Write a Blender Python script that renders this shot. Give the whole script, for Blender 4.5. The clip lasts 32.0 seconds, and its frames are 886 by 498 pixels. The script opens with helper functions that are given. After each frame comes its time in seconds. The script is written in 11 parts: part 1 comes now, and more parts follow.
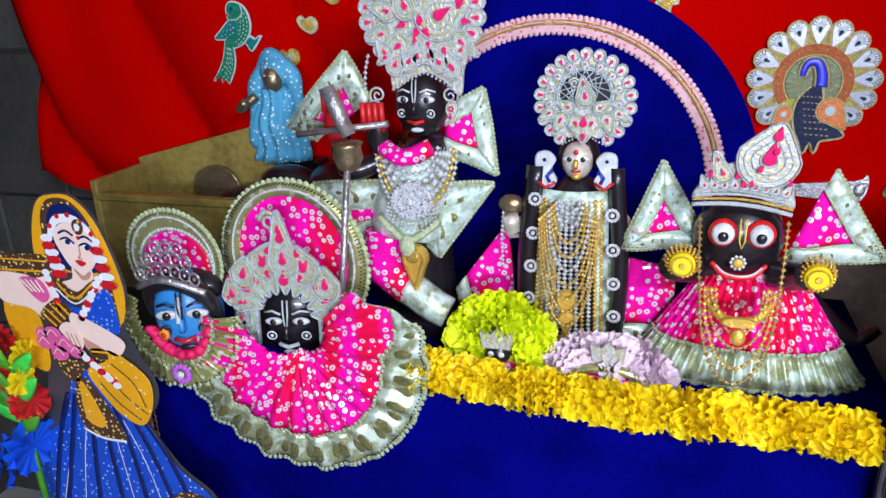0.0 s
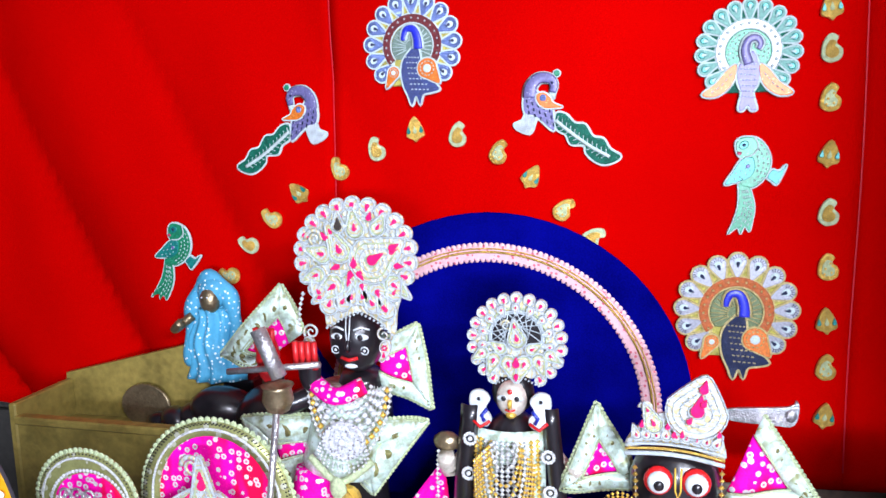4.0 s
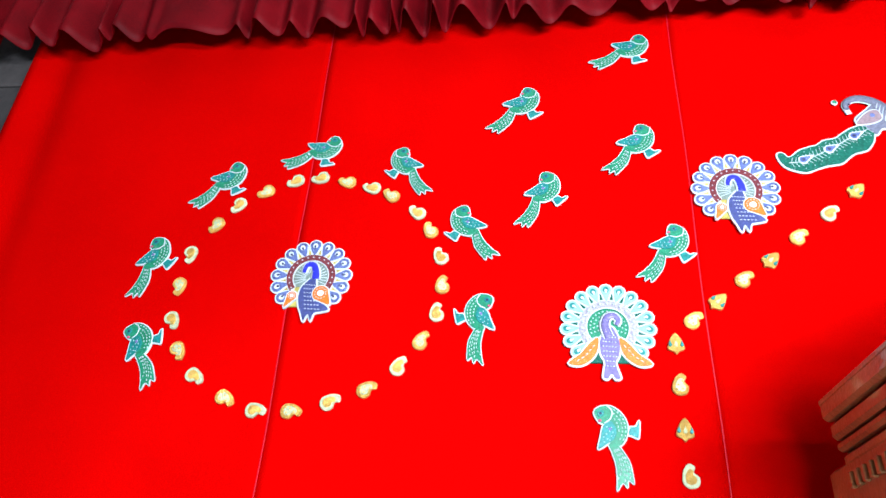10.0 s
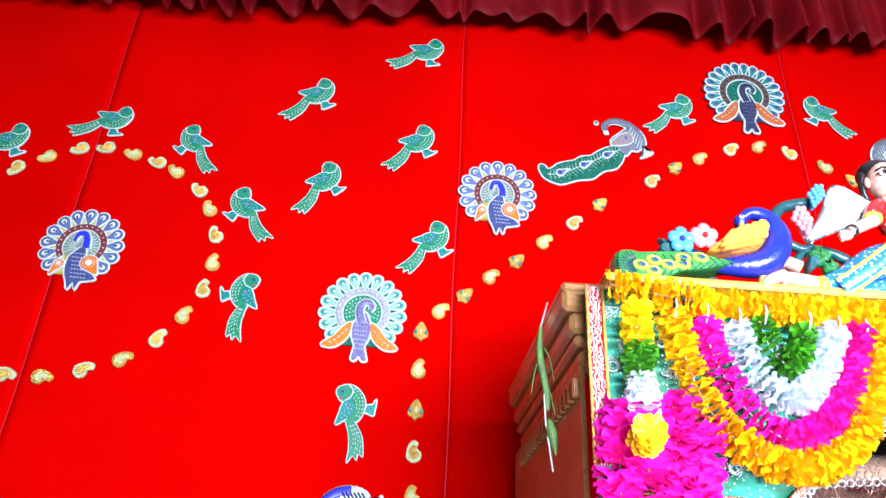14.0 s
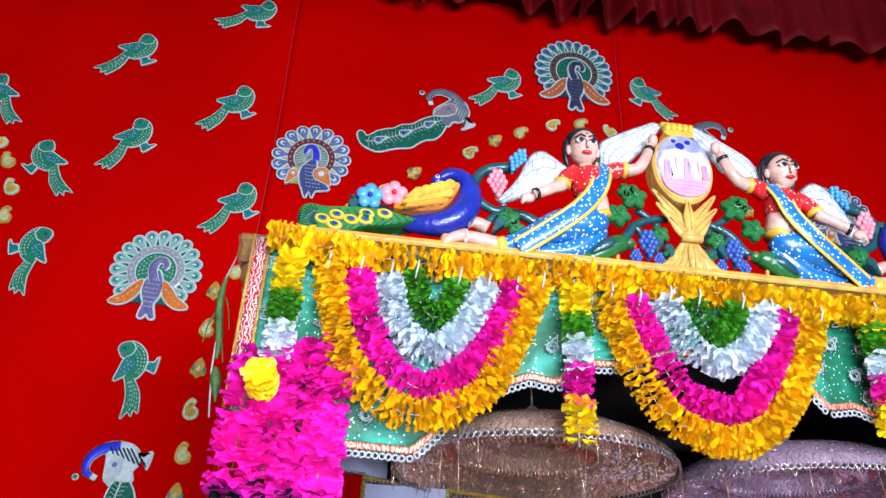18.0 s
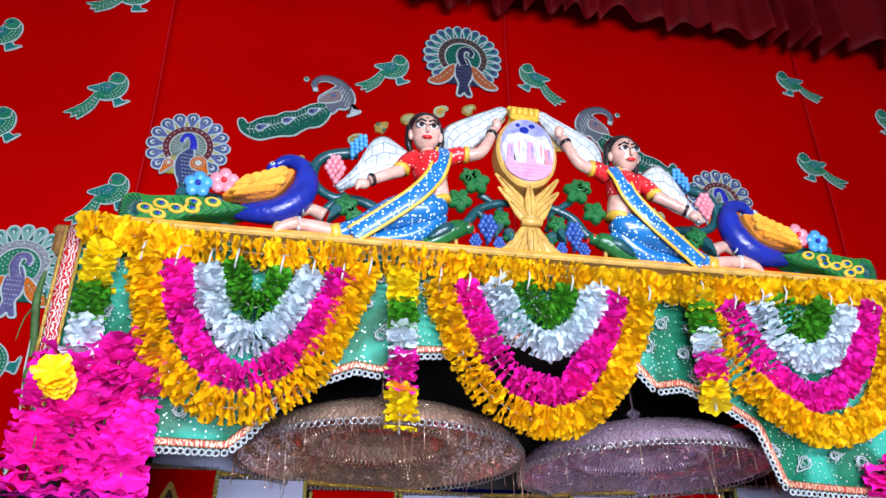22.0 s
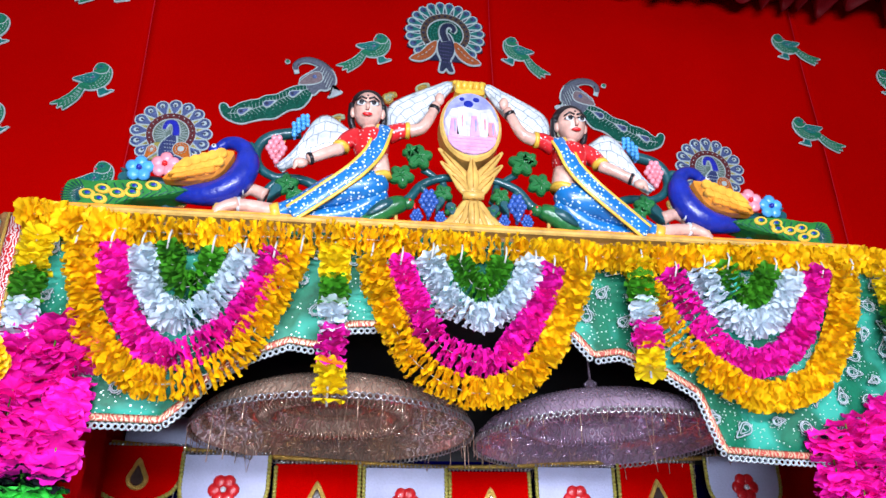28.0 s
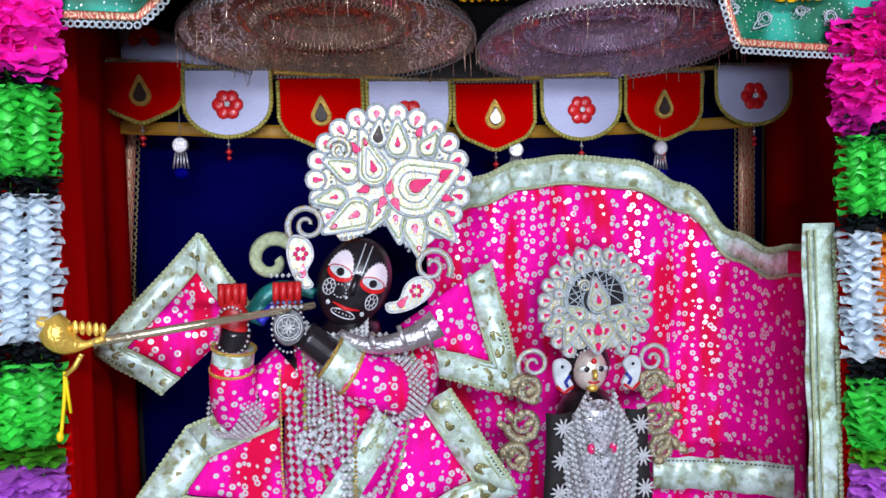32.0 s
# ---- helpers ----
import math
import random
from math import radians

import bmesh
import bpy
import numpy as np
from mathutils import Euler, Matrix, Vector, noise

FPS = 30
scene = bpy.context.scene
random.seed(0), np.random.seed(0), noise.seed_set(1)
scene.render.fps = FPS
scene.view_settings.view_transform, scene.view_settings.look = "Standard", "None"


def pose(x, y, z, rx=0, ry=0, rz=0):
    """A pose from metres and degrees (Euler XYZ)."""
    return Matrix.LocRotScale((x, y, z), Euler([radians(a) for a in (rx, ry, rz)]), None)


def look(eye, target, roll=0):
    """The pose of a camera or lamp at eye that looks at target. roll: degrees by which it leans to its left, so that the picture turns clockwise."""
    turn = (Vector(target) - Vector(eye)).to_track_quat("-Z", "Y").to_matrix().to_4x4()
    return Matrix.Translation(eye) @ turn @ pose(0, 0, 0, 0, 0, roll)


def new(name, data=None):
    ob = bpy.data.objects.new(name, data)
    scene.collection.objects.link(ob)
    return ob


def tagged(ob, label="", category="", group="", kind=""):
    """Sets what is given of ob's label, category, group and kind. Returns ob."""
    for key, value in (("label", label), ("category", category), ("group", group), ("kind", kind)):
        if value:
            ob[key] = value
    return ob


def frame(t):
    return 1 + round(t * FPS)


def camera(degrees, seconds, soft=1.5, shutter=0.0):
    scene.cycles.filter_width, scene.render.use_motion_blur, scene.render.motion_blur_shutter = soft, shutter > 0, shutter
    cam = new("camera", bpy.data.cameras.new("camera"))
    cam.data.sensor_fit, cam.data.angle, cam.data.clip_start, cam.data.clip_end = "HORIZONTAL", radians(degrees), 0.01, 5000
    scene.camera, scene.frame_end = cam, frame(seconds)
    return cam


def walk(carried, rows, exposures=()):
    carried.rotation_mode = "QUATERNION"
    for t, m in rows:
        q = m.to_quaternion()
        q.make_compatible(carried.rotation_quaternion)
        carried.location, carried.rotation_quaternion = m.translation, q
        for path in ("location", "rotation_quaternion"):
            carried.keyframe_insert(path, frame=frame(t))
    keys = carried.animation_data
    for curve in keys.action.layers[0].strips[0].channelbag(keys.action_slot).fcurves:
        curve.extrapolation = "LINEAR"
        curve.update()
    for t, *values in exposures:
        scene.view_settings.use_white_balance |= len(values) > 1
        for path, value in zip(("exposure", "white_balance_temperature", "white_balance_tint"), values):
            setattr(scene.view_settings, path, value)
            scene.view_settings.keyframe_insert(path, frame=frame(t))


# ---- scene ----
# ---------------------------------------------------------------- camera
cam = camera(62.8, 32.0)
PATH = [
    (0, (0.323, -1.382, 1.488), (-0.238, 0.408, 0.792), -2.1),
    (0.5, (0.312, -1.384, 1.485), (-0.266, 0.395, 0.777), -2.0),
    (1, (0.327, -1.374, 1.493), (-0.261, 0.399, 0.779), -2.0),
    (1.5, (0.342, -1.363, 1.517), (-0.196, 0.427, 0.804), -1.7),
    (2, (0.341, -1.353, 1.53), (-0.134, 0.479, 0.882), -1.8),
    (2.5, (0.347, -1.349, 1.551), (-0.093, 0.521, 0.994), -2.0),
    (4.5, (0.347, -1.337, 1.63), (-0.115, 0.599, 1.439), -0.9),
    (5, (0.341, -1.336, 1.66), (-0.118, 0.609, 1.573), -0.7),
    (5.5, (0.344, -1.331, 1.694), (-0.116, 0.615, 1.717), -0.3),
    (6, (0.343, -1.324, 1.727), (-0.104, 0.621, 1.851), 0.0),
    (6.5, (0.353, -1.325, 1.735), (-0.09, 0.606, 2.006), 0.4),
    (7, (0.339, -1.344, 1.789), (-0.072, 0.578, 2.16), 0.3),
    (7.5, (0.352, -1.359, 1.827), (-0.044, 0.545, 2.294), 0.4),
    (8, (0.36, -1.358, 1.82), (0.025, 0.51, 2.449), 1.5),
    (8.5, (0.384, -1.387, 1.855), (0.085, 0.441, 2.611), 2.6),
    (9, (0.393, -1.417, 1.882), (0.115, 0.357, 2.763), 3.1),
    (9.5, (0.376, -1.437, 1.896), (0.107, 0.302, 2.846), 3.1),
    (10, (0.374, -1.457, 1.901), (0.136, 0.273, 2.877), 3.5),
    (10.5, (0.377, -1.48, 1.903), (0.181, 0.255, 2.878), 3.4),
    (11, (0.419, -1.488, 1.894), (0.231, 0.24, 2.883), 3.8),
    (11.5, (0.485, -1.498, 1.891), (0.316, 0.231, 2.882), 4.6),
    (12, (0.542, -1.517, 1.888), (0.396, 0.213, 2.881), 5.3),
    (12.5, (0.556, -1.518, 1.893), (0.456, 0.221, 2.874), 5.2),
    (13, (0.572, -1.532, 1.899), (0.515, 0.219, 2.865), 4.6),
    (13.5, (0.589, -1.552, 1.894), (0.603, 0.215, 2.831), 3.3),
    (14, (0.654, -1.556, 1.894), (0.722, 0.215, 2.821), 3.0),
    (14.5, (0.709, -1.555, 1.887), (0.833, 0.22, 2.801), 3.0),
    (16.5, (0.857, -1.529, 1.878), (1.057, 0.254, 2.762), 2.6),
    (17, (0.907, -1.544, 1.879), (1.11, 0.239, 2.76), 2.6),
    (17.5, (0.97, -1.566, 1.879), (1.169, 0.216, 2.764), 3.0),
    (18, (1.014, -1.583, 1.874), (1.21, 0.2, 2.759), 3.2),
    (18.5, (1.025, -1.581, 1.88), (1.221, 0.206, 2.757), 3.2),
    (19, (1.01, -1.574, 1.878), (1.244, 0.218, 2.736), 2.4),
    (19.5, (1.017, -1.568, 1.875), (1.269, 0.226, 2.724), 1.9),
    (20, (1.07, -1.577, 1.876), (1.323, 0.215, 2.727), 2.0),
    (20.5, (1.126, -1.593, 1.872), (1.379, 0.201, 2.72), 2.1),
    (21, (1.167, -1.6, 1.87), (1.426, 0.193, 2.717), 1.9),
    (21.5, (1.175, -1.599, 1.875), (1.479, 0.19, 2.714), 1.0),
    (22, (1.161, -1.593, 1.881), (1.511, 0.178, 2.743), -0.1),
    (22.5, (1.163, -1.593, 1.88), (1.516, 0.172, 2.751), -0.2),
    (23, (1.192, -1.602, 1.878), (1.547, 0.164, 2.749), -0.3),
    (23.5, (1.226, -1.615, 1.876), (1.578, 0.151, 2.746), -0.2),
    (24, (1.249, -1.629, 1.875), (1.603, 0.136, 2.746), -0.2),
    (24.5, (1.271, -1.636, 1.871), (1.609, 0.133, 2.74), -0.0),
    (26.5, (1.272, -1.626, 1.878), (1.585, 0.147, 2.75), 0.4),
    (27, (1.288, -1.627, 1.877), (1.599, 0.146, 2.749), 0.3),
    (27.5, (1.291, -1.623, 1.874), (1.566, 0.163, 2.73), -0.4),
    (28, (1.288, -1.62, 1.871), (1.549, 0.19, 2.682), -0.5),
    (28.5, (1.287, -1.615, 1.864), (1.541, 0.22, 2.616), -0.9),
    (29, (1.285, -1.61, 1.854), (1.537, 0.257, 2.524), -1.1),
    (29.5, (1.285, -1.604, 1.849), (1.531, 0.3, 2.408), -0.7),
    (30, (1.29, -1.6, 1.849), (1.533, 0.34, 2.274), -0.7),
    (30.5, (1.297, -1.591, 1.841), (1.534, 0.373, 2.132), -1.1),
    (31, (1.304, -1.586, 1.83), (1.536, 0.393, 1.995), -1.4),
    (31.5, (1.314, -1.586, 1.823), (1.54, 0.401, 1.839), -1.0),
    (32, (1.319, -1.572, 1.815), (1.54, 0.412, 1.708), -1.3),
]
EXPOSURES = [(0.0, 0.34), (1.5, 0.40), (2.5, 0.70), (4.5, 1.02), (5.0, 1.12), (6.0, 1.45), (8.0, 1.5), (10.0, 1.5), (13.0, 1.2), (14.5, 1.2), (16.5, 0.3), (17.0, 0.14), (20.0, 0.12), (22.0, -0.06), (24.0, -0.06), (28.0, 0.0), (29.4, 0.16), (30.4, -0.18), (31.0, -0.54), (32.0, -0.58)]
walk(cam, [(t, look(eye, target, roll)) for t, eye, target, roll in PATH], EXPOSURES)

# ---------------------------------------------------------------- light
world = bpy.data.worlds.new("world")
scene.world = world
world.use_nodes = True
world.node_tree.nodes["Background"].inputs[0].default_value = (0.55, 0.62, 0.75, 1)
world.node_tree.nodes["Background"].inputs[1].default_value = 0.012


# area lamp out of view, hung well below the ceiling
def unseen_lamp(name, at, target, size, power, colour):
    lamp = bpy.data.lights.new(name, "AREA")
    lamp.shape, lamp.size, lamp.size_y = "RECTANGLE", size[0], size[1]
    lamp.energy, lamp.color = power, colour
    ob = new(name, lamp)
    ob.matrix_world = look(at, target)
    return ob


unseen_lamp("hall_light_right", (1.5, -2.5, 2.34), (1.2, 0.0, 1.75), (1.2, 0.14), 52, (0.92, 0.96, 1.14))
# unseen lamp added at eye level to brighten parasol undersides and the lower parts
unseen_lamp("eye_level_fill_left", (1.0, -3.3, 1.62), (0.85, 0.0, 1.6), (1.2, 0.14), 58, (0.88, 0.95, 1.18))

# ---------------------------------------------------------------- materials


def mat(name, base, rough=0.6, metal=0.0, var=0.18, scale=9.0, fine=120.0, bump=0.15, sheen=0.0, coat=0.0, spec=0.5, each=0.0, thin=0.0):
    """A plain surface with stains, grain and fine relief; each: how far single pieces differ."""
    m = bpy.data.materials.new(name)
    m.use_nodes = True
    n, l = m.node_tree.nodes, m.node_tree.links
    b = n["Principled BSDF"]
    b.inputs["Roughness"].default_value, b.inputs["Metallic"].default_value = rough, metal
    b.inputs["Specular IOR Level"].default_value = spec
    b.inputs["Sheen Weight"].default_value, b.inputs["Coat Weight"].default_value = sheen, coat
    co = n.new("ShaderNodeTexCoord")
    big, small = n.new("ShaderNodeTexNoise"), n.new("ShaderNodeTexNoise")
    big.inputs["Scale"].default_value, small.inputs["Scale"].default_value = scale, fine
    big.inputs["Detail"].default_value, small.inputs["Detail"].default_value = 4, 2
    for k in (big, small):
        l.new(co.outputs["Object"], k.inputs["Vector"])
    add = n.new("ShaderNodeMath")
    add.operation = "ADD"
    l.new(big.outputs["Fac"], add.inputs[0])
    half = n.new("ShaderNodeMath")
    half.operation, half.inputs[1].default_value = "MULTIPLY", 0.5
    l.new(small.outputs["Fac"], half.inputs[0])
    l.new(half.outputs[0], add.inputs[1])
    span = n.new("ShaderNodeMapRange")
    span.inputs["From Min"].default_value, span.inputs["From Max"].default_value = 0.45, 1.05
    span.inputs["To Min"].default_value, span.inputs["To Max"].default_value = 1 - var, 1 + var
    l.new(add.outputs[0], span.inputs["Value"])
    value = span.outputs[0]
    if each:
        info, rnd = n.new("ShaderNodeObjectInfo"), n.new("ShaderNodeMapRange")
        rnd.inputs["To Min"].default_value, rnd.inputs["To Max"].default_value = 1 - each, 1 + each * 0.5
        l.new(info.outputs["Random"], rnd.inputs["Value"])
        mul = n.new("ShaderNodeMath")
        mul.operation = "MULTIPLY"
        l.new(value, mul.inputs[0]), l.new(rnd.outputs[0], mul.inputs[1])
        value = mul.outputs[0]
    tint = n.new("ShaderNodeVectorMath")
    tint.operation = "SCALE"
    tint.inputs[0].default_value = base
    l.new(value, tint.inputs["Scale"])
    l.new(tint.outputs[0], b.inputs["Base Color"])
    if bump:
        bp = n.new("ShaderNodeBump")
        bp.inputs["Strength"].default_value, bp.inputs["Distance"].default_value = bump, 0.004
        l.new(small.outputs["Fac"], bp.inputs["Height"])
        l.new(bp.outputs[0], b.inputs["Normal"])
    if thin:
        tr, mx = n.new("ShaderNodeBsdfTranslucent"), n.new("ShaderNodeMixShader")
        l.new(tint.outputs[0], tr.inputs["Color"])
        mx.inputs[0].default_value = thin
        l.new(b.outputs[0], mx.inputs[1]), l.new(tr.outputs[0], mx.inputs[2])
        l.new(mx.outputs[0], n["Material Output"].inputs["Surface"])
    return m


def pattern(m, colour, kind="dots", scale=60.0, size=0.25, metal=0.0, rough=0.4, ring=False, stretch=(1, 1, 1), relief=0.3):
    """Lays a printed or sewn-on figure over a material: sequins, dots or woven waves."""
    n, l = m.node_tree.nodes, m.node_tree.links
    b = n["Principled BSDF"]
    co, mp = n.new("ShaderNodeTexCoord"), n.new("ShaderNodeMapping")
    mp.inputs["Scale"].default_value = stretch
    l.new(co.outputs["Object"], mp.inputs["Vector"])
    ramp = n.new("ShaderNodeValToRGB")
    ramp.color_ramp.interpolation = "CONSTANT"
    e = ramp.color_ramp.elements
    if kind == "clouds":
        tex = n.new("ShaderNodeTexNoise")
        tex.inputs["Scale"].default_value = scale
        l.new(mp.outputs[0], tex.inputs["Vector"])
        l.new(tex.outputs["Fac"], ramp.inputs[0])
        ramp.color_ramp.interpolation = "LINEAR"
        e[0].color, e[1].color, e[0].position, e[1].position = (0, 0, 0, 1), (1, 1, 1, 1), size - 0.06, size + 0.08
    elif kind == "waves":
        tex = n.new("ShaderNodeTexWave")
        tex.inputs["Scale"].default_value, tex.inputs["Distortion"].default_value = scale, 9.0
        tex.inputs["Detail"].default_value, tex.inputs["Detail Scale"].default_value = 1.0, 2.2
        l.new(mp.outputs[0], tex.inputs["Vector"])
        l.new(tex.outputs["Fac"], ramp.inputs[0])
        e[0].color, e[1].color, e[1].position = (0, 0, 0, 1), (1, 1, 1, 1), 1 - size
        ramp.color_ramp.interpolation = "LINEAR"
        e[0].position = max(0.0, 0.7 - size)
    else:
        tex = n.new("ShaderNodeTexVoronoi")
        tex.inputs["Scale"].default_value, tex.inputs["Randomness"].default_value = scale, 0.75
        l.new(mp.outputs[0], tex.inputs["Vector"])
        l.new(tex.outputs["Distance"], ramp.inputs[0])
        e[0].color, e[1].color, e[1].position = (1, 1, 1, 1), (0, 0, 0, 1), size
        if ring:
            e[0].color = (0.25, 0.25, 0.25, 1)
            k = ramp.color_ramp.elements.new(size * 0.45)
            k.color = (1, 1, 1, 1)
    mix = n.new("ShaderNodeMix")
    mix.data_type = "RGBA"
    old = b.inputs["Base Color"].links[0].from_socket
    l.new(ramp.outputs[0], mix.inputs[0])
    l.new(old, mix.inputs[6])
    mix.inputs[7].default_value = (*colour, 1)
    l.new(mix.outputs[2], b.inputs["Base Color"])
    for socket, to in (("Metallic", metal), ("Roughness", rough)):
        mr = n.new("ShaderNodeMapRange")
        mr.inputs["To Min"].default_value, mr.inputs["To Max"].default_value = b.inputs[socket].default_value, to
        l.new(ramp.outputs[0], mr.inputs["Value"])
        l.new(mr.outputs[0], b.inputs[socket])
    bp = n.new("ShaderNodeBump")
    bp.inputs["Strength"].default_value, bp.inputs["Distance"].default_value = relief, 0.003
    l.new(ramp.outputs[0], bp.inputs["Height"])
    l.new(bp.outputs[0], b.inputs["Normal"])
    return m


M = {
    "red_cloth": mat("red_cloth", (0.44, 0.0004, 0.0004), 0.9, var=0.20, scale=1.6, fine=420, bump=0.12, spec=0.0),
    "seam": mat("seam_cloth", (0.48, 0.002, 0.012), 0.55, var=0.3, scale=3, fine=300, bump=0.05, spec=0.25),
    "maroon": mat("maroon_satin", (0.112, 0.0008, 0.003), 0.6, var=0.45, scale=9, fine=250, spec=0.1),
    "stone": mat("grey_stone", (0.040, 0.038, 0.034), 0.75, var=0.5, scale=5, fine=60, bump=0.5, each=0.25),
    "brown_stone": mat("brown_stone", (0.22, 0.16, 0.13), 0.7, var=0.5, scale=7, fine=60, bump=0.4),
    "floor": mat("floor_stone", (0.34, 0.33, 0.32), 0.4, var=0.25, scale=3, fine=40, each=0.12),
    "plaster": mat("plaster", (0.36, 0.35, 0.34), 0.85, var=0.12, scale=2, fine=80, bump=0.2),
    "white_trim": mat("white_beaded_trim", (0.52, 0.63, 0.62), 0.4, 0.0, var=0.22, scale=80, fine=500, bump=0.7),
    "silver_trim": mat("silver_beaded_trim", (0.58, 0.66, 0.69), 0.35, 0.2, var=0.3, scale=80, fine=600, bump=0.9),
    "gold_trim": mat("gold_trim", (0.72, 0.47, 0.10), 0.35, 0.6, var=0.35, scale=90, fine=500, bump=0.8, each=0.25),
    "gold": mat("gold_metal", (0.86, 0.56, 0.10), 0.28, 0.55, var=0.2, scale=50, fine=300, bump=0.4),
    "pale_gold": mat("pale_gold_thread", (0.58, 0.68, 0.40), 0.4, 0.3, var=0.3, scale=150, fine=600, bump=0.8, each=0.15),
    "pale_mint": mat("pale_mint_sequins", (0.20, 0.42, 0.36), 0.35, 0.1, var=0.35, scale=160, fine=500, bump=0.6),
    "patch_leaf": mat("leaf_green_sequins", (0.012, 0.20, 0.10), 0.35, 0.1, var=0.45, scale=190, fine=500, bump=0.7),
    "patch_grey": mat("grey_green_beads", (0.16, 0.24, 0.20), 0.4, 0.1, var=0.4, scale=160, fine=500, bump=0.7),
    "patch_slate": mat("slate_sequins", (0.13, 0.15, 0.20), 0.35, 0.2, var=0.4, scale=180, fine=500, bump=0.6),
    "patch_dusk": mat("dusky_rose_beads", (0.24, 0.18, 0.19), 0.4, 0.1, var=0.4, scale=180, fine=500, bump=0.6),
    "patch_silver": mat("silver_mirror_beads", (0.34, 0.35, 0.40), 0.3, 0.3, var=0.5, scale=170, fine=500, bump=0.6),
    "patch_olive": mat("olive_green_beads", (0.10, 0.14, 0.05), 0.4, 0.1, var=0.4, scale=170, fine=500, bump=0.6),
    "olive_beads": mat("old_gold_beads", (0.40, 0.36, 0.07), 0.4, 0.2, var=0.5, scale=170, fine=500, bump=0.6),
    "patch_umber": mat("umber_beads", (0.09, 0.055, 0.035), 0.45, 0.1, var=0.4, scale=170, fine=500, bump=0.6),
    "patch_rust": mat("rust_orange_beads", (0.42, 0.10, 0.02), 0.4, 0.1, var=0.45, scale=170, fine=500, bump=0.6),
    "gold_bead": mat("pale_gold_beads", (0.62, 0.52, 0.24), 0.35, 0.3, var=0.35, scale=150, fine=600, bump=0.8),
    "patch_denim": mat("denim_blue_beads", (0.03, 0.05, 0.18), 0.35, 0.1, var=0.4, scale=180, fine=500, bump=0.6),
    "patch_blue": mat("blue_sequins", (0.02, 0.03, 0.55), 0.35, 0.2, var=0.3, scale=160, fine=500, bump=0.6),
    "patch_lilac": mat("lilac_beads", (0.13, 0.12, 0.28), 0.4, 0.1, var=0.4, scale=200, fine=600, bump=0.8),
    "patch_ice": mat("pale_blue_mirror", (0.13, 0.19, 0.42), 0.2, 0.4, var=0.35, scale=160, fine=500, bump=0.5),
    "patch_teal": mat("teal_sequins", (0.010, 0.20, 0.18), 0.35, 0.2, var=0.5, scale=190, fine=500, bump=0.7),
    "patch_green": mat("green_sequins", (0.006, 0.10, 0.065), 0.65, 0.0, var=0.5, scale=190, fine=600, bump=0.7, spec=0.15),
    "patch_orange": mat("orange_beads", (0.60, 0.15, 0.012), 0.4, 0.1, var=0.4, scale=190, fine=600, bump=0.7),
    "patch_maroon": mat("maroon_beads", (0.14, 0.015, 0.02), 0.4, 0.1, var=0.4, scale=150, fine=600, bump=0.7),
    "patch_dark": mat("dark_blue_beads", (0.02, 0.03, 0.08), 0.3, 0.2, var=0.4, scale=150, fine=600, bump=0.7),
    "patch_rose": mat("rose_beads", (0.55, 0.08, 0.16), 0.35, 0.2, var=0.3, scale=150, fine=600, bump=0.6),
    "wood": mat("carved_brown_wood", (0.25, 0.125, 0.042), 0.28, var=0.45, scale=10, fine=140, bump=0.25, coat=0.3),
    "black": mat("black_and_inner_shade", (0.012, 0.011, 0.011), 0.8, var=0.3),
    # darker copy of the navy cloth: the shrine's inner shade is in its colour
    "shrine_navy": mat("navy_cloth_shaded", (0.0010, 0.0010, 0.055), 0.9, var=0.3, scale=4, fine=300, spec=0.0),
    "blue_cloth": mat("navy_velvet", (0.0010, 0.0014, 0.135), 0.85, var=0.5, scale=7, fine=300, spec=0.0),
    "marigold": mat("marigold_petals", (1.0, 0.78, 0.004), 0.6, var=0.12, scale=60, fine=300, bump=0.1, each=0.10, thin=0.20),
    "amber": mat("amber_petals", (1.0, 0.61, 0.003), 0.5, var=0.25, scale=60, fine=300, bump=0.1, each=0.2, thin=0.16),
    "magenta": mat("magenta_petals", (1.0, 0.010, 0.50), 0.6, var=0.22, scale=60, fine=300, bump=0.2, each=0.25, thin=0.16),
    "white_petal": mat("white_petals", (0.76, 0.87, 0.93), 0.6, var=0.12, scale=60, fine=300, bump=0.2, each=0.1, thin=0.16),
    "green_petal": mat("green_leaf_petals", (0.07, 0.36, 0.015), 0.55, var=0.3, scale=60, fine=300, bump=0.2, each=0.3, thin=0.16),
    "bright_green": mat("bright_green_paper", (0.06, 0.72, 0.08), 0.4, var=0.3, scale=60, fine=300, each=0.2, thin=0.16),
    "lime": mat("lime_petals", (0.80, 0.92, 0.004), 0.6, var=0.2, scale=60, fine=300, each=0.15, thin=0.16),
    "purple_petal": mat("purple_petals", (0.60, 0.14, 0.75), 0.6, var=0.2, scale=60, fine=300, each=0.2, thin=0.16),
    "pink_petal": mat("pale_pink_petals", (0.92, 0.76, 0.86), 0.6, var=0.18, scale=60, fine=300, each=0.15, thin=0.16),
    "orange_petal": mat("orange_petals", (0.95, 0.30, 0.01), 0.6, var=0.2, scale=60, fine=300, each=0.2, thin=0.16),
    "tinsel": mat("black_tinsel", (0.03, 0.04, 0.045), 0.25, 0.6, var=0.6, scale=80, fine=400),
    "string": mat("white_thread", (0.5, 0.5, 0.47), 0.8, var=0.1),
}
M["dry_leaf"] = mat("withered_leaf", (0.055, 0.13, 0.028), 0.6, var=0.5, scale=40, fine=200, bump=0.4)
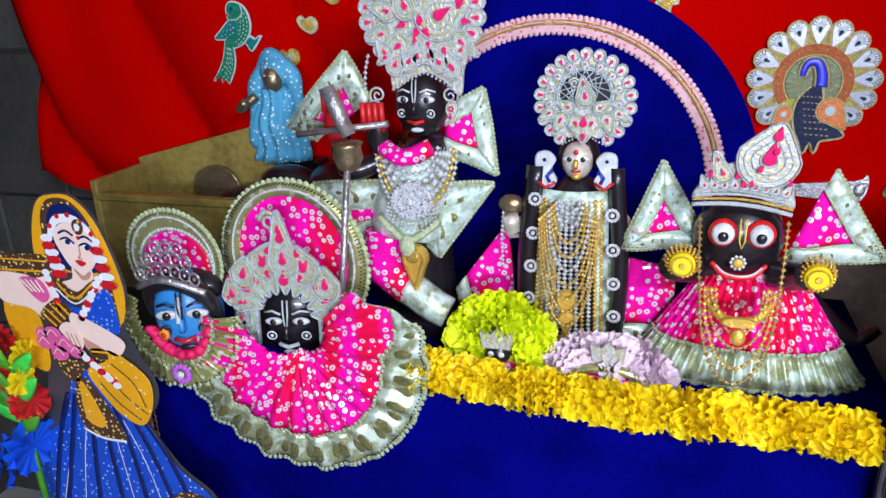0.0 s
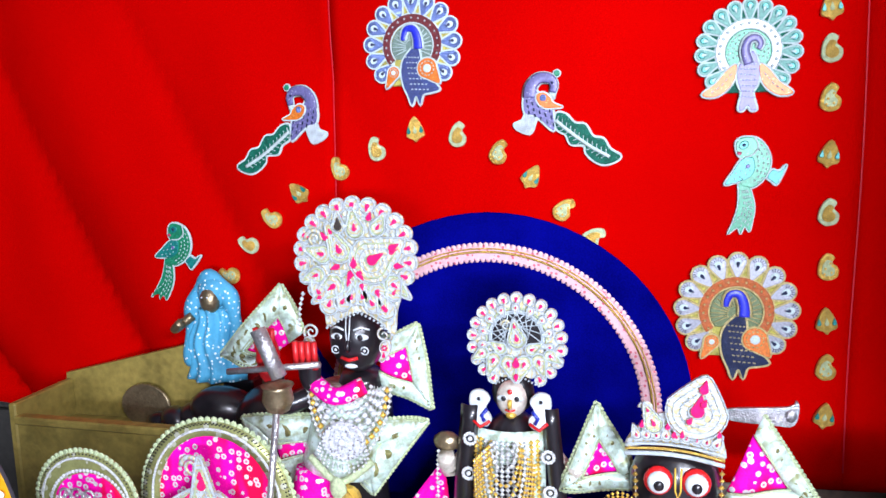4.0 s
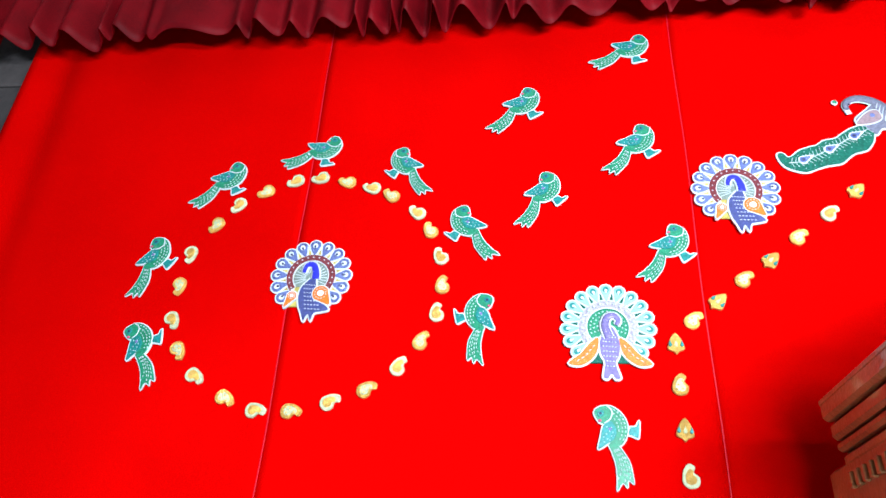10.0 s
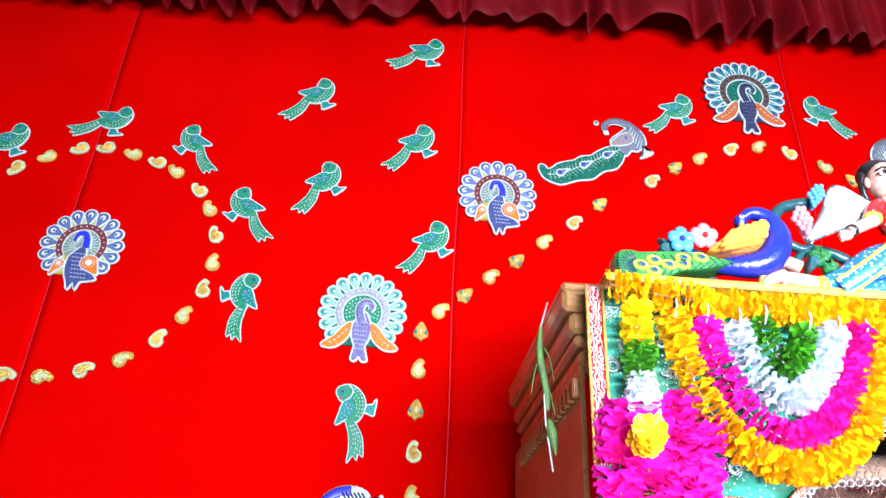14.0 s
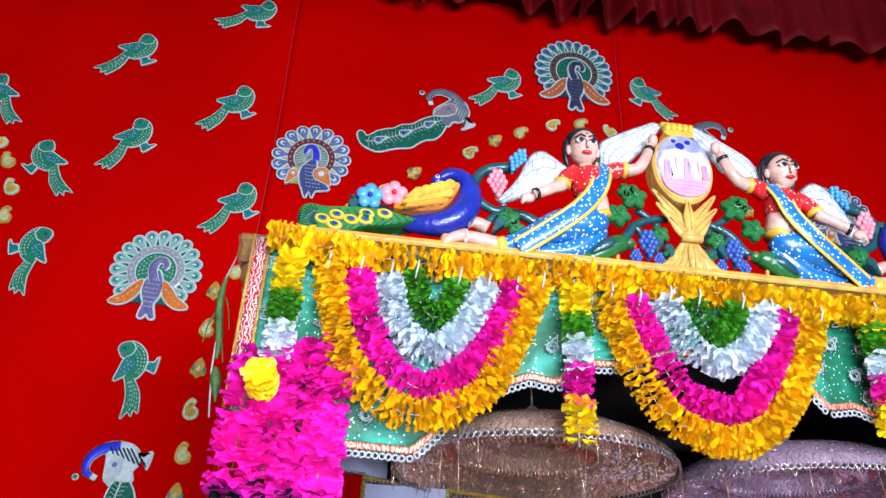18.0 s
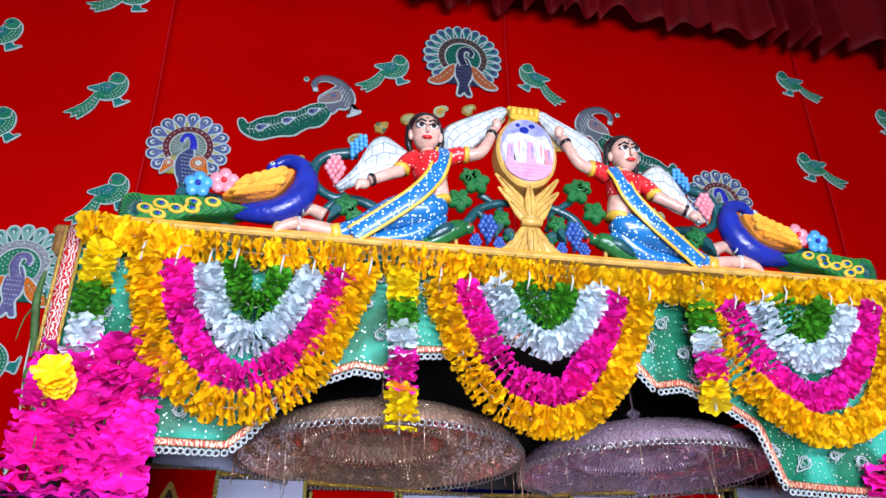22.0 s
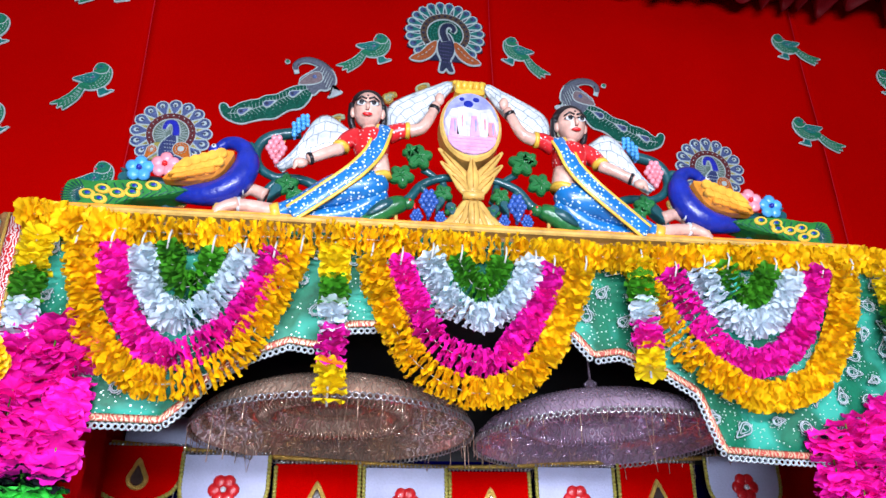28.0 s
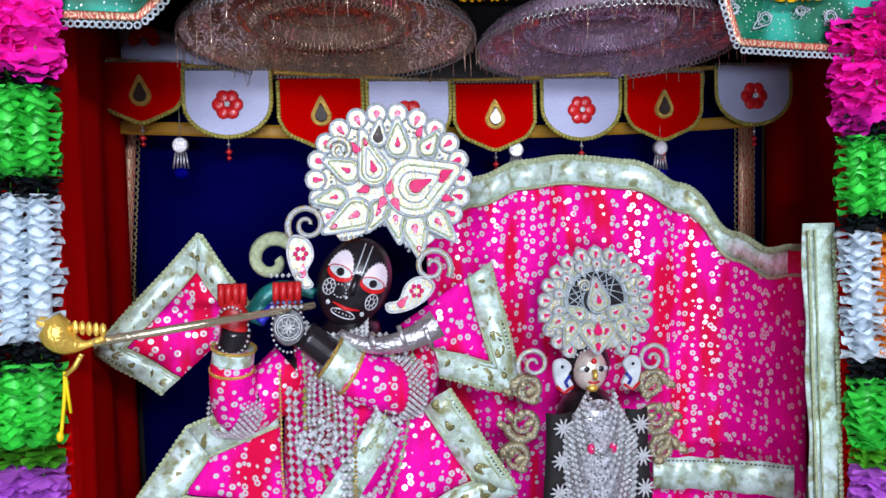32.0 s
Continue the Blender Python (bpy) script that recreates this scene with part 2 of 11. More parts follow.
M["brocade"] = pattern(pattern(mat("green_brocade", (0.004, 0.13, 0.065), 0.5, 0.05, var=0.4, scale=30, fine=300, bump=0.3, spec=0.3), (0.035, 0.38, 0.27), "clouds", 14.0, 0.52, 0.1, 0.5, relief=0.0), (0.55, 0.74, 0.62), "dots", 165.0, 0.19, 0.4, 0.3)
M["gota"] = pattern(pattern(pattern(mat("silver_gold_brocade", (0.50, 0.64, 0.52), 0.36, 0.15, var=0.38, scale=90, fine=500, bump=0.7), (0.27, 0.29, 0.13), "clouds", 46.0, 0.57, 0.3, 0.4, relief=0.3), (0.72, 0.90, 0.84), "clouds", 60.0, 0.53, 0.15, 0.28, relief=0.4), (0.80, 0.88, 0.78), "dots", 210.0, 0.16, 0.4, 0.25, relief=0.2)
M["pink_sequin"] = pattern(pattern(mat("pink_sequin_cloth", (0.88, 0.003, 0.36), 0.7, var=0.3, scale=18, fine=300, bump=0.3, spec=0.1), (0.74, 0.003, 0.06), "clouds", 8.0, 0.52, 0.0, 0.6, relief=0.0, stretch=(3.0, 1.0, 0.7)), (0.76, 0.68, 0.72), "dots", 78.0, 0.36, 0.25, 0.3, ring=True)
M["braid"] = pattern(mat("red_gold_braid", (0.46, 0.08, 0.05), 0.5, 0.1, var=0.3, scale=40, fine=300), (0.62, 0.45, 0.28), "waves", 60.0, 0.3, 0.4, 0.4)
for key, colour, fine in (("patch_green", (0.22, 0.42, 0.34), 190.0), ("patch_teal", (0.24, 0.46, 0.42), 190.0), ("patch_leaf", (0.20, 0.46, 0.34), 190.0), ("patch_silver", (0.62, 0.64, 0.68), 170.0), ("patch_olive", (0.40, 0.42, 0.20), 180.0), ("patch_blue", (0.20, 0.25, 0.75), 260.0), ("patch_lilac", (0.50, 0.50, 0.66), 150.0), ("patch_orange", (0.85, 0.60, 0.30), 220.0)):
    pattern(M[key], colour, "dots", fine, 0.12 if key in ("patch_green", "patch_teal", "patch_leaf") else 0.14, 0.4, 0.3, relief=0.3)
M["border"] = pattern(mat("red_white_border", (0.42, 0.012, 0.015), 0.6, var=0.3, scale=40, fine=300, spec=0.1), (0.62, 0.58, 0.54), "waves", 75.0, 0.24, 0.2, 0.5)

# ---------------------------------------------------------------- builders


class Shape:
    """Gathers verts and faces with a material slot each."""

    def __init__(self):
        self.v, self.f, self.m, self.s = [], [], [], []

    def add(self, verts, faces, slot=0, smooth=True):
        k = len(self.v)
        self.v += [tuple(p) for p in verts]
        self.f += [tuple(i + k for i in f) for f in faces]
        self.m += [slot] * len(faces)
        self.s += [smooth] * len(faces)
        return self

    def box(self, a, b, slot=0, chamfer=0.003):
        (x0, y0, z0), (x1, y1, z1) = a, b
        c = min(chamfer, 0.3 * min(abs(x1 - x0), abs(y1 - y0), abs(z1 - z0)))
        bm = bmesh.new()
        bmesh.ops.create_cube(bm, size=1)
        for v in bm.verts:
            v.co = Vector(((x0 + x1) / 2 + v.co.x * (x1 - x0), (y0 + y1) / 2 + v.co.y * (y1 - y0), (z0 + z1) / 2 + v.co.z * (z1 - z0)))
        bmesh.ops.bevel(bm, geom=list(bm.edges), offset=c, segments=1, affect="EDGES")
        bm.verts.index_update()
        self.add([v.co for v in bm.verts], [[v.index for v in f.verts] for f in bm.faces], slot, False)
        bm.free()
        return self

    def plate(self, outline, y0, y1, slot=0, edge=0.0015, smooth=False):
        """An outline in x and z, from y0 (front) back to y1, with a softened front rim."""
        n = len(outline)
        cx, cz = sum(p[0] for p in outline) / n, sum(p[1] for p in outline) / n
        far = max(math.hypot(p[0] - cx, p[1] - cz) for p in outline)
        k = max(0.5, 1 - edge / max(far, 1e-4))
        soft = min(edge, abs(y1 - y0) * 0.6)
        rings = [[(cx + (x - cx) * k, y0, cz + (z - cz) * k) for x, z in outline], [(x, y0 + soft, z) for x, z in outline], [(x, y1, z) for x, z in outline]]
        area = sum(outline[i - 1][0] * outline[i][1] - outline[i][0] * outline[i - 1][1] for i in range(n))
        faces = [tuple(range(n)), tuple(range(3 * n - 1, 2 * n - 1, -1))]
        for r in range(2):
            for i in range(n):
                j = (i + 1) % n
                faces.append((r * n + j, r * n + i, (r + 1) * n + i, (r + 1) * n + j))
        if area < 0:
            faces = [tuple(reversed(f)) for f in faces]
        return self.add([p for ring in rings for p in ring], faces, slot, smooth)

    def tube(self, path, radius, slot=0, sides=6, flat=1.0):
        """A tube along a path; radius: a number or a function of 0 to 1."""
        path = [Vector(p) for p in path]
        n, verts, faces = len(path), [], []
        up = Vector((0, -1, 0.01)).normalized()
        for i, p in enumerate(path):
            t = (path[min(i + 1, n - 1)] - path[max(i - 1, 0)]).normalized()
            a = t.cross(up)
            a = a.normalized() if a.length > 1e-4 else Vector((1, 0, 0))
            b = a.cross(t).normalized()
            r = radius(i / max(1, n - 1)) if callable(radius) else radius
            for k in range(sides):
                w = 2 * math.pi * k / sides
                verts.append(p + a * (r * math.cos(w)) + b * (r * flat * math.sin(w)))
        for i in range(n - 1):
            for k in range(sides):
                q = (k + 1) % sides
                faces.append((i * sides + k, i * sides + q, (i + 1) * sides + q, (i + 1) * sides + k))
        faces += [tuple(range(sides - 1, -1, -1)), tuple(range((n - 1) * sides, n * sides))]
        return self.add(verts, faces, slot)

    def blob(self, at, size, slot=0, rings=6, sides=10, turn=None):
        verts, faces = [], []
        for i in range(rings + 1):
            a = math.pi * i / rings
            for k in range(sides):
                w = 2 * math.pi * k / sides
                p = Vector((size[0] * math.sin(a) * math.cos(w), size[1] * math.sin(a) * math.sin(w), size[2] * math.cos(a)))
                if turn is not None:
                    p.rotate(turn)
                verts.append(p + Vector(at))
        for i in range(rings):
            for k in range(sides):
                q = (k + 1) % sides
                faces.append((i * sides + k, (i + 1) * sides + k, (i + 1) * sides + q, i * sides + q))
        return self.add(verts, faces, slot)

    def bead(self, at, r, slot=0):
        x, y, z = at
        v = [(x + r, y, z), (x - r, y, z), (x, y + r, z), (x, y - r, z), (x, y, z + r), (x, y, z - r)]
        f = [(0, 2, 4), (2, 1, 4), (1, 3, 4), (3, 0, 4), (2, 0, 5), (1, 2, 5), (3, 1, 5), (0, 3, 5)]
        return self.add(v, f, slot)

    def sheet(self, fn, nu, nv, thick=0.002, slot=0, smooth=True):
        """A cloth: fn(u, v) gives a place for u, v from 0 to 1; it gets a back and closed edges."""
        front = [Vector(fn(i / nu, j / nv)) for j in range(nv + 1) for i in range(nu + 1)]
        w, faces = nu + 1, []
        normal = [Vector((0, 0, 0)) for _ in front]
        quads = [(j * w + i, j * w + i + 1, (j + 1) * w + i + 1, (j + 1) * w + i) for j in range(nv) for i in range(nu)]
        for q in quads:
            k = (front[q[1]] - front[q[0]]).cross(front[q[3]] - front[q[0]])
            for i in q:
                normal[i] += k
        back = [p - (k.normalized() if k.length else Vector((0, -1, 0))) * thick for p, k in zip(front, normal)]
        m = len(front)
        faces = list(quads) + [tuple(i + m for i in reversed(q)) for q in quads]
        rim = [i for i in range(nu + 1)] + [j * w + nu for j in range(1, nv + 1)] + [nv * w + i for i in range(nu - 1, -1, -1)] + [j * w for j in range(nv - 1, 0, -1)]
        for a, b in zip(rim, rim[1:] + rim[:1]):
            faces.append((b, a, a + m, b + m))
        return self.add(front + back, faces, slot, smooth)

    def lathe(self, profile, sides=32, slot=0, at=(0, 0, 0)):
        verts, faces, n = [], [], len(profile)
        for r, z in profile:
            for k in range(sides):
                w = 2 * math.pi * k / sides
                verts.append((at[0] + r * math.cos(w), at[1] + r * math.sin(w), at[2] + z))
        for i in range(n - 1):
            for k in range(sides):
                q = (k + 1) % sides
                faces.append((i * sides + k, i * sides + q, (i + 1) * sides + q, (i + 1) * sides + k))
        return self.add(verts, faces, slot)

    def mesh(self, name, mats):
        me = bpy.data.meshes.new(name)
        me.from_pydata(self.v, [], self.f)
        for k in mats if isinstance(mats, (list, tuple)) else [mats]:
            me.materials.append(M[k] if isinstance(k, str) else k)
        me.polygons.foreach_set("material_index", self.m)
        me.polygons.foreach_set("use_smooth", self.s)
        me.update()
        return me


def thing(name, at, label, category, group="", kind=""):
    ob = new(name)
    ob.location = at
    ob.empty_display_size = 0.05
    return tagged(ob, label, category, group, kind)


def solid(name, shape, mats, label, category, group="", kind="", at=(0, 0, 0)):
    ob = new(name, shape.mesh(name, mats))
    ob.location = at
    return tagged(ob, label, category, group, kind)


FINE = {"ray", "bead_work", "bead_row", "quill", "stripe", "spine", "rib", "dentil", "lace", "upper_lace", "inner_lace", "rim_lace", "chain", "comb", "rosette", "flower_gem"}


def part(name, shape, mats, parent, label="", m=None):
    ob = new(name, shape.mesh(name, mats) if isinstance(shape, Shape) else shape)
    ob.parent = parent
    if m is not None:
        ob.matrix_basis = m
    return tagged(ob, label, kind="stuff") if name in FINE else tagged(ob, label)


def smooth_line(points, steps=8, closed=False):
    """A rounded line through a few points."""
    pts = [Vector(p) for p in points]
    n, out = len(pts), []
    for i in range(n if closed else n - 1):
        if closed:
            a, b, c, d = pts[i - 1], pts[i], pts[(i + 1) % n], pts[(i + 2) % n]
        else:
            a, b, c, d = pts[max(i - 1, 0)], pts[i], pts[i + 1], pts[min(i + 2, n - 1)]
        for k in range(steps):
            t = k / steps
            out.append(0.5 * (2 * b + (c - a) * t + (2 * a - 5 * b + 4 * c - d) * t * t + (3 * b - a - 3 * c + d) * t**3))
    return out if closed else out + [pts[-1]]


def oval(cx, cz, rx, rz, n=16, turn=0.0):
    c, s = math.cos(turn), math.sin(turn)
    return [(cx + c * rx * math.cos(a) - s * rz * math.sin(a), cz + s * rx * math.cos(a) + c * rz * math.sin(a)) for a in (2 * math.pi * k / n for k in range(n))]


def drop(cx, cz, r, length, turn, n=14):
    """A tear shape, its tip length away from the round end's centre towards turn."""
    out = []
    for k in range(n):
        a = 2 * math.pi * k / n
        x, z = r * math.cos(a), r * math.sin(a)
        if math.cos(a) > 0.2:
            g = (math.cos(a) - 0.2) / 0.8
            x, z = x + (length - r) * g**1.5, z * (1 - 0.5 * g)
        out.append((cx + x * math.cos(turn) - z * math.sin(turn), cz + x * math.sin(turn) + z * math.cos(turn)))
    return out


def turned(points, turn, dx=0.0, dz=0.0, flip=1):
    c, s = math.cos(turn), math.sin(turn)
    return [(dx + c * x * flip - s * z, dz + s * x * flip + c * z) for x, z in points]


def grown(outline, by):
    """An outline pushed outwards."""
    n, out = len(outline), []
    area = sum(outline[i - 1][0] * outline[i][1] - outline[i][0] * outline[i - 1][1] for i in range(n))
    sign = 1 if area > 0 else -1
    for i in range(n):
        (x0, z0), (x1, z1) = outline[i - 1], outline[(i + 1) % n]
        d = math.hypot(x1 - x0, z1 - z0) or 1
        out.append((outline[i][0] + sign * by * (z1 - z0) / d, outline[i][1] - sign * by * (x1 - x0) / d))
    return out


# ---------------------------------------------------------------- the room
s = Shape().box((-1.62, 0.05, 0), (3.6, 0.25, 3.8), 0, 0.01)
solid("wall_north", s, "stone", "dark grey stone wall behind the red curtain", "wall", kind="structure")
solid("floor", Shape().box((-1.8, -5.2, -0.2), (3.8, 0.25, 0), 0), "floor", "worn stone floor of the hall", "floor", kind="structure")
solid("ceiling", Shape().box((-1.8, -5.2, 3.8), (3.8, 0.25, 4.0), 0), "plaster", "plain painted ceiling", "ceiling", kind="structure")
solid("wall_west", Shape().box((-1.82, -5.2, 0), (-1.62, 0.25, 3.8), 0), "stone", "grey stone side wall", "wall", kind="structure")
solid("wall_east", Shape().box((3.6, -5.2, 0), (3.8, 0.25, 3.8), 0), "plaster", "plain side wall", "wall", kind="structure")
solid("wall_south", Shape().box((-1.8, -5.4, 0), (3.8, -5.2, 3.8), 0), "plaster", "plain rear wall", "wall", kind="structure")

# ---------------------------------------------------------------- red curtain with its seams
SEAMS = (-1.075, -0.175, 0.743, 1.664, 2.63, 3.55)


def curtain_y(x, z):
    low = max(0.0, min(1.0, (2.3 - z) / 1.1))
    side = max(0.0, min(1.0, (0.1 - x) / 0.9))
    folds = abs(math.sin(8.5 * x + 6.5 * z + 1.2 * math.sin(2 * z))) ** 0.5 * 0.075 + math.sin(33 * x + 14 * z + 2) * 0.004
    edge = math.exp(-(((x + 1.02) / 0.10) ** 2)) * 0.02 * math.sin(26 * x + 1.5 * z)
    hang = 0.0025 * math.sin(5.1 * x + 0.7 * math.sin(2.3 * z)) + 0.003 * math.sin(1.7 * x + 2.9 * z)
    top = max(0.0, (z - 3.1) / 0.5)
    return -0.004 + hang - low * side**0.7 * folds - edge + 0.004 * top * math.sin(24 * x)


def bottom_z(x):
    return 1.0 - 0.015 * math.sin(3 * x) + (0.10 * max(0, -0.85 - x) / 0.22)


curtain = thing("curtain", (0, 0, 1.0), "bright red cotton backdrop curtain, seamed from panels and hung flat", "curtain")
for a, b in zip(SEAMS, SEAMS[1:]):
    def panel(u, v, a=a, b=b):
        x = a + (b - a) * u
        z = bottom_z(x) + (3.72 - bottom_z(x)) * v
        return (x, curtain_y(x, z), z - 1.0)
    part("panel", Shape().sheet(panel, 46, 90, 0.003), "red_cloth", curtain)
for x in SEAMS[1:-1]:
    line = [(x + 0.002 * math.sin(9 * z), curtain_y(x, z) - 0.0006, z - 1.0) for z in (1.02 + 2.7 * k / 80 for k in range(81))]
    part("seam", Shape().tube(line, 0.0015, sides=8, flat=0.22), "seam", curtain, "glossy red seam")

# ---------------------------------------------------------------- ruffled pelmet
pelmet = thing("pelmet", (1.0, -0.09, 3.35), "dark maroon gathered satin pelmet along the top of the curtain", "pelmet")


def ruffle(u, v):
    x = -1.25 + 4.75 * u
    w = 72 * x + 4.5 * math.sin(3.1 * x) + 3.0 * math.sin(7.3 * x) + 1.6 * math.sin(17.0 * x)
    k = (1 - v) ** 0.7
    depth = (0.006 + 0.030 * k) * (0.75 + 0.4 * math.sin(4.7 * x + 1) + 0.25 * math.sin(13 * x))
    z = 3.355 + 0.008 * math.sin(1.3 * x) + 0.024 * max(0, x) + 0.40 * v + 0.008 * (1 - v) * math.sin(w + 0.8) + 0.007 * (1 - v) * math.sin(0.31 * w)
    return (x - 1.0 + 0.012 * k * math.cos(w * 0.5), -0.015 - depth * math.sin(w) - 0.012 * k * math.sin(0.43 * w + 1), z - 3.35)


part("frill", Shape().sheet(ruffle, 1100, 12, 0.002), "maroon", pelmet)
part("rail", Shape().tube([(-2.25, 0.045, 0.30), (2.5, 0.045, 0.33)], 0.012, sides=8), "wood", pelmet)

# ---------------------------------------------------------------- sewn-on patches


def dashes(shape, line, count, r, y, size=0.55):
    """Short sewn strokes along a line in x and z."""
    pts = [Vector((x, y, z)) for x, z in line]
    total = sum((q - p).length for p, q in zip(pts, pts[1:]))
    for p, d in along(pts, total / count):
        h = d * (total / count * size * 0.5)
        shape.tube([p - h, p + h], r, sides=4, flat=0.6)
    return shape


def along(path, step):
    """Places and directions at even steps along a path."""
    out, left = [], step * 0.5
    for a, b in zip(path, path[1:]):
        d = (b - a).length
        while left <= d:
            out.append((a + (b - a) * (left / d), (b - a).normalized()))
            left += step
        left -= d
    return out


def fan_peacock(at, scale, trim, eye, pupil, spot, gap, band, band_dot, inner, ray, neck, body, mesh, wing, label, feathers=13, round_eye=False, both=False):
    """A peacock with a round open tail. Its size: about 0.2 across."""
    p = thing("peacock_patch", at, label, "patch", "peacock patches on the curtain")
    span, k0, q = radians(262), radians(-41), scale
    rim = []
    for k in range(feathers):
        a = k0 + span * k / (feathers - 1)
        for j in range(-3, 4):
            b = a + j * span / (feathers - 1) / 7
            r = 0.0820 + 0.0125 * math.cos(j / 3.5 * math.pi / 2)
            rim.append((q * r * math.cos(b), q * (0.004 + r * math.sin(b))))
    rim += [(-0.045 * q, -0.07 * q), (0.045 * q, -0.07 * q)]
    part("backing", Shape().plate(rim, -0.002, 0.002), gap, p)
    wide = min(0.0165, 0.082 * span / (feathers - 1) * 0.52)
    feather_mesh = Shape().plate(drop(0, 0, wide * q, 0.034 * q, math.pi, 18), -0.0040, -0.002).mesh("feather", trim)
    fill_mesh = Shape().plate(drop(0, 0, (wide - 0.0032) * q, 0.026 * q, math.pi, 16), -0.0048, -0.0038).mesh("feather_fill", eye)
    lines = Shape()
    for k in range(7):
        w = radians(-66 + 22 * k)
        lines.tube([(q * 0.0066 * math.cos(w), -0.0050, q * 0.0066 * math.sin(w)), (q * (wide - 0.0042) * math.cos(w), -0.0050, q * (wide - 0.0042) * math.sin(w))], 0.0006 * q, sides=4)
    line_mesh = lines.mesh("quill", spot)
    spot_mesh = Shape().plate(oval(0, 0, 0.0068 * q, 0.0060 * q, 12), -0.0062, -0.0046).mesh("eye_spot", pupil)
    core_mesh = Shape().plate(drop(-0.002 * q, 0, 0.0030 * q, 0.0070 * q, math.pi, 10), -0.0070, -0.0060).mesh("eye_core", spot)
    for k in range(feathers):
        a = k0 + span * k / (feathers - 1)
        f = part("feather", feather_mesh, None, p, m=pose(q * 0.0795 * math.cos(a), -0.0002 * (k % 2), q * (0.004 + 0.0795 * math.sin(a)), 0, -math.degrees(a), 0))
        part("feather_fill", fill_mesh, None, f)
        part("eye_spot", spot_mesh, None, f)
        part("eye_core", core_mesh, None, f)
        if not round_eye:
            part("quill", line_mesh, None, f)
    ring = [(math.cos(a), 0.06 + math.sin(a)) for a in (radians(-38 + 256 * k / 34) for k in range(35))]

    def arc(r0, r1, y0, y1):
        return Shape().plate([(r0 * q * x, r0 * q * z) for x, z in ring] + [(r1 * q * x, r1 * q * z) for x, z in reversed(ring)], y0, y1)
    part("arc_rim", arc(0.0585, 0.0405, -0.0046, -0.002), trim, p)
    part("arc_band", arc(0.0562, 0.0430, -0.0054, -0.0044), band, p)
    dots = Shape()
    for k in range(17):
        a = radians(-34 + 248 * k / 16)
        dots.bead((0.0496 * q * math.cos(a), -0.0058, q * (0.003 + 0.0496 * math.sin(a))), (0.0040 if round_eye else 0.0024) * q)
    part("bead_work", dots, band_dot, p)
    part("inner_disc", Shape().plate([(0.0395 * q * x, 0.0395 * q * z) for x, z in ring], -0.0042, -0.002), inner, p)
    rays = Shape()
    if round_eye:
        for r, n in ((0.034, 17), (0.027, 13), (0.020, 9)):
            for k in range(n):
                a = radians(-20 + 220 * k / (n - 1))
                rays.bead((r * q * math.cos(a), -0.0046, q * (0.002 + r * math.sin(a))), 0.0021 * q)
    else:
        for k in range(19):
            a = radians(-24 + 228 * k / 18)
            rays.tube([(0.012 * q * math.cos(a), -0.0044, 0.012 * q * math.sin(a)), (0.038 * q * math.cos(a), -0.0044, 0.038 * q * math.sin(a))], 0.0009 * q, sides=4)
    part("ray", rays, ray, p)
    if both:
        shape = ((0.006, 0.004), (0.016, -0.012), (0.021, -0.034), (0.018, -0.056), (0.011, -0.070), (0.014, -0.086), (0.018, -0.101), (0.008, -0.103), (0.002, -0.094), (-0.006, -0.103), (-0.014, -0.100), (-0.012, -0.084), (-0.010, -0.070), (-0.017, -0.052), (-0.018, -0.030), (-0.010, -0.010))
        curve = ((0.001, -0.020), (-0.006, 0.004), (-0.001, 0.022), (0.012, 0.026), (0.020, 0.016), (0.016, 0.006))
    else:
        shape = ((0.010, 0.004), (0.016, -0.016), (0.018, -0.034), (0.036, -0.060), (0.052, -0.078), (0.036, -0.084), (0.020, -0.088), (0.014, -0.106), (0.006, -0.090), (-0.002, -0.107), (-0.010, -0.088), (-0.018, -0.070), (-0.022, -0.046), (-0.018, -0.024), (-0.004, -0.006))
        curve = ((0.012, -0.004), (0.011, 0.014), (0.004, 0.031), (-0.009, 0.032), (-0.015, 0.021), (-0.016, 0.012))
    torso = [(v.x, v.y) for v in smooth_line([(x * q, z * q, 0) for x, z in shape], 4, True)]
    part("body_rim", Shape().plate(grown(torso, 0.0030 * q), -0.0062, -0.002), trim, p)
    body_part = part("body", Shape().plate(grown(torso, -0.0008 * q), -0.0074, -0.0060), body, p)
    rows = Shape()
    for r in range(7):
        z = -0.018 - 0.0098 * r
        dashes(rows, [((-0.014 + 0.0016 * r * (not both)) * q, z * q), ((0.015 + (0.003 * r if not both else 0)) * q, (z - 0.002) * q)], 5, 0.0012 * q, -0.0078)
    tagged(part("bead_row", rows, mesh, body_part), kind="stuff")
    neck_line = smooth_line([(x * q, 0, z * q) for x, z in curve], 5)
    part("neck_rim", Shape().tube([v + Vector((0, -0.0062, 0)) for v in neck_line], lambda t: q * (0.0128 - 0.0055 * t), sides=8, flat=0.2), trim, p)
    part("neck", Shape().tube([v + Vector((0, -0.0080, 0)) for v in neck_line], lambda t: q * (0.0088 - 0.0050 * t), sides=8, flat=0.25), neck, p)
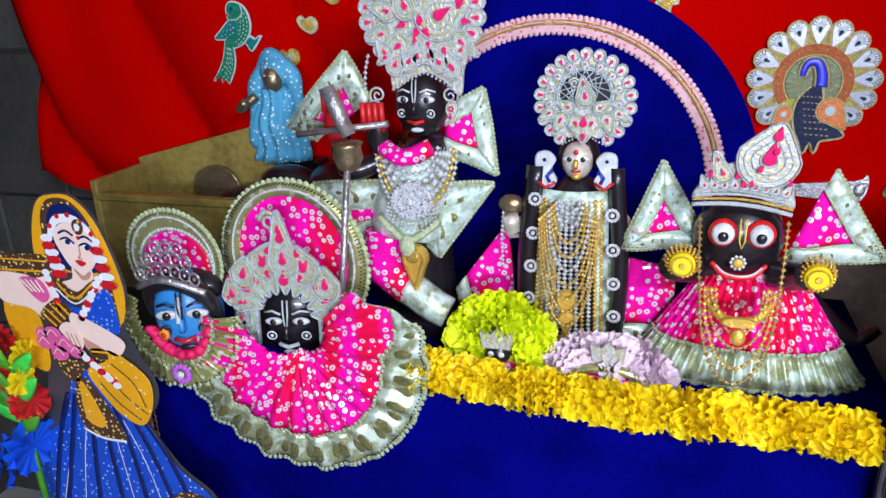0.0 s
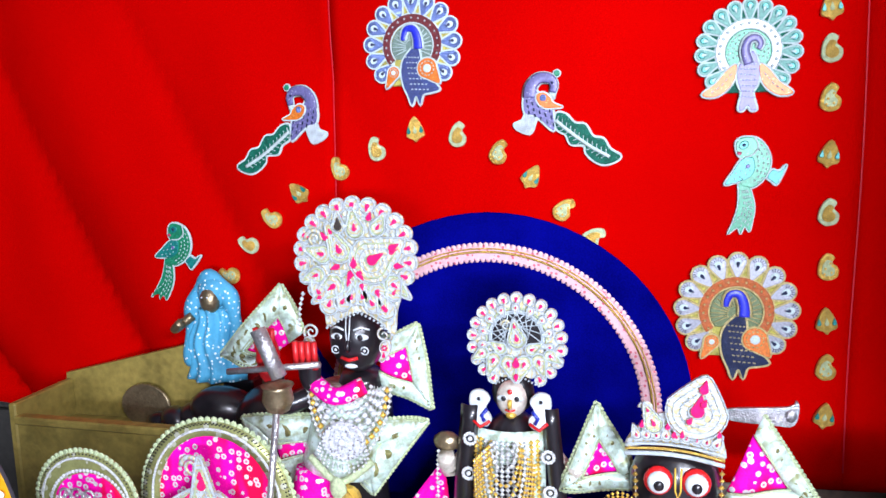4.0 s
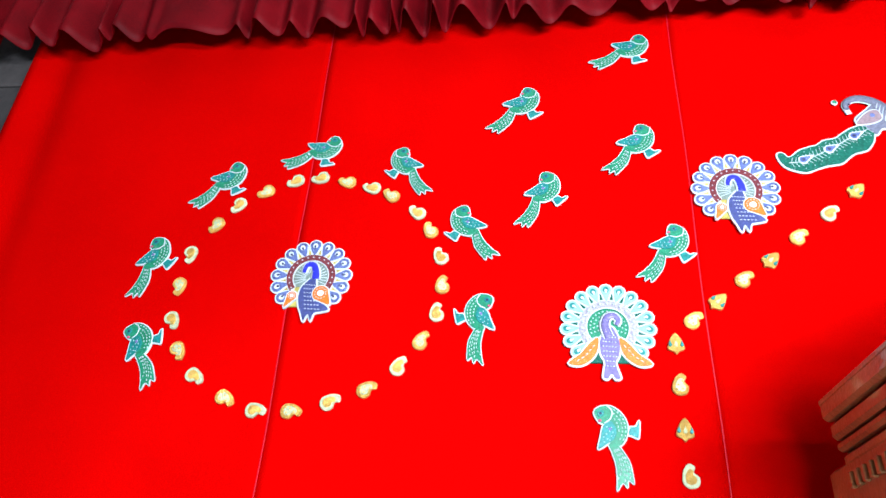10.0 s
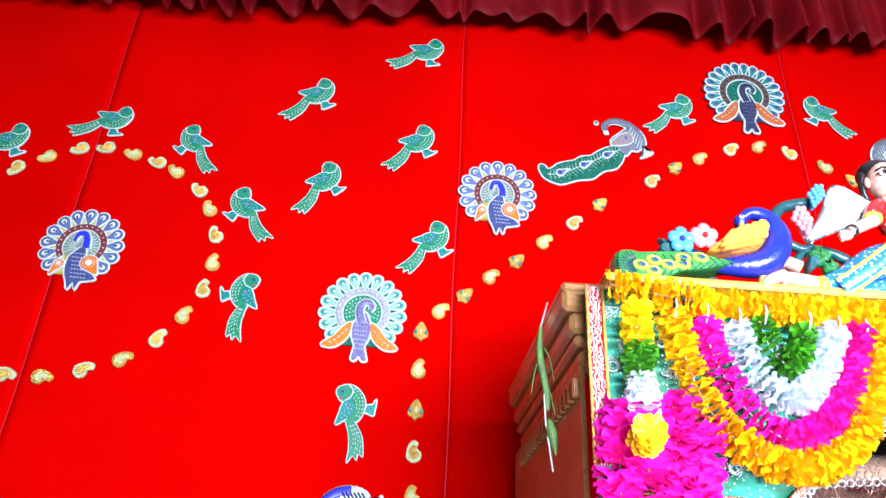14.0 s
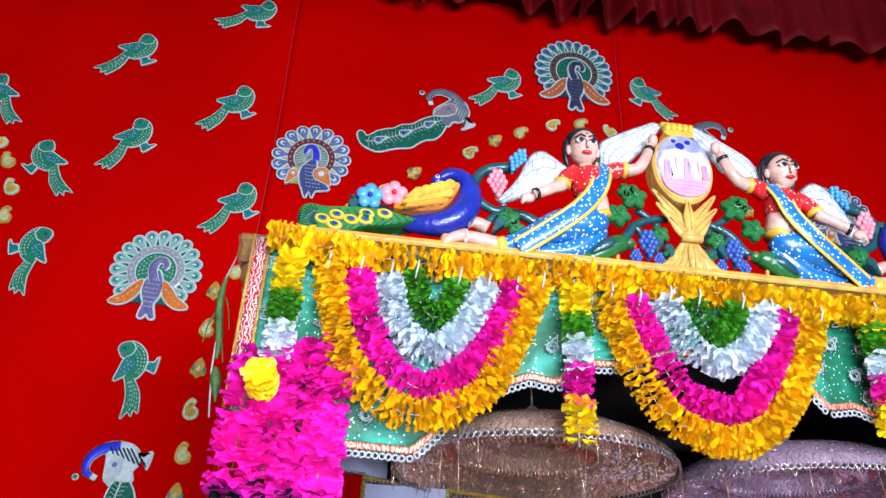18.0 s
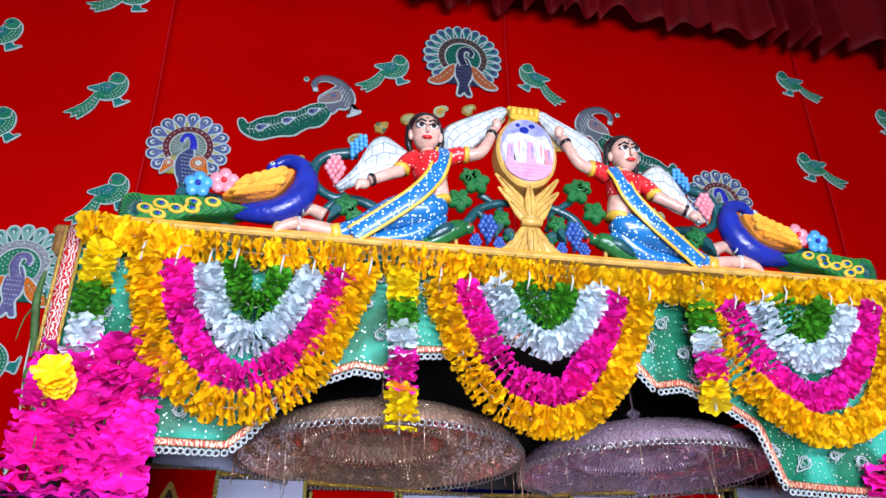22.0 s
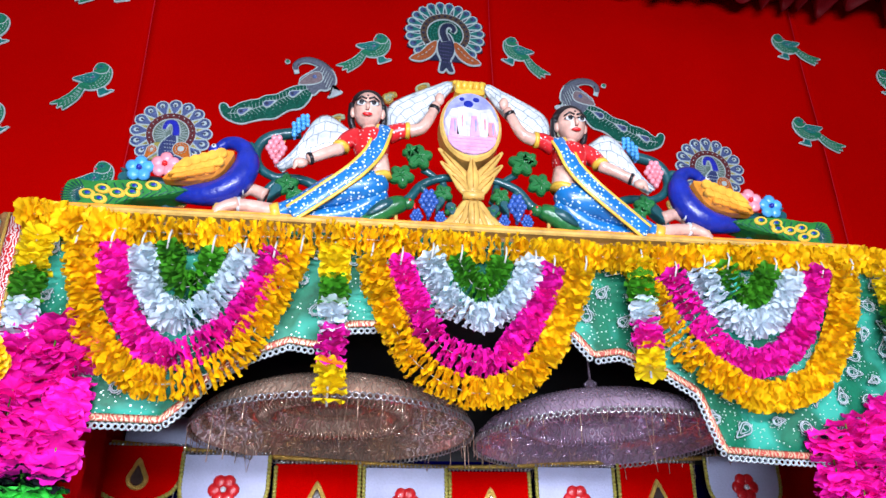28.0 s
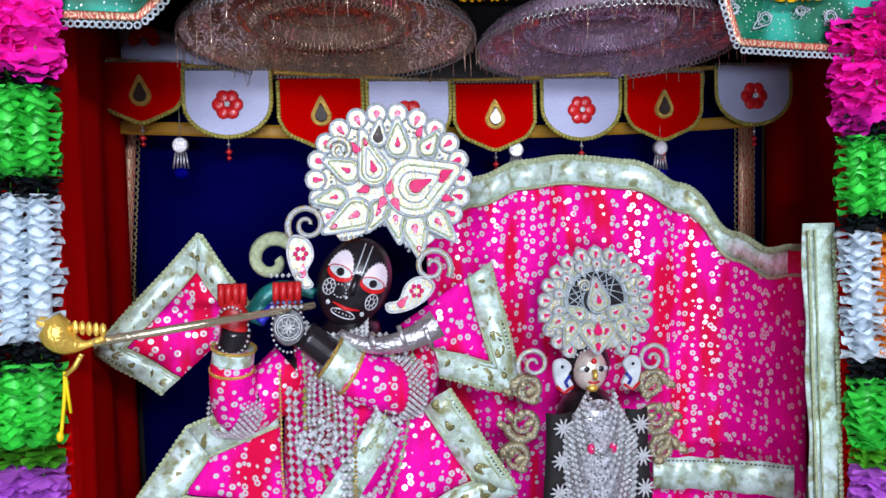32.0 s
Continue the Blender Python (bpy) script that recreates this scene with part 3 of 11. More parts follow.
    if both:
        for side in (1, -1):
            w = [(v.x, v.y) for v in smooth_line([(0.020 * q * side, -0.020 * q, 0), (0.036 * q * side, -0.030 * q, 0), (0.054 * q * side, -0.052 * q, 0), (0.078 * q * side, -0.072 * q, 0), (0.056 * q * side, -0.077 * q, 0), (0.034 * q * side, -0.064 * q, 0), (0.022 * q * side, -0.044 * q, 0)], 4, True)]
            wp = part("wing", Shape().plate(grown(w, 0.0032 * q), -0.0056, -0.002), trim, p)
            part("wing_fill", Shape().plate(w, -0.0068, -0.0054), wing, wp)
            part("stripe", dashes(Shape(), [(0.026 * q * side, -0.034 * q), (0.046 * q * side, -0.058 * q), (0.064 * q * side, -0.070 * q)], 5, 0.0011 * q, -0.0072), trim, wp)
    else:
        for cx, cz, r, tip in ((0.029, -0.040, 0.0185, 0.036), (-0.036, -0.046, 0.0110, 0.032)):
            w = drop(cx * q, cz * q, r * q, tip * q, radians(-50 if cx > 0 else -118), 18)
            wp = part("wing", Shape().plate(grown(w, 0.003 * q), -0.0078, -0.002), trim, p)
            part("wing_fill", Shape().plate(w, -0.0090, -0.0076), wing, wp)
            part("wing_eye", Shape().plate(oval(cx * q, cz * q, r * 0.42 * q, r * 0.42 * q, 12), -0.0102, -0.0088), pupil, wp)
            part("stripe", dashes(Shape(), [(cx * q + r * 0.7 * q * math.cos(w2), cz * q + r * 0.7 * q * math.sin(w2)) for w2 in (0.35 * k for k in range(19))], 12, 0.0010 * q, -0.0094), trim, wp)
    return p


FANS = {
    "blue": dict(trim="white_trim", eye="patch_ice", pupil="white_trim", spot="patch_dark", gap="olive_beads", band="patch_maroon", band_dot="white_trim", inner="patch_grey", ray="white_trim", neck="patch_blue", body="patch_denim", mesh="white_trim", wing="patch_orange", label="round pale blue and maroon peacock patch sewn on the curtain"),
    "green": dict(trim="white_trim", eye="pale_mint", pupil="patch_teal", spot="white_trim", gap="patch_green", band="patch_silver", band_dot="white_trim", inner="patch_leaf", ray="white_trim", neck="patch_lilac", body="patch_lilac", mesh="white_trim", wing="patch_orange", feathers=15, round_eye=True, both=True, label="round mint peacock patch with orange wings on the curtain"),
    "gold": dict(trim="gold_bead", eye="patch_silver", pupil="white_trim", spot="patch_dark", gap="olive_beads", band="patch_rust", band_dot="gold_bead", inner="patch_olive", ray="gold_bead", neck="patch_blue", body="patch_dark", mesh="gold_bead", wing="patch_orange", label="round gold-feathered peacock patch with dark eyes on the curtain"),
    "dark": dict(trim="white_trim", eye="patch_teal", pupil="patch_ice", spot="patch_dark", gap="patch_dark", band="patch_umber", band_dot="patch_dark", inner="patch_green", ray="patch_teal", neck="patch_dark", body="patch_dark", mesh="patch_lilac", wing="patch_rust", feathers=18, round_eye=True, both=True, label="round dark green peacock patch on the curtain"),
}


def on_curtain(x, z, lift=0.006):
    return (x, curtain_y(x, z) - lift, z)


for x, z, k, size in ((-0.015, 1.782, "blue", 0.98), (-0.127, 2.641, "blue", 1.02), (0.842, 2.862, "blue", 1.04), (2.258, 2.864, "blue", 1.04), (0.561, 1.746, "green", 0.92), (0.537, 2.522, "green", 1.09), (1.531, 3.250, "dark", 1.25), (0.557, 1.302, "gold", 1.10)):
    fan_peacock(on_curtain(x, z), size, **FANS[k])


def parrot(head, tail, flip, label="green parrot patch with a white beaded edge, sewn on the curtain"):
    dx, dz = head[0] - tail[0], head[1] - tail[1]
    q = (0.5 * math.hypot(dx, dz) + 0.5 * 0.166) / 0.1745
    turn = math.atan2(dz, dx) - math.atan2(0.173, 0.023 * flip)
    p = thing("parrot_patch", on_curtain((head[0] + tail[0]) / 2, (head[1] + tail[1]) / 2), label, "patch", "parrot patches on the curtain")

    def fix(points):
        return turned([((x + 0.0025) * q, (z - 0.0055) * q) for x, z in points], turn, 0, 0, flip)

    def line(*points, closed=True, steps=4):
        return fix([(v.x, v.y) for v in smooth_line([(x, z, 0) for x, z in points], steps, closed)])

    body = line((-0.014, 0.080), (-0.006, 0.090), (0.009, 0.092), (0.024, 0.088), (0.037, 0.075), (0.045, 0.056), (0.045, 0.037), (0.038, 0.020), (0.025, 0.006), (0.012, 0.001), (-0.005, 0.008), (-0.002, 0.033), (0.001, 0.049), (-0.010, 0.060))
    wing = line((0.016, 0.056), (0.020, 0.043), (0.019, 0.030), (0.008, 0.017), (-0.005, 0.013), (-0.026, 0.007), (-0.031, 0.011), (-0.019, 0.030), (-0.008, 0.048), (0.002, 0.056))
    tail_line = line((-0.007, 0.013), (0.010, 0.005), (0.016, -0.008), (0.021, -0.031), (0.019, -0.053), (0.013, -0.077), (0.005, -0.068), (-0.002, -0.081), (-0.008, -0.070), (-0.024, -0.081), (-0.015, -0.057), (-0.008, -0.031), (-0.007, -0.005))
    foot = line((0.037, 0.020), (0.045, 0.011), (0.054, 0.004), (0.061, 0.010), (0.073, 0.039), (0.067, 0.041), (0.059, 0.033), (0.047, 0.035))
    part("backing", Shape().plate(grown(tail_line, 0.0014 * q), -0.0015, 0.0015).plate(grown(body, 0.0018 * q), -0.002, 0.0015).plate(grown(foot, 0.0004 * q), -0.0018, 0.0015).plate(grown(wing, 0.0018 * q), -0.0030, 0.0012), "white_trim", p)
    part("foot", Shape().plate(grown(foot, -0.0030 * q), -0.0030, -0.0016), "patch_teal", p)
    tail_part = part("tail", Shape().plate(grown(tail_line, -0.0008 * q), -0.0028, -0.0013), "patch_leaf", p)
    rows = Shape()
    for off, low in ((-0.005, -0.062), (0.001, -0.070), (0.007, -0.062), (0.012, -0.068)):
        dashes(rows, line((0.001 + off * 0.5, 0.000), (0.006 + off * 0.7, -0.024), (0.003 + off, -0.046), (off - 0.004 + (off < 0) * -0.008, low), closed=False), 7, 0.0010 * q, -0.0031)
    part("quill", rows, "white_trim", tail_part)
    part("body", Shape().plate(grown(body, -0.0012 * q), -0.0034, -0.0018), "patch_leaf", p)
    rows = Shape()
    dashes(rows, line((0.026, 0.079), (0.036, 0.066), (0.040, 0.046), (0.034, 0.022), (0.022, 0.009), closed=False), 9, 0.0013 * q, -0.0038, 0.5)
    dashes(rows, line((0.023, 0.072), (0.030, 0.060), (0.033, 0.044), (0.028, 0.026), (0.016, 0.012), closed=False), 8, 0.0013 * q, -0.0038, 0.5)
    dashes(rows, line((0.022, 0.060), (0.025, 0.045), (0.022, 0.028), closed=False), 4, 0.0012 * q, -0.0038, 0.5)
    part("bead_work", rows, "white_trim", p)
    collar = line((0.018, 0.090), (0.024, 0.074), (0.015, 0.060), (0.000, 0.055), closed=False)
    part("collar", Shape().tube([(x, -0.0036, z) for x, z in collar], 0.0017 * q, sides=5, flat=0.6), "white_trim", p)
    ex, ez = fix([(0.000, 0.077)])[0]
    head_part = part("eye", Shape().plate(oval(ex, ez, 0.0088 * q, 0.0070 * q, 14, turn + 0.7 * flip), -0.0048, -0.002), "patch_teal", p)
    part("pupil", Shape().plate(oval(ex, ez, 0.0032 * q, 0.0028 * q, 10), -0.0056, -0.0046), "patch_dark", head_part)
    bx, bz = fix([(-0.007, 0.063)])[0]
    part("beak", Shape().plate(oval(bx, bz, 0.0040 * q, 0.0032 * q, 10), -0.0050, -0.002), "patch_rose", p)
    wing_part = part("wing", Shape().plate(grown(wing, -0.0012 * q), -0.0048, -0.0028), "patch_teal", p)
    rows = Shape()
    for gx, gz in ((0.010, 0.042), (0.004, 0.036), (0.010, 0.032), (0.002, 0.046), (-0.004, 0.032), (0.004, 0.025), (-0.006, 0.022), (-0.014, 0.018), (-0.012, 0.028), (-0.002, 0.018)):
        x, z = fix([(gx, gz)])[0]
        rows.bead((x, -0.0050, z), 0.0017 * q)
    tagged(part("bead_row", rows, "white_trim", wing_part), kind="stuff")
    fx, fz = fix([(0.007, 0.040)])[0]
    part("flower_gem", Shape().plate(oval(fx, fz, 0.0038 * q, 0.0038 * q, 8), -0.0058, -0.0044), "patch_lilac", wing_part)
    return p


for hx, hz, tx, tz, flip in (
    (-0.518, 2.753, -0.560, 2.594, 1), (-0.532, 2.522, -0.462, 2.373, 1), (-0.352, 2.969, -0.468, 2.849, 1), (-0.108, 3.039, -0.249, 2.973, 1),
    (0.050, 3.006, 0.130, 2.881, -1), (0.206, 2.832, 0.297, 2.700, -1), (0.274, 2.604, 0.265, 2.440, -1), (0.388, 3.192, 0.270, 3.060, 1),
    (0.680, 3.354, 0.533, 3.266, 1), (0.661, 3.060, 0.551, 2.924, 1), (0.426, 2.927, 0.345, 2.781, 1), (0.709, 2.772, 0.613, 2.641, 1),
    (0.516, 2.355, 0.545, 2.193, 1), (0.568, 1.610, 0.548, 1.440, 1), (-0.497, 1.460, -0.564, 1.305, 1), (1.368, 3.230, 1.240, 3.110, 1),
    (1.710, 3.256, 1.821, 3.141, -1), (2.554, 3.361, 2.684, 3.287, -1), (2.552, 3.057, 2.691, 2.975, -1), (2.877, 3.263, 3.007, 3.161, -1), (2.846, 2.922, 2.965, 2.828, -1),
):
    parrot((hx, hz), (tx, tz), flip)


def trailing_peacock(at, size, turn, flip, kind, label):
    """A peacock seen from the side, its lobed tail trailing behind; about 0.3 long."""
    p = thing("peacock_patch", at, label, "patch", "peacock patches on the curtain")

    def fix(points):
        return turned([(x * size, z * size) for x, z in points], turn, 0, 0, flip)

    def line(*points, closed=True, steps=4):
        return fix([(v.x, v.y) for v in smooth_line([(x, z, 0) for x, z in points], steps, closed)])

    if kind == "small":
        tail = line((-0.001, 0.006), (-0.018, 0.005), (-0.034, -0.011), (-0.052, -0.014), (-0.066, -0.035), (-0.084, -0.040), (-0.096, -0.058), (-0.114, -0.070), (-0.107, -0.080), (-0.086, -0.086), (-0.068, -0.079), (-0.054, -0.065), (-0.050, -0.051), (-0.027, -0.049), (-0.018, -0.032), (-0.001, -0.020))
        body = line((0.053, 0.049), (0.058, 0.025), (0.053, 0.006), (0.034, 0.001), (0.003, -0.025), (0.003, 0.001), (0.008, 0.020), (0.024, 0.034), (0.034, 0.049), (0.038, 0.058))
        neck = line((0.046, 0.035), (0.044, 0.054), (0.031, 0.068), (0.012, 0.068), (0.003, 0.058), (0.005, 0.043), closed=False)
        legs = line((0.053, 0.011), (0.060, -0.003), (0.075, -0.010), (0.070, -0.021), (0.046, -0.030), (0.036, -0.013), (0.034, 0.004))
        wing = line((0.034, 0.039), (0.022, 0.044), (0.010, 0.036), (0.003, 0.025), (-0.013, 0.017), (0.003, 0.015), (0.020, 0.016), (0.031, 0.025))
        crest, spine, eyes = (-0.002, 0.076), ((0.000, -0.006), (-0.030, -0.030), (-0.060, -0.052), (-0.095, -0.072)), ()
        tail_col, body_col, neck_col, stripe_col, wing_col, wide = "patch_green", "patch_lilac", "patch_lilac", "patch_dark", "patch_orange", 0.0036
    else:
        tail = line((0.044, -0.003), (0.043, -0.040), (0.022, -0.073), (-0.007, -0.083), (-0.025, -0.096), (-0.043, -0.111), (-0.075, -0.117), (-0.096, -0.124), (-0.124, -0.134), (-0.150, -0.128), (-0.170, -0.115), (-0.181, -0.092), (-0.179, -0.079), (-0.168, -0.080), (-0.159, -0.091), (-0.147, -0.086), (-0.132, -0.073), (-0.108, -0.063), (-0.089, -0.058), (-0.071, -0.045), (-0.042, -0.038), (-0.020, -0.021), (0.008, -0.006))
        body = line((0.020, 0.002), (0.048, -0.031), (0.065, -0.014), (0.084, -0.012), (0.105, 0.010), (0.102, 0.038), (0.088, 0.058), (0.064, 0.064), (0.042, 0.045), (0.013, 0.018))
        neck = line((0.085, 0.047), (0.064, 0.068), (0.037, 0.079), (0.013, 0.076), (-0.002, 0.061), (0.000, 0.045), closed=False)
        legs = line((0.100, 0.014), (0.104, -0.006), (0.124, -0.013), (0.115, -0.024), (0.089, -0.036), (0.092, -0.024))
        wing = line((0.065, 0.039), (0.070, 0.015), (0.047, 0.001), (0.011, -0.002), (0.023, 0.019), (0.046, 0.038))
        crest, spine = (-0.024, 0.070), ((0.036, -0.014), (-0.003, -0.035), (-0.065, -0.072), (-0.127, -0.103), (-0.160, -0.108))
        eyes = ((-0.003, -0.035), (-0.065, -0.072), (-0.127, -0.101)) if kind == "dark" else ((-0.020, -0.046), (-0.108, -0.094))
        if kind == "dark":
            tail_col, body_col, neck_col, stripe_col, wing_col, wide = "patch_green", "patch_slate", "patch_slate", "white_trim", "patch_dusk", 0.0012
        else:
            tail_col, body_col, neck_col, stripe_col, wing_col, wide = "patch_green", "white_trim", "patch_blue", "patch_dark", "silver_trim", 0.0022
    neck3 = [Vector((x, 0, z)) for x, z in neck]
    beak = neck3[-1] + (neck3[-1] - neck3[-3]).normalized() * 0.012 * size
    cx, cz = fix([crest])[0]
    part("backing", Shape().plate(grown(tail, 0.0030 * size), -0.0015, 0.0015).plate(grown(body, 0.0030 * size), -0.0018, 0.0015).plate(grown(legs, 0.0015 * size), -0.002, 0.0015).plate(oval(cx, cz, 0.008 * size, 0.008 * size, 8), -0.002, 0.0015).tube(neck3 + [beak], lambda t: size * (0.0155 - 0.0085 * t), sides=8, flat=0.1), "white_trim", p)
    part("crest", Shape().plate(oval(cx, cz, 0.0055 * size, 0.0055 * size, 8), -0.0034, -0.0018), "patch_leaf", p)
    tail_part = part("tail", Shape().plate(grown(tail, -0.0008 * size), -0.0032, -0.0014), tail_col, p)
    part("leg", Shape().plate(grown(legs, -0.0028 * size), -0.0034, -0.0018), "silver_trim", p)
    part("body", Shape().plate(grown(body, -0.0010 * size), -0.0040, -0.0016), body_col, p)
    part("neck", Shape().tube([v + Vector((0, -0.0032, 0)) for v in neck3], lambda t: size * (0.0125 - 0.0065 * t), sides=8, flat=0.15), neck_col, p)
    mid = [Vector((x, -0.0038, z)) for x, z in line(*spine, closed=False, steps=6)]
    stem = Shape().tube(mid, wide * size, sides=5, flat=0.4)
    for k, (v, d) in enumerate(along(mid, 0.0095 * size)):
        n = Vector((-d.z, 0, d.x))
        for side in (1, -1):
            tip = v - d * 0.005 * size + n * (side * (0.0125 if kind != "small" else 0.008) * size)
            stem.tube([v, tip], 0.0007 * size, sides=4)
            stem.bead((tip.x, -0.0040, tip.z), 0.0014 * size)
    part("spine", stem, "white_trim", tail_part)
    sprinkle, rnd = Shape(), random.Random(4)
    for v, d in along(mid, 0.020 * size):
        n = Vector((-d.z, 0, d.x))
        for side in (1, -1):
            c = v + n * (side * rnd.uniform(0.017, 0.022) * size)
            if kind != "small":
                sprinkle.bead((c.x, -0.0036, c.z), 0.0016 * size)
    if sprinkle.v:
        tagged(part("bead_row", sprinkle, "silver_trim" if kind == "dark" else "gold_bead", tail_part), kind="stuff")
    for x, z in eyes:
        x, z = fix([(x, z)])[0]
        way = turn + (0.50 if flip > 0 else math.pi - 0.50)
        e = part("feather_eye", Shape().plate(drop(x, z, 0.0115 * size, 0.030 * size, way, 14), -0.0056, -0.0032), "white_trim", tail_part)
        part("eye_spot", Shape().plate(drop(x, z, 0.0085 * size, 0.020 * size, way, 12), -0.0066, -0.0054), "patch_ice", tail_part)
        part("eye_core", Shape().plate(oval(x, z, 0.0042 * size, 0.0042 * size, 10), -0.0076, -0.0064), "patch_dark", tail_part)
    stripes = Shape()
    if kind == "small":
        for k in range(5):
            dashes(stripes, fix([(0.052 - 0.010 * k, 0.034 - 0.004 * k), (0.046 - 0.011 * k, 0.004 - 0.006 * k)]), 3, 0.0014 * size, -0.0044)
    else:
        for k in range(6):
            a, b = fix([(0.070 + 0.0055 * k, 0.062 - 0.0072 * k), (0.064 + 0.004 * k, 0.046 - 0.013 * k)])
            stripes.tube([(a[0], -0.0044, a[1]), (b[0], -0.0044, b[1])], (0.0022 if kind == "mint" else 0.0012) * size, sides=4)
    part("stripe", stripes, stripe_col, p)
    wing_part = part("wing", Shape().plate(grown(wing, 0.0022 * size), -0.0052, -0.0036), "white_trim", p)
    part("wing_fill", Shape().plate(grown(wing, -0.0006 * size), -0.0062, -0.0050), wing_col, wing_part)
    wx, wz = fix([(0.022, 0.034) if kind == "small" else (0.050, 0.024)])[0]
    part("wing_eye", Shape().plate(oval(wx, wz, 0.0060 * size, 0.0060 * size, 12), -0.0072, -0.0060), "patch_ice", wing_part)
    part("pupil", Shape().plate(oval(*fix([(0.006, 0.060)])[0], 0.0024 * size, 0.0024 * size, 8), -0.0070, -0.0040), "patch_dark", p)
    return p


trailing_peacock(on_curtain(1.130, 3.045), 1.0, 0.0, 1, "dark", "grey peacock patch with a long green tail on the curtain")
trailing_peacock(on_curtain(1.958, 3.050), 1.0, 0.0, -1, "dark", "grey peacock patch with a long green tail on the curtain")
trailing_peacock(on_curtain(-0.258, 1.642), 1.0, 0.0, 1, "small", "small lilac peacock patch with a green tail on the curtain")
trailing_peacock(on_curtain(0.243, 1.650), 1.0, 0.0, -1, "small", "small lilac peacock patch with a green tail on the curtain")
trailing_peacock(on_curtain(0.541, 2.050), 0.87, radians(53), 1, "mint", "blue-necked peacock patch with a mint tail sewn on the curtain")


def buta_patch(at, turn, kind):
    label = ("small gold gem-set leaf patch" if kind == 2 else "small gold paisley patch") + " sewn on the curtain"
    p = thing("paisley_patch", at, label, "patch", "small gold patches on the curtain")
    if kind == 2:
        part("backing", Shape().plate(turned([(v.x, v.y) for v in smooth_line([(0, 0.024, 0), (0.013, 0.006, 0), (0.017, -0.012, 0), (0.006, -0.018, 0), (0, -0.024, 0), (-0.006, -0.018, 0), (-0.017, -0.012, 0), (-0.013, 0.006, 0)], 3, True)], turn), -0.003, 0.002), "gold_trim", p)
        for x, k in ((-0.012, "patch_teal"), (0.012, "patch_teal"), (0.0, "pale_gold")):
            cx, cz = turned([(x, -0.004)], turn)[0]
            part("stone", Shape().plate(drop(cx, cz, 0.0038, 0.010, turn + math.pi / 2, 9), -0.0055, -0.003), k, p)
        return p
    line = [(v.x, v.y) for v in smooth_line([(0.002, 0.023, 0), (0.012, 0.016, 0), (0.008, 0.006, 0), (0.017, -0.004, 0), (0.014, -0.019, 0), (-0.002, -0.024, 0), (-0.015, -0.014, 0), (-0.013, 0.006, 0), (-0.006, 0.018, 0)], 3, True)]
    part("backing", Shape().plate(turned(line, turn), -0.003, 0.002), "pale_gold" if kind == 0 else "gold_trim", p)
    part("fill", Shape().plate(turned([(x * 0.62, z * 0.62 - 0.002) for x, z in line], turn), -0.0048, -0.003), "gold_trim" if kind == 0 else "pale_gold", p)
    if kind == 1:
        dots = Shape()
        for x, z in turned([(0.004, 0.006), (-0.004, -0.003), (0.005, -0.010), (-0.006, -0.012), (0.0, -0.017)], turn):
            dots.bead((x, -0.005, z), 0.0026)
        part("bead_work", dots, "gold", p)
    return p


RING = ((-0.145, 2.922), (-0.076, 2.910), (-0.012, 2.892), (0.038, 2.870), (0.105, 2.821), (0.140, 2.772), (0.168, 2.702), (0.177, 2.629), (0.168, 2.561), (0.139, 2.494), (0.095, 2.435), (0.032, 2.382),
        (-0.043, 2.353), (-0.123, 2.330), (-0.200, 2.330), (-0.272, 2.354), (-0.351, 2.402), (-0.404, 2.460), (-0.436, 2.534), (-0.441, 2.620), (-0.433, 2.705), (-0.386, 2.786), (-0.341, 2.843), (-0.278, 2.882), (-0.207, 2.913))
for k, (x, z) in enumerate(RING):
    buta_patch(on_curtain(x, z), math.atan2(z - 2.63, x + 0.13) + (0.0 if k % 2 else 0.25), k % 2)
ARC = ((-0.404, 1.354), (-0.365, 1.415), (-0.305, 1.470), (-0.244, 1.519), (-0.165, 1.564), (-0.093, 1.600), (-0.014, 1.634), (0.065, 1.624), (0.140, 1.591), (0.200, 1.544), (0.259, 1.486), (0.312, 1.435))
for k, (x, z) in enumerate(ARC):
    buta_patch(on_curtain(x, z), math.atan2(z - 1.24, x + 0.03) - 1.45, (1, 0, 1, 2, 1, 0, 2, 0, 1, 2, 1, 0)[k])
for k, z in enumerate((2.49, 2.403, 2.31, 2.222, 2.131, 2.049, 1.974, 1.897, 1.815, 1.749, 1.670, 1.577, 1.481, 1.388, 1.294, 1.213, 1.125)):
    x = 0.673 + 0.01 * max(0, (2.2 - z)) * 3.2
    buta_patch(on_curtain(x, z), 0.12 * math.sin(5 * k), (2, 1, 2, 0, 1, 2, 1, 0, 2, 0, 1, 2, 0, 1, 2, 1, 2)[k])
RISE = ((0.716, 2.545, 1), (0.770, 2.586, 2), (0.831, 2.640, 1), (0.892, 2.684, 2), (0.960, 2.743, 1), (1.036, 2.803, 0), (1.103, 2.860, 2), (1.245, 2.945, 0), (1.310, 2.990, 2), (1.380, 3.028, 1), (1.469, 3.066, 0), (1.547, 3.081, 1))
for k, (x, z, kind) in enumerate(RISE):
    buta_patch(on_curtain(x, z), -0.8, kind)
    if k < 11:
        buta_patch(on_curtain(3.094 - x, z), 0.8, kind)

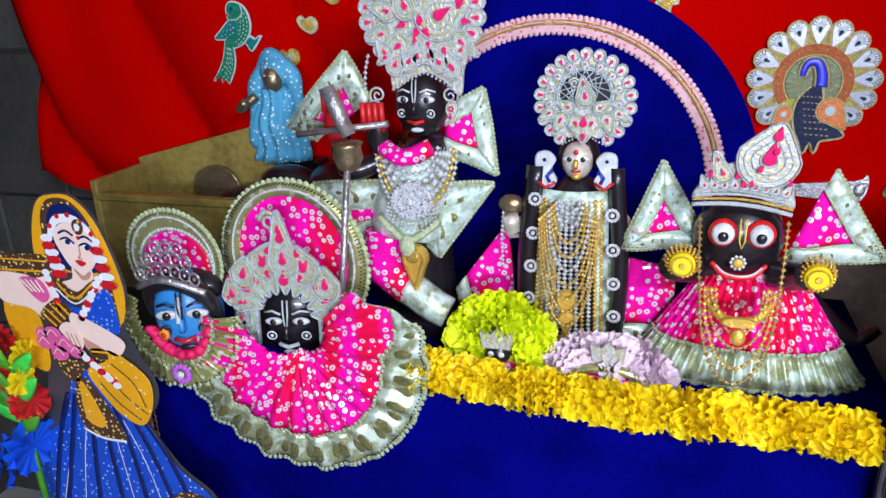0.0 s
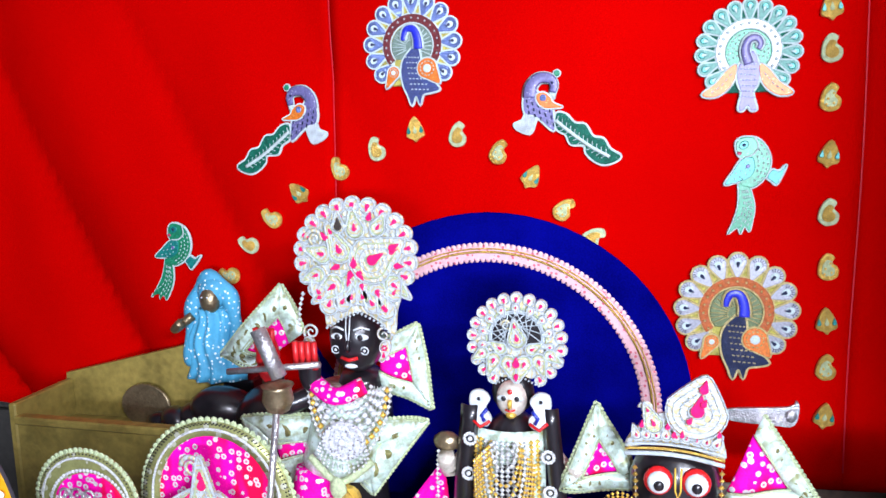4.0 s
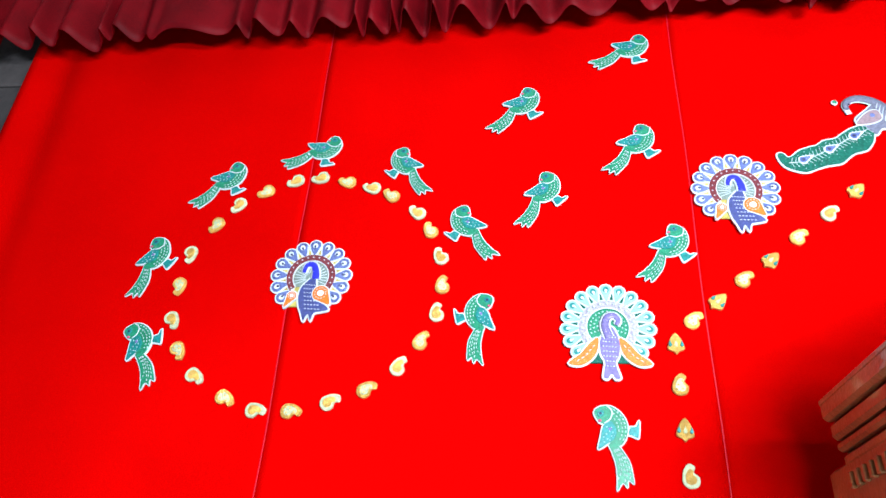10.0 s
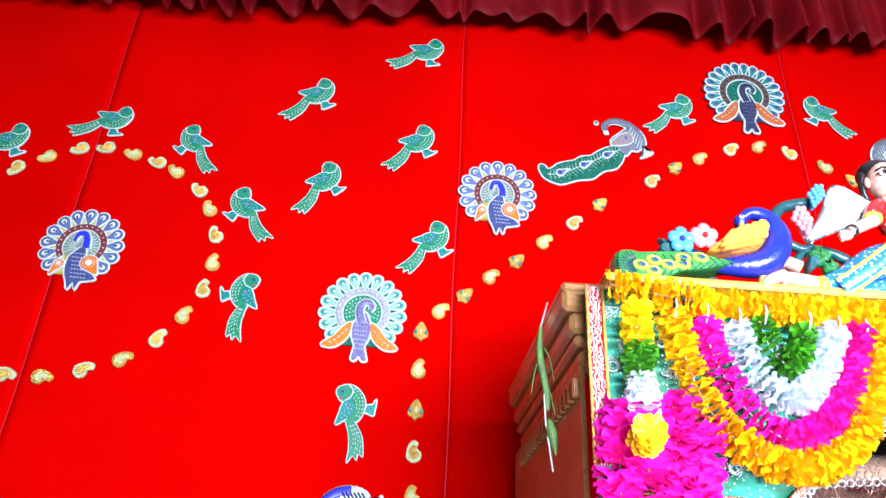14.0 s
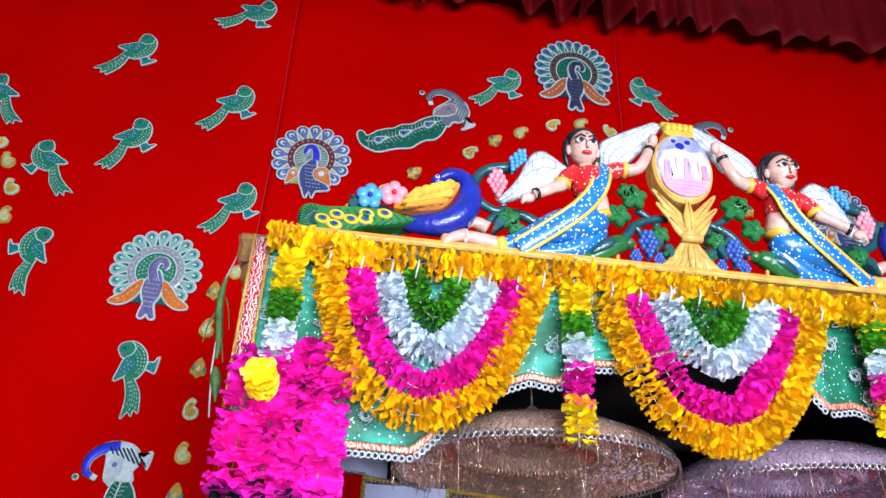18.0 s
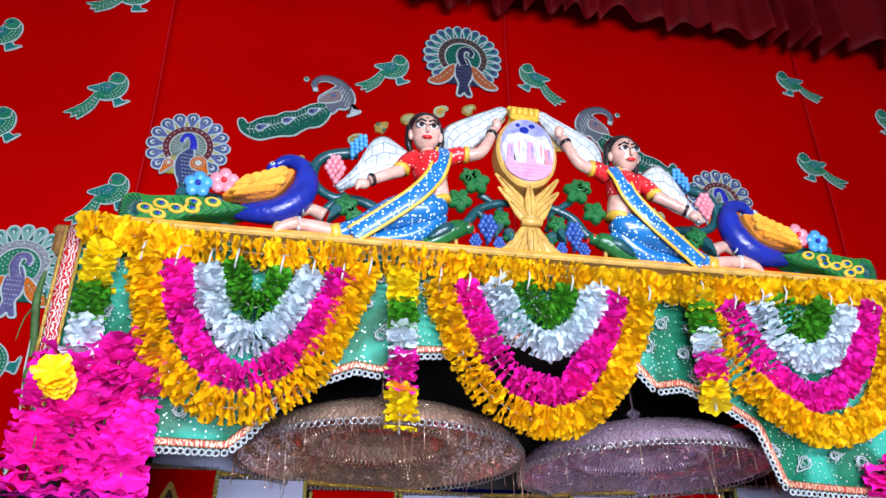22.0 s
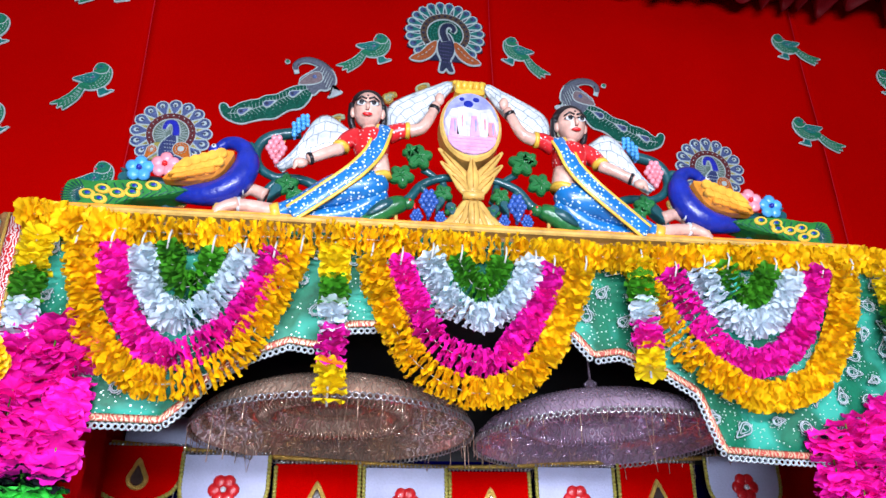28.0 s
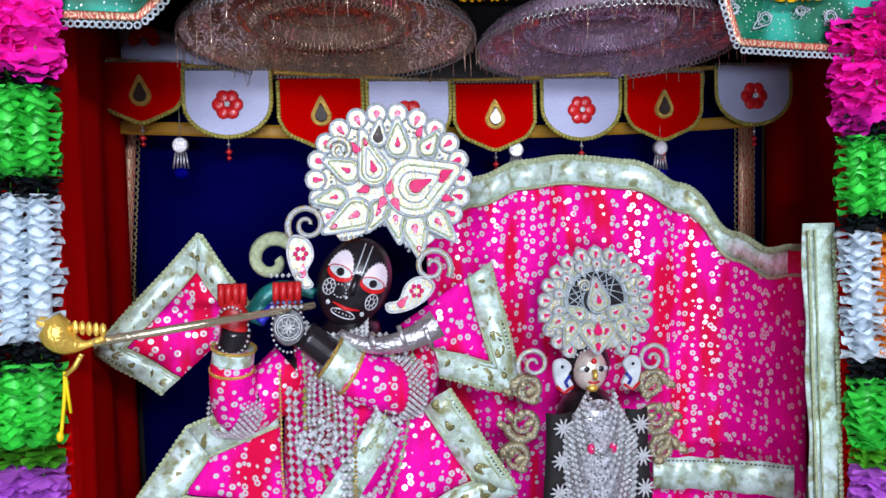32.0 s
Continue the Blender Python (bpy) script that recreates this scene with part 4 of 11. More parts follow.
# ---------------------------------------------------------------- enamel paints
for key, base in {"skin": (0.62, 0.37, 0.29), "enamel_white": (0.56, 0.61, 0.62), "enamel_yellow": (0.74, 0.44, 0.05), "enamel_gold": (0.60, 0.37, 0.09), "enamel_blue": (0.008, 0.022, 0.28), "enamel_sky": (0.06, 0.30, 0.62),
                  "enamel_green": (0.012, 0.125, 0.03), "enamel_teal": (0.008, 0.065, 0.075), "enamel_orange": (0.82, 0.30, 0.03), "enamel_pink": (0.78, 0.25, 0.30), "enamel_red": (0.60, 0.012, 0.015), "enamel_black": (0.012, 0.010, 0.012), "enamel_grape": (0.03, 0.09, 0.34), "enamel_leaf": (0.02, 0.17, 0.03), "enamel_ochre": (0.42, 0.20, 0.03)}.items():
    M[key] = mat(key, base, 0.32, var=0.34, scale=38, fine=110, bump=0.35, coat=0.2)
M["sari"] = pattern(mat("dotted_blue_paint", (0.008, 0.15, 0.42), 0.3, var=0.3, scale=40, coat=0.4), (0.62, 0.74, 0.80), "dots", 165.0, 0.27, 0.0, 0.3, relief=0.1)
M["dot_red"] = pattern(mat("dotted_red_paint", (0.60, 0.015, 0.02), 0.3, var=0.15, scale=20, coat=0.4), (0.80, 0.75, 0.70), "dots", 150.0, 0.20, 0.0, 0.3, relief=0.1)
M["plume"] = mat("amber_enamel", (0.74, 0.36, 0.04), 0.35, var=0.35, scale=60, fine=140, bump=0.2)
M["picture_sky"] = mat("faded_blue_paint", (0.26, 0.28, 0.58), 0.4, var=0.4, scale=60, fine=140, bump=0.1)
M["picture_pale"] = mat("faded_white_paint", (0.52, 0.52, 0.66), 0.4, var=0.3, scale=70, fine=160, bump=0.1)
M["picture_lilac"] = mat("faded_lilac_paint", (0.55, 0.30, 0.50), 0.4, var=0.3, scale=60, fine=140, bump=0.1)
M["wing_line"] = mat("grey_paint", (0.26, 0.31, 0.36), 0.4, var=0.1)
M["dark_red_cloth"] = mat("dark_red_cloth", (0.55, 0.001, 0.002), 0.85, var=0.15, scale=3, fine=250, spec=0.02)
M["vignette"] = pattern(mat("painted_medallion", (0.40, 0.36, 0.54), 0.35, var=0.4, scale=40, fine=120, coat=0.4), (0.62, 0.56, 0.70), "waves", 30.0, 0.06, 0.0, 0.35, relief=0.05)

# ---------------------------------------------------------------- shrine
CX = 1.462
shrine = thing("shrine", (CX, -0.36, 0), "carved brown wooden shrine cabinet standing against the curtain", "shrine")


def sx(x):
    return x - CX


def sy(y):
    return y + 0.36


part("base", Shape().box((sx(0.86), sy(-0.72), 0), (sx(2.09), sy(-0.03), 1.12), 0, 0.012).box((sx(0.83), sy(-0.75), 1.12), (sx(2.12), sy(-0.03), 1.18), 0, 0.01), "wood", shrine)
for x0, x1 in ((0.865, 0.90), (2.118, 2.138)):
    part("side_wall", Shape().box((sx(x0), sy(-0.70), 1.18), (sx(x1), sy(-0.16), 2.2), 0, 0.006), "wood", shrine)
# back panel coloured near-black to stand in for the shade inside the cabinet
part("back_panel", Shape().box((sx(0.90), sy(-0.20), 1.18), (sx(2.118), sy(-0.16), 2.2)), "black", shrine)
for side in (1, -1):
    x = sx(0.865) if side < 0 else sx(2.09)
    for k, (dx, z0, z1) in enumerate(((0.002, 2.190, 2.214), (0.008, 2.214, 2.232), (0.013, 2.232, 2.262), (0.022, 2.262, 2.296))):
        lo, hi = sorted((x + side * dx, x - side * 0.03))
        part("cornice", Shape().box((lo, sy(-0.712), z0), (hi, sy(-0.235), z1 - 0.002), 0, 0.006), "wood", shrine)
    dent = Shape()
    for j in range(18):
        y = -0.69 + j * 0.025
        lo, hi = sorted((x - side * 0.001, x + side * 0.008))
        dent.box((lo, sy(y), 2.155), (hi, sy(y + 0.013), 2.18), 0, 0.002)
    part("dentil", dent, "wood", shrine, "row of small carved wooden blocks")
part("top_board", Shape().box((sx(0.842), sy(-0.715), 2.286), (sx(2.112), sy(-0.235), 2.300), 0, 0.004), "wood", shrine)
# near-black again: shade under the roof put into the colour
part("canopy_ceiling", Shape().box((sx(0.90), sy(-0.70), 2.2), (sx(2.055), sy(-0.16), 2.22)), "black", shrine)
part("front_rail", Shape().box((sx(0.87), sy(-0.72), 2.18), (sx(2.085), sy(-0.695), 2.286), 0, 0.004), "wood", shrine)
for x0, x1 in ((0.87, 0.985), (1.93, 2.085)):
    part("post", Shape().box((sx(x0), sy(-0.72), 1.18), (sx(x1), sy(-0.69), 2.18), 0, 0.005), "dark_red_cloth", shrine, "front post wrapped in dark red cloth")

# red cloth lining and the navy cloth at the back
for x0, side in ((0.905, 1), (2.112, -1)):
    def lining(u, v, x0=x0, side=side):
        y = -0.685 + 0.47 * u if side > 0 else -0.215 - 0.47 * u
        fold = 0.014 * math.exp(-((abs(y + 0.60) / 0.03) ** 2)) + 0.006 * math.sin(38 * y)
        wide = (0.048 if side > 0 else 0.05) * max(0, (-y - 0.215) / 0.47)
        return (x0 + side * (0.006 + fold + wide), y, 1.19 + 0.95 * v)
    solid("side_cloth", Shape().sheet(lining, 40, 8, 0.003), "dark_red_cloth", "dark red cloth lining the side of the shrine", "cloth")
def back_cloth(u, v):
    x = 0.915 + 1.19 * u
    return (x, -0.212 - 0.006 * math.sin(9 * x) - 0.003 * math.sin(31 * x), 1.20 + 0.86 * v)
hanging = thing("back_cloth", (1.48, -0.21, 1.2), "navy blue cloth with striped braid edges hung inside the shrine", "cloth")
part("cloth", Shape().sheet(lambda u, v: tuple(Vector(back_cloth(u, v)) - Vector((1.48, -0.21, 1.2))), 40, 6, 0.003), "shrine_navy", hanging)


def braid(name, a, b, width, parent, depth=0.004, scallop=0.012, colour="braid", rim="pale_gold"):
    """A flat striped braid from a to b with scalloped edges."""
    a, b = Vector(a), Vector(b)
    d = (b - a).normalized()
    n = d.cross(Vector((0, 1, 0))).normalized()
    count = max(2, int((b - a).length / scallop))
    strip, edge = Shape(), Shape()
    strip.sheet(lambda u, v: a + (b - a) * v + n * (width * (u - 0.5)) + Vector((0, -depth, 0)), 2, 8, 0.002)
    ob = part(name, strip, colour, parent, "striped red and gold braid")
    for k in range(count):
        for side in (1, -1):
            c = a + d * ((k + 0.5) * scallop) + n * (side * width * 0.5)
            edge.tube([c - d * scallop * 0.45, c - d * scallop * 0.25 + n * side * scallop * 0.35, c + d * scallop * 0.25 + n * side * scallop * 0.35, c + d * scallop * 0.45], 0.0015, sides=4)
    for f in (-0.3, -0.1, 0.1, 0.3):
        edge.tube([a + n * width * f + Vector((0, -depth - 0.001, 0)), b + n * width * f + Vector((0, -depth - 0.001, 0))], 0.0013, sides=4)
    tagged(part("scallop", edge, rim, ob), kind="stuff")
    return ob


braid("braid", (0.862 - 1.48, -0.012, 0.12), (0.914 - 1.48, -0.012, 0.80), 0.034, hanging, rim="gold_bead")
braid("braid", (2.066 - 1.48, -0.012, 0.0), (2.066 - 1.48, -0.012, 0.80), 0.032, hanging, rim="gold_bead")

# ---------------------------------------------------------------- carved pediment
PY, PZ = -0.70, 2.300
pediment = thing("pediment", (CX, PY, PZ), "painted carved wooden pediment with winged figures, peacocks and vines", "pediment")
part("base_rail", Shape().box((-0.565, -0.030, 0.0), (0.59, 0.030, 0.008), 0, 0.003).box((-0.565, -0.024, 0.008), (0.59, 0.02, 0.014), 1, 0.002), ["enamel_gold", "enamel_orange"], pediment, "gold and ochre painted base strip")


def leaf(at, size, turn, mats="enamel_green", parent=None):
    """A lobed vine leaf with raised veins."""
    s, out = Shape(), []
    for k in range(30):
        a = 2 * math.pi * k / 30
        r = size * (0.66 + 0.34 * abs(math.cos(2.5 * a)))
        out.append((r * math.cos(a + turn), r * math.sin(a + turn)))
    s.plate(out, -0.006, 0.004, 0, 0.003)
    for k in range(5):
        a = turn + 2 * math.pi * k / 5
        s.tube([(0, -0.0065, 0), (0.8 * size * math.cos(a), -0.0055, 0.8 * size * math.sin(a))], lambda t: 0.0016 * (1.2 - t), sides=4)
    return part("leaf", s, mats, parent, m=Matrix.Translation(at))


def grapes(at, size, colour, parent, lean=0.0):
    s, rnd = Shape(), random.Random(int(size * 1e5))
    for r, w in enumerate((0.34, 0.58, 0.66, 0.56, 0.42, 0.24)):
        n = max(1, round(w / 0.17))
        for k in range(n):
            x = (k - (n - 1) / 2) * 0.36 * size + rnd.uniform(-0.03, 0.03) * size
            s.blob((x + lean * r * size * 0.3, -0.002 - 0.30 * size * math.cos(1.3 * x / (w * size)) - 0.04 * size * (k % 2), -r * size * 0.36), (size * 0.215, size * 0.215, size * 0.24), 0, 5, 8)
        s.blob((lean * r * size * 0.3, 0.0, -r * size * 0.36), (w * size * 0.62, size * 0.24, size * 0.26), 0, 4, 8)
    return tagged(part("grape_bunch", s, colour, parent, m=Matrix.Translation(at)), kind="stuff")


def painted_peacock(side):
    def p(x, z, y=0.0):
        return Vector((side * x, y, z))

    def line(*pts):
        return [(side * v.x, v.z) for v in smooth_line([(x, 0, z) for x, z in pts], 4, True)]
    tail = line((0.549, 0.024), (0.547, 0.045), (0.534, 0.050), (0.514, 0.048), (0.466, 0.053), (0.433, 0.051), (0.406, 0.047), (0.386, 0.041), (0.430, 0.028), (0.462, 0.022), (0.498, 0.005), (0.536, 0.003), (0.546, 0.010))
    t = part("tail", Shape().plate(tail, -0.022, 0.012, 0, 0.006), "enamel_leaf", pediment, "green peacock tail with yellow eyes")
    ribs = Shape()
    for k in range(13):
        a = radians(-58 + 10.5 * k)
        ribs.tube([p(0.518 + 0.008 * math.cos(a), 0.027 + 0.008 * math.sin(a), -0.0222), p(0.518 + 0.031 * math.cos(a), 0.027 + 0.023 * math.sin(a), -0.0218)], 0.0010, sides=4)
    for k in range(11):
        x = 0.500 - 0.0105 * k
        ribs.tube([p(x, 0.011 + 0.0028 * k, -0.0222), p(x - 0.012, 0.030 + 0.0012 * k, -0.0224), p(x - 0.004, 0.046, -0.0222)], 0.0008, sides=4)
    part("rib", ribs, "enamel_teal", t)
    for x, z in ((0.516, 0.028), (0.498, 0.036), (0.500, 0.021), (0.479, 0.031), (0.459, 0.042), (0.460, 0.033), (0.435, 0.045)):
        e = Shape().plate(oval(side * x, z, 0.0108, 0.0072, 14, 0.2 * side), -0.0245, -0.020, 0).plate(oval(side * x, z, 0.0062, 0.0040, 12, 0.2 * side), -0.0256, -0.0243, 1).plate(oval(side * (x - 0.001), z, 0.0034, 0.0024), -0.0264, -0.0254, 2)
        part("feather_eye", e, ["enamel_yellow", "enamel_leaf", "enamel_blue"], t)
    body = Shape().tube(smooth_line([p(0.412, 0.043, -0.004), p(0.385, 0.041, -0.010), p(0.353, 0.044, -0.014), p(0.331, 0.060, -0.014), p(0.319, 0.088, -0.012), p(0.322, 0.113, -0.010), p(0.334, 0.126, -0.008), p(0.350, 0.128, -0.006), p(0.362, 0.119, -0.004)], 6), lambda q: 0.007 + 0.0125 * math.sin(math.pi * min(1, 0.02 + q * 1.3)) if q < 0.60 else 0.0128 - 0.006 * (q - 0.60) / 0.4, sides=14)
    body.blob(p(0.365, 0.114, -0.006), (0.0098, 0.010, 0.0098)).tube([p(0.366, 0.108, -0.010), p(0.362, 0.097, -0.012)], lambda q: 0.0045 * (1.1 - q), 1, 6)
    body.blob(p(0.366, 0.117, -0.0152), (0.0036, 0.002, 0.0032), 2).blob(p(0.366, 0.117, -0.0170), (0.0016, 0.001, 0.0016), 3, 5, 8)
    b = part("bird_body", body, ["enamel_blue", "enamel_yellow", "enamel_white", "enamel_black"], pediment, "glossy deep blue peacock body with arched neck")
    wing = line((0.424, 0.055), (0.400, 0.076), (0.374, 0.092), (0.337, 0.104), (0.342, 0.082), (0.356, 0.062), (0.381, 0.054), (0.401, 0.053))
    part("wing", Shape().plate(wing, -0.034, -0.012, 0, 0.007), "enamel_orange", b, "orange carved wing")
    for row, n, x0, z0, x1, z1, size, paint in ((0, 5, 0.350, 0.093, 0.392, 0.074, 0.0082, "plume"), (1, 5, 0.352, 0.080, 0.398, 0.064, 0.0074, "plume"), (2, 4, 0.362, 0.068, 0.396, 0.058, 0.0066, "enamel_orange")):
        for k in range(n):
            f = k / (n - 1)
            cx, cz = x0 + (x1 - x0) * f, z0 + (z1 - z0) * f
            part("plume", Shape().plate(drop(side * cx, cz, size, size * 2.6, radians(-30) if side > 0 else radians(210), 14), -0.0400 + 0.0010 * row - 0.0006 * k, -0.033, 0, 0.0022), paint, b)
    part("leg", Shape().tube([p(0.345, 0.040, -0.012), p(0.352, 0.022, -0.014), p(0.356, 0.004, -0.014)], 0.005, sides=6), "enamel_gold", b)


def wing_sheet(side, top, low, y, bulge, way=1):
    """A carved wing between an upper and a lower edge, with its net of feather lines."""
    up = smooth_line([(x, 0, z) for x, z in top], 6)
    down = smooth_line([(x, 0, z) for x, z in low], 6)

    def edge(c, u):
        f = u * (len(c) - 1)
        i = min(int(f), len(c) - 2)
        return c[i] + (c[i + 1] - c[i]) * (f - i)

    def at(u, v, lift=0.0):
        q = edge(up, u) * (1 - v) + edge(down, u) * v
        return (side * q.x, y - bulge * math.sin(math.pi * min(1, max(0, v))) ** 0.6 * (1 - 0.5 * u) - lift, q.z)

    w = part("wing", Shape().sheet(lambda u, v: at(u, v if side * way < 0 else 1 - v), 20, 10, 0.014), "enamel_white", pediment, "white feathered wing")
    net, rows = Shape(), 4
    for i in range(1, rows):
        net.tube([at(0.04 + 0.94 * k / 40, i / rows + 0.030 * abs(math.sin(math.pi * k / 40 * 7)), 0.0003) for k in range(41)], 0.0006, sides=4)
    for i in range(rows):
        for k in range(1, 8):
            u = (k + 0.5 * (i % 2)) / 8
            net.tube([at(u, (i + f) / rows, 0.0003) for f in (0.03, 0.5, 0.97)], 0.0005, sides=4)
    tagged(part("feather_line", net, "wing_line", w), kind="stuff")


def winged_figure(side):
    """A painted kneeling winged figure in a dotted blue drape, as one plain mesh."""
    def p(x, z, y=0.0):
        return Vector((side * x, y, z))
    s = Shape()
    # drape over hips and legs
    s.tube(smooth_line([p(0.136, 0.082, -0.014), p(0.150, 0.068, -0.016), p(0.190, 0.058, -0.018), p(0.235, 0.036, -0.016), p(0.276, 0.018, -0.012)], 6), lambda t: 0.020 + 0.009 * math.sin(math.pi * min(1, t * 1.25)) - 0.009 * t, 0, 14, 0.9)
    s.tube(smooth_line([p(0.134, 0.064, -0.008), p(0.150, 0.042, -0.010), p(0.185, 0.022, -0.010), p(0.255, 0.013, -0.008)], 6), lambda t: 0.017 - 0.004 * t, 0, 10)
    s.tube([p(0.268, 0.020, -0.013), p(0.280, 0.017, -0.013)], 0.0142, 2, 12)
    # feet
    s.tube(smooth_line([p(0.276, 0.021, -0.014), p(0.305, 0.026, -0.014), p(0.328, 0.028, -0.014)], 4), lambda t: 0.0108 - 0.002 * t, 1, 8)
    s.tube(smooth_line([p(0.324, 0.029, -0.016), p(0.344, 0.020, -0.018), p(0.353, 0.008, -0.018)], 4), lambda t: 0.0098 - 0.004 * t, 1, 8)
    s.tube(smooth_line([p(0.290, 0.050, -0.002), p(0.312, 0.058, -0.002), p(0.330, 0.044, -0.004)], 4), lambda t: 0.0105 - 0.004 * t, 1, 8)
    for x, z in ((0.321, 0.028), (0.318, 0.054)):
        s.tube([p(x, z, -0.013), p(x + 0.004, z, -0.013)], 0.0112, 5, 10)
    # waist and blouse
    s.tube(smooth_line([p(0.136, 0.080, -0.016), p(0.140, 0.100, -0.018), p(0.146, 0.120, -0.018)], 4), lambda t: 0.0185 + 0.003 * t, 1, 12)
    s.tube(smooth_line([p(0.146, 0.112, -0.019), p(0.147, 0.130, -0.020), p(0.150, 0.148, -0.018)], 5), lambda t: 0.0225 + 0.004 * math.sin(math.pi * t), 3, 14)
    s.tube([p(0.135, 0.076, -0.016), p(0.137, 0.082, -0.016)], 0.0205, 2, 12)
    # sash with its borders
    sash = smooth_line([p(0.128, 0.158, -0.030), p(0.135, 0.132, -0.042), p(0.146, 0.104, -0.043), p(0.172, 0.072, -0.043), p(0.215, 0.038, -0.036), p(0.252, 0.013, -0.026)], 7)
    s.tube(sash, lambda t: 0.0118, 0, 10, 0.3)
    for k in (1, -1):
        rim = []
        for i, v in enumerate(sash):
            d = (sash[min(i + 1, len(sash) - 1)] - sash[max(i - 1, 0)]).normalized()
            rim.append(v + Vector((-d.z, 0, d.x)) * (0.0116 * k) - Vector((0, 0.001, 0)))
        s.tube(rim, 0.0028, 2, 6, 0.7)
    # head
    s.tube([p(0.150, 0.146, -0.018), p(0.152, 0.166, -0.020)], 0.0100, 1, 10)
    s.blob(p(0.154, 0.2085, -0.010), (0.0252, 0.0265, 0.0195), 4, 10, 16)
    for k in (1, -1):
        s.tube(smooth_line([p(0.154 + 0.022 * k, 0.205, -0.014), p(0.154 + 0.024 * k, 0.180, -0.010), p(0.154 + 0.019 * k, 0.160, -0.008), p(0.156 + 0.020 * k, 0.142, -0.014)], 5), lambda t: 0.0065 - 0.003 * t, 4, 6)
        s.blob(p(0.154 + 0.0215 * k, 0.186, -0.020), (0.0045, 0.005, 0.0085), 1, 6, 8)
    s.blob(p(0.154, 0.189, -0.023), (0.0212, 0.0215, 0.0295), 1, 12, 18)
    for dx in (-0.0088, 0.0092):
        s.blob(p(0.155 + dx, 0.1885, -0.0422), (0.0070, 0.0030, 0.0040), 5, 6, 10).blob(p(0.155 + dx, 0.1885, -0.0448), (0.0036, 0.0014, 0.0036), 4, 6, 8)
        s.tube([p(0.155 + dx * 0.2, 0.1950, -0.0448), p(0.155 + dx, 0.1990, -0.0440), p(0.155 + dx * 1.9, 0.1945, -0.0390)], 0.0015, 4, 5)
        s.tube([p(0.155 + dx * 0.25, 0.1890, -0.0450), p(0.155 + dx, 0.1930, -0.0450), p(0.155 + dx * 1.85, 0.1890, -0.0394)], 0.0011, 4, 5)
    s.tube([p(0.155, 0.188, -0.0444), p(0.155, 0.179, -0.0478), p(0.155, 0.1765, -0.0448)], 0.0026, 1, 6)
    s.blob(p(0.155, 0.1705, -0.0420), (0.0074, 0.0030, 0.0030), 6, 6, 10).blob(p(0.155, 0.2020, -0.0430), (0.0014, 0.0012, 0.0014), 4)
    # lower arm, hand on the vine
    s.tube(smooth_line([p(0.168, 0.146, -0.020), p(0.182, 0.134, -0.026), p(0.190, 0.120, -0.030)], 4), lambda t: 0.0132 - 0.002 * t, 3, 10)
    s.tube([p(0.189, 0.122, -0.030), p(0.191, 0.116, -0.031)], 0.0128, 2, 10)
    s.tube(smooth_line([p(0.190, 0.116, -0.032), p(0.211, 0.103, -0.038), p(0.234, 0.089, -0.042)], 4), lambda t: 0.0098 - 0.003 * t, 1, 10)
    s.blob(p(0.243, 0.082, -0.044), (0.0105, 0.007, 0.0075), 1, 6, 10).tube([p(0.229, 0.092, -0.041), p(0.233, 0.090, -0.042)], 0.0090, 4, 10)
    for k in range(3):
        s.tube([p(0.246, 0.084 - 0.003 * k, -0.049), p(0.252, 0.077 - 0.003 * k, -0.046)], 0.0022, 1, 5)
    # raised arm, hand on the medallion
    s.tube(smooth_line([p(0.124, 0.150, -0.020), p(0.108, 0.156, -0.024), p(0.098, 0.157, -0.026)], 4), lambda t: 0.0135 - 0.002 * t, 3, 10)
    s.tube([p(0.099, 0.157, -0.026), p(0.093, 0.157, -0.026)], 0.0126, 2, 10)
    s.tube(smooth_line([p(0.092, 0.156, -0.027), p(0.076, 0.160, -0.031), p(0.064, 0.178, -0.032), p(0.054, 0.204, -0.030)], 5), lambda t: 0.0098 - 0.003 * t, 1, 10)
    s.blob(p(0.049, 0.214, -0.030), (0.0075, 0.007, 0.0105), 1, 6, 10).tube([p(0.058, 0.192, -0.031), p(0.056, 0.197, -0.031)], 0.0090, 4, 10)
    part("winged_figure", s, ["sari", "skin", "enamel_yellow", "dot_red", "enamel_black", "enamel_white", "enamel_red"], pediment, "painted kneeling figure in a dotted blue drape and red blouse")
    wing_sheet(side, ((0.166, 0.150), (0.190, 0.172), (0.211, 0.187), (0.228, 0.180), (0.238, 0.162), (0.248, 0.138), (0.262, 0.116), (0.280, 0.095)), ((0.172, 0.134), (0.190, 0.124), (0.212, 0.115), (0.232, 0.106), (0.252, 0.097), (0.262, 0.092), (0.268, 0.089), (0.274, 0.088)), -0.008, 0.016)
    wing_sheet(side, ((0.122, 0.160), (0.128, 0.194), (0.122, 0.218), (0.104, 0.233), (0.072, 0.251), (0.050, 0.262), (0.034, 0.270), (0.022, 0.266)), ((0.110, 0.164), (0.098, 0.172), (0.084, 0.182), (0.066, 0.198), (0.052, 0.214), (0.042, 0.228), (0.032, 0.243), (0.026, 0.252)), 0.000, 0.014, -1)


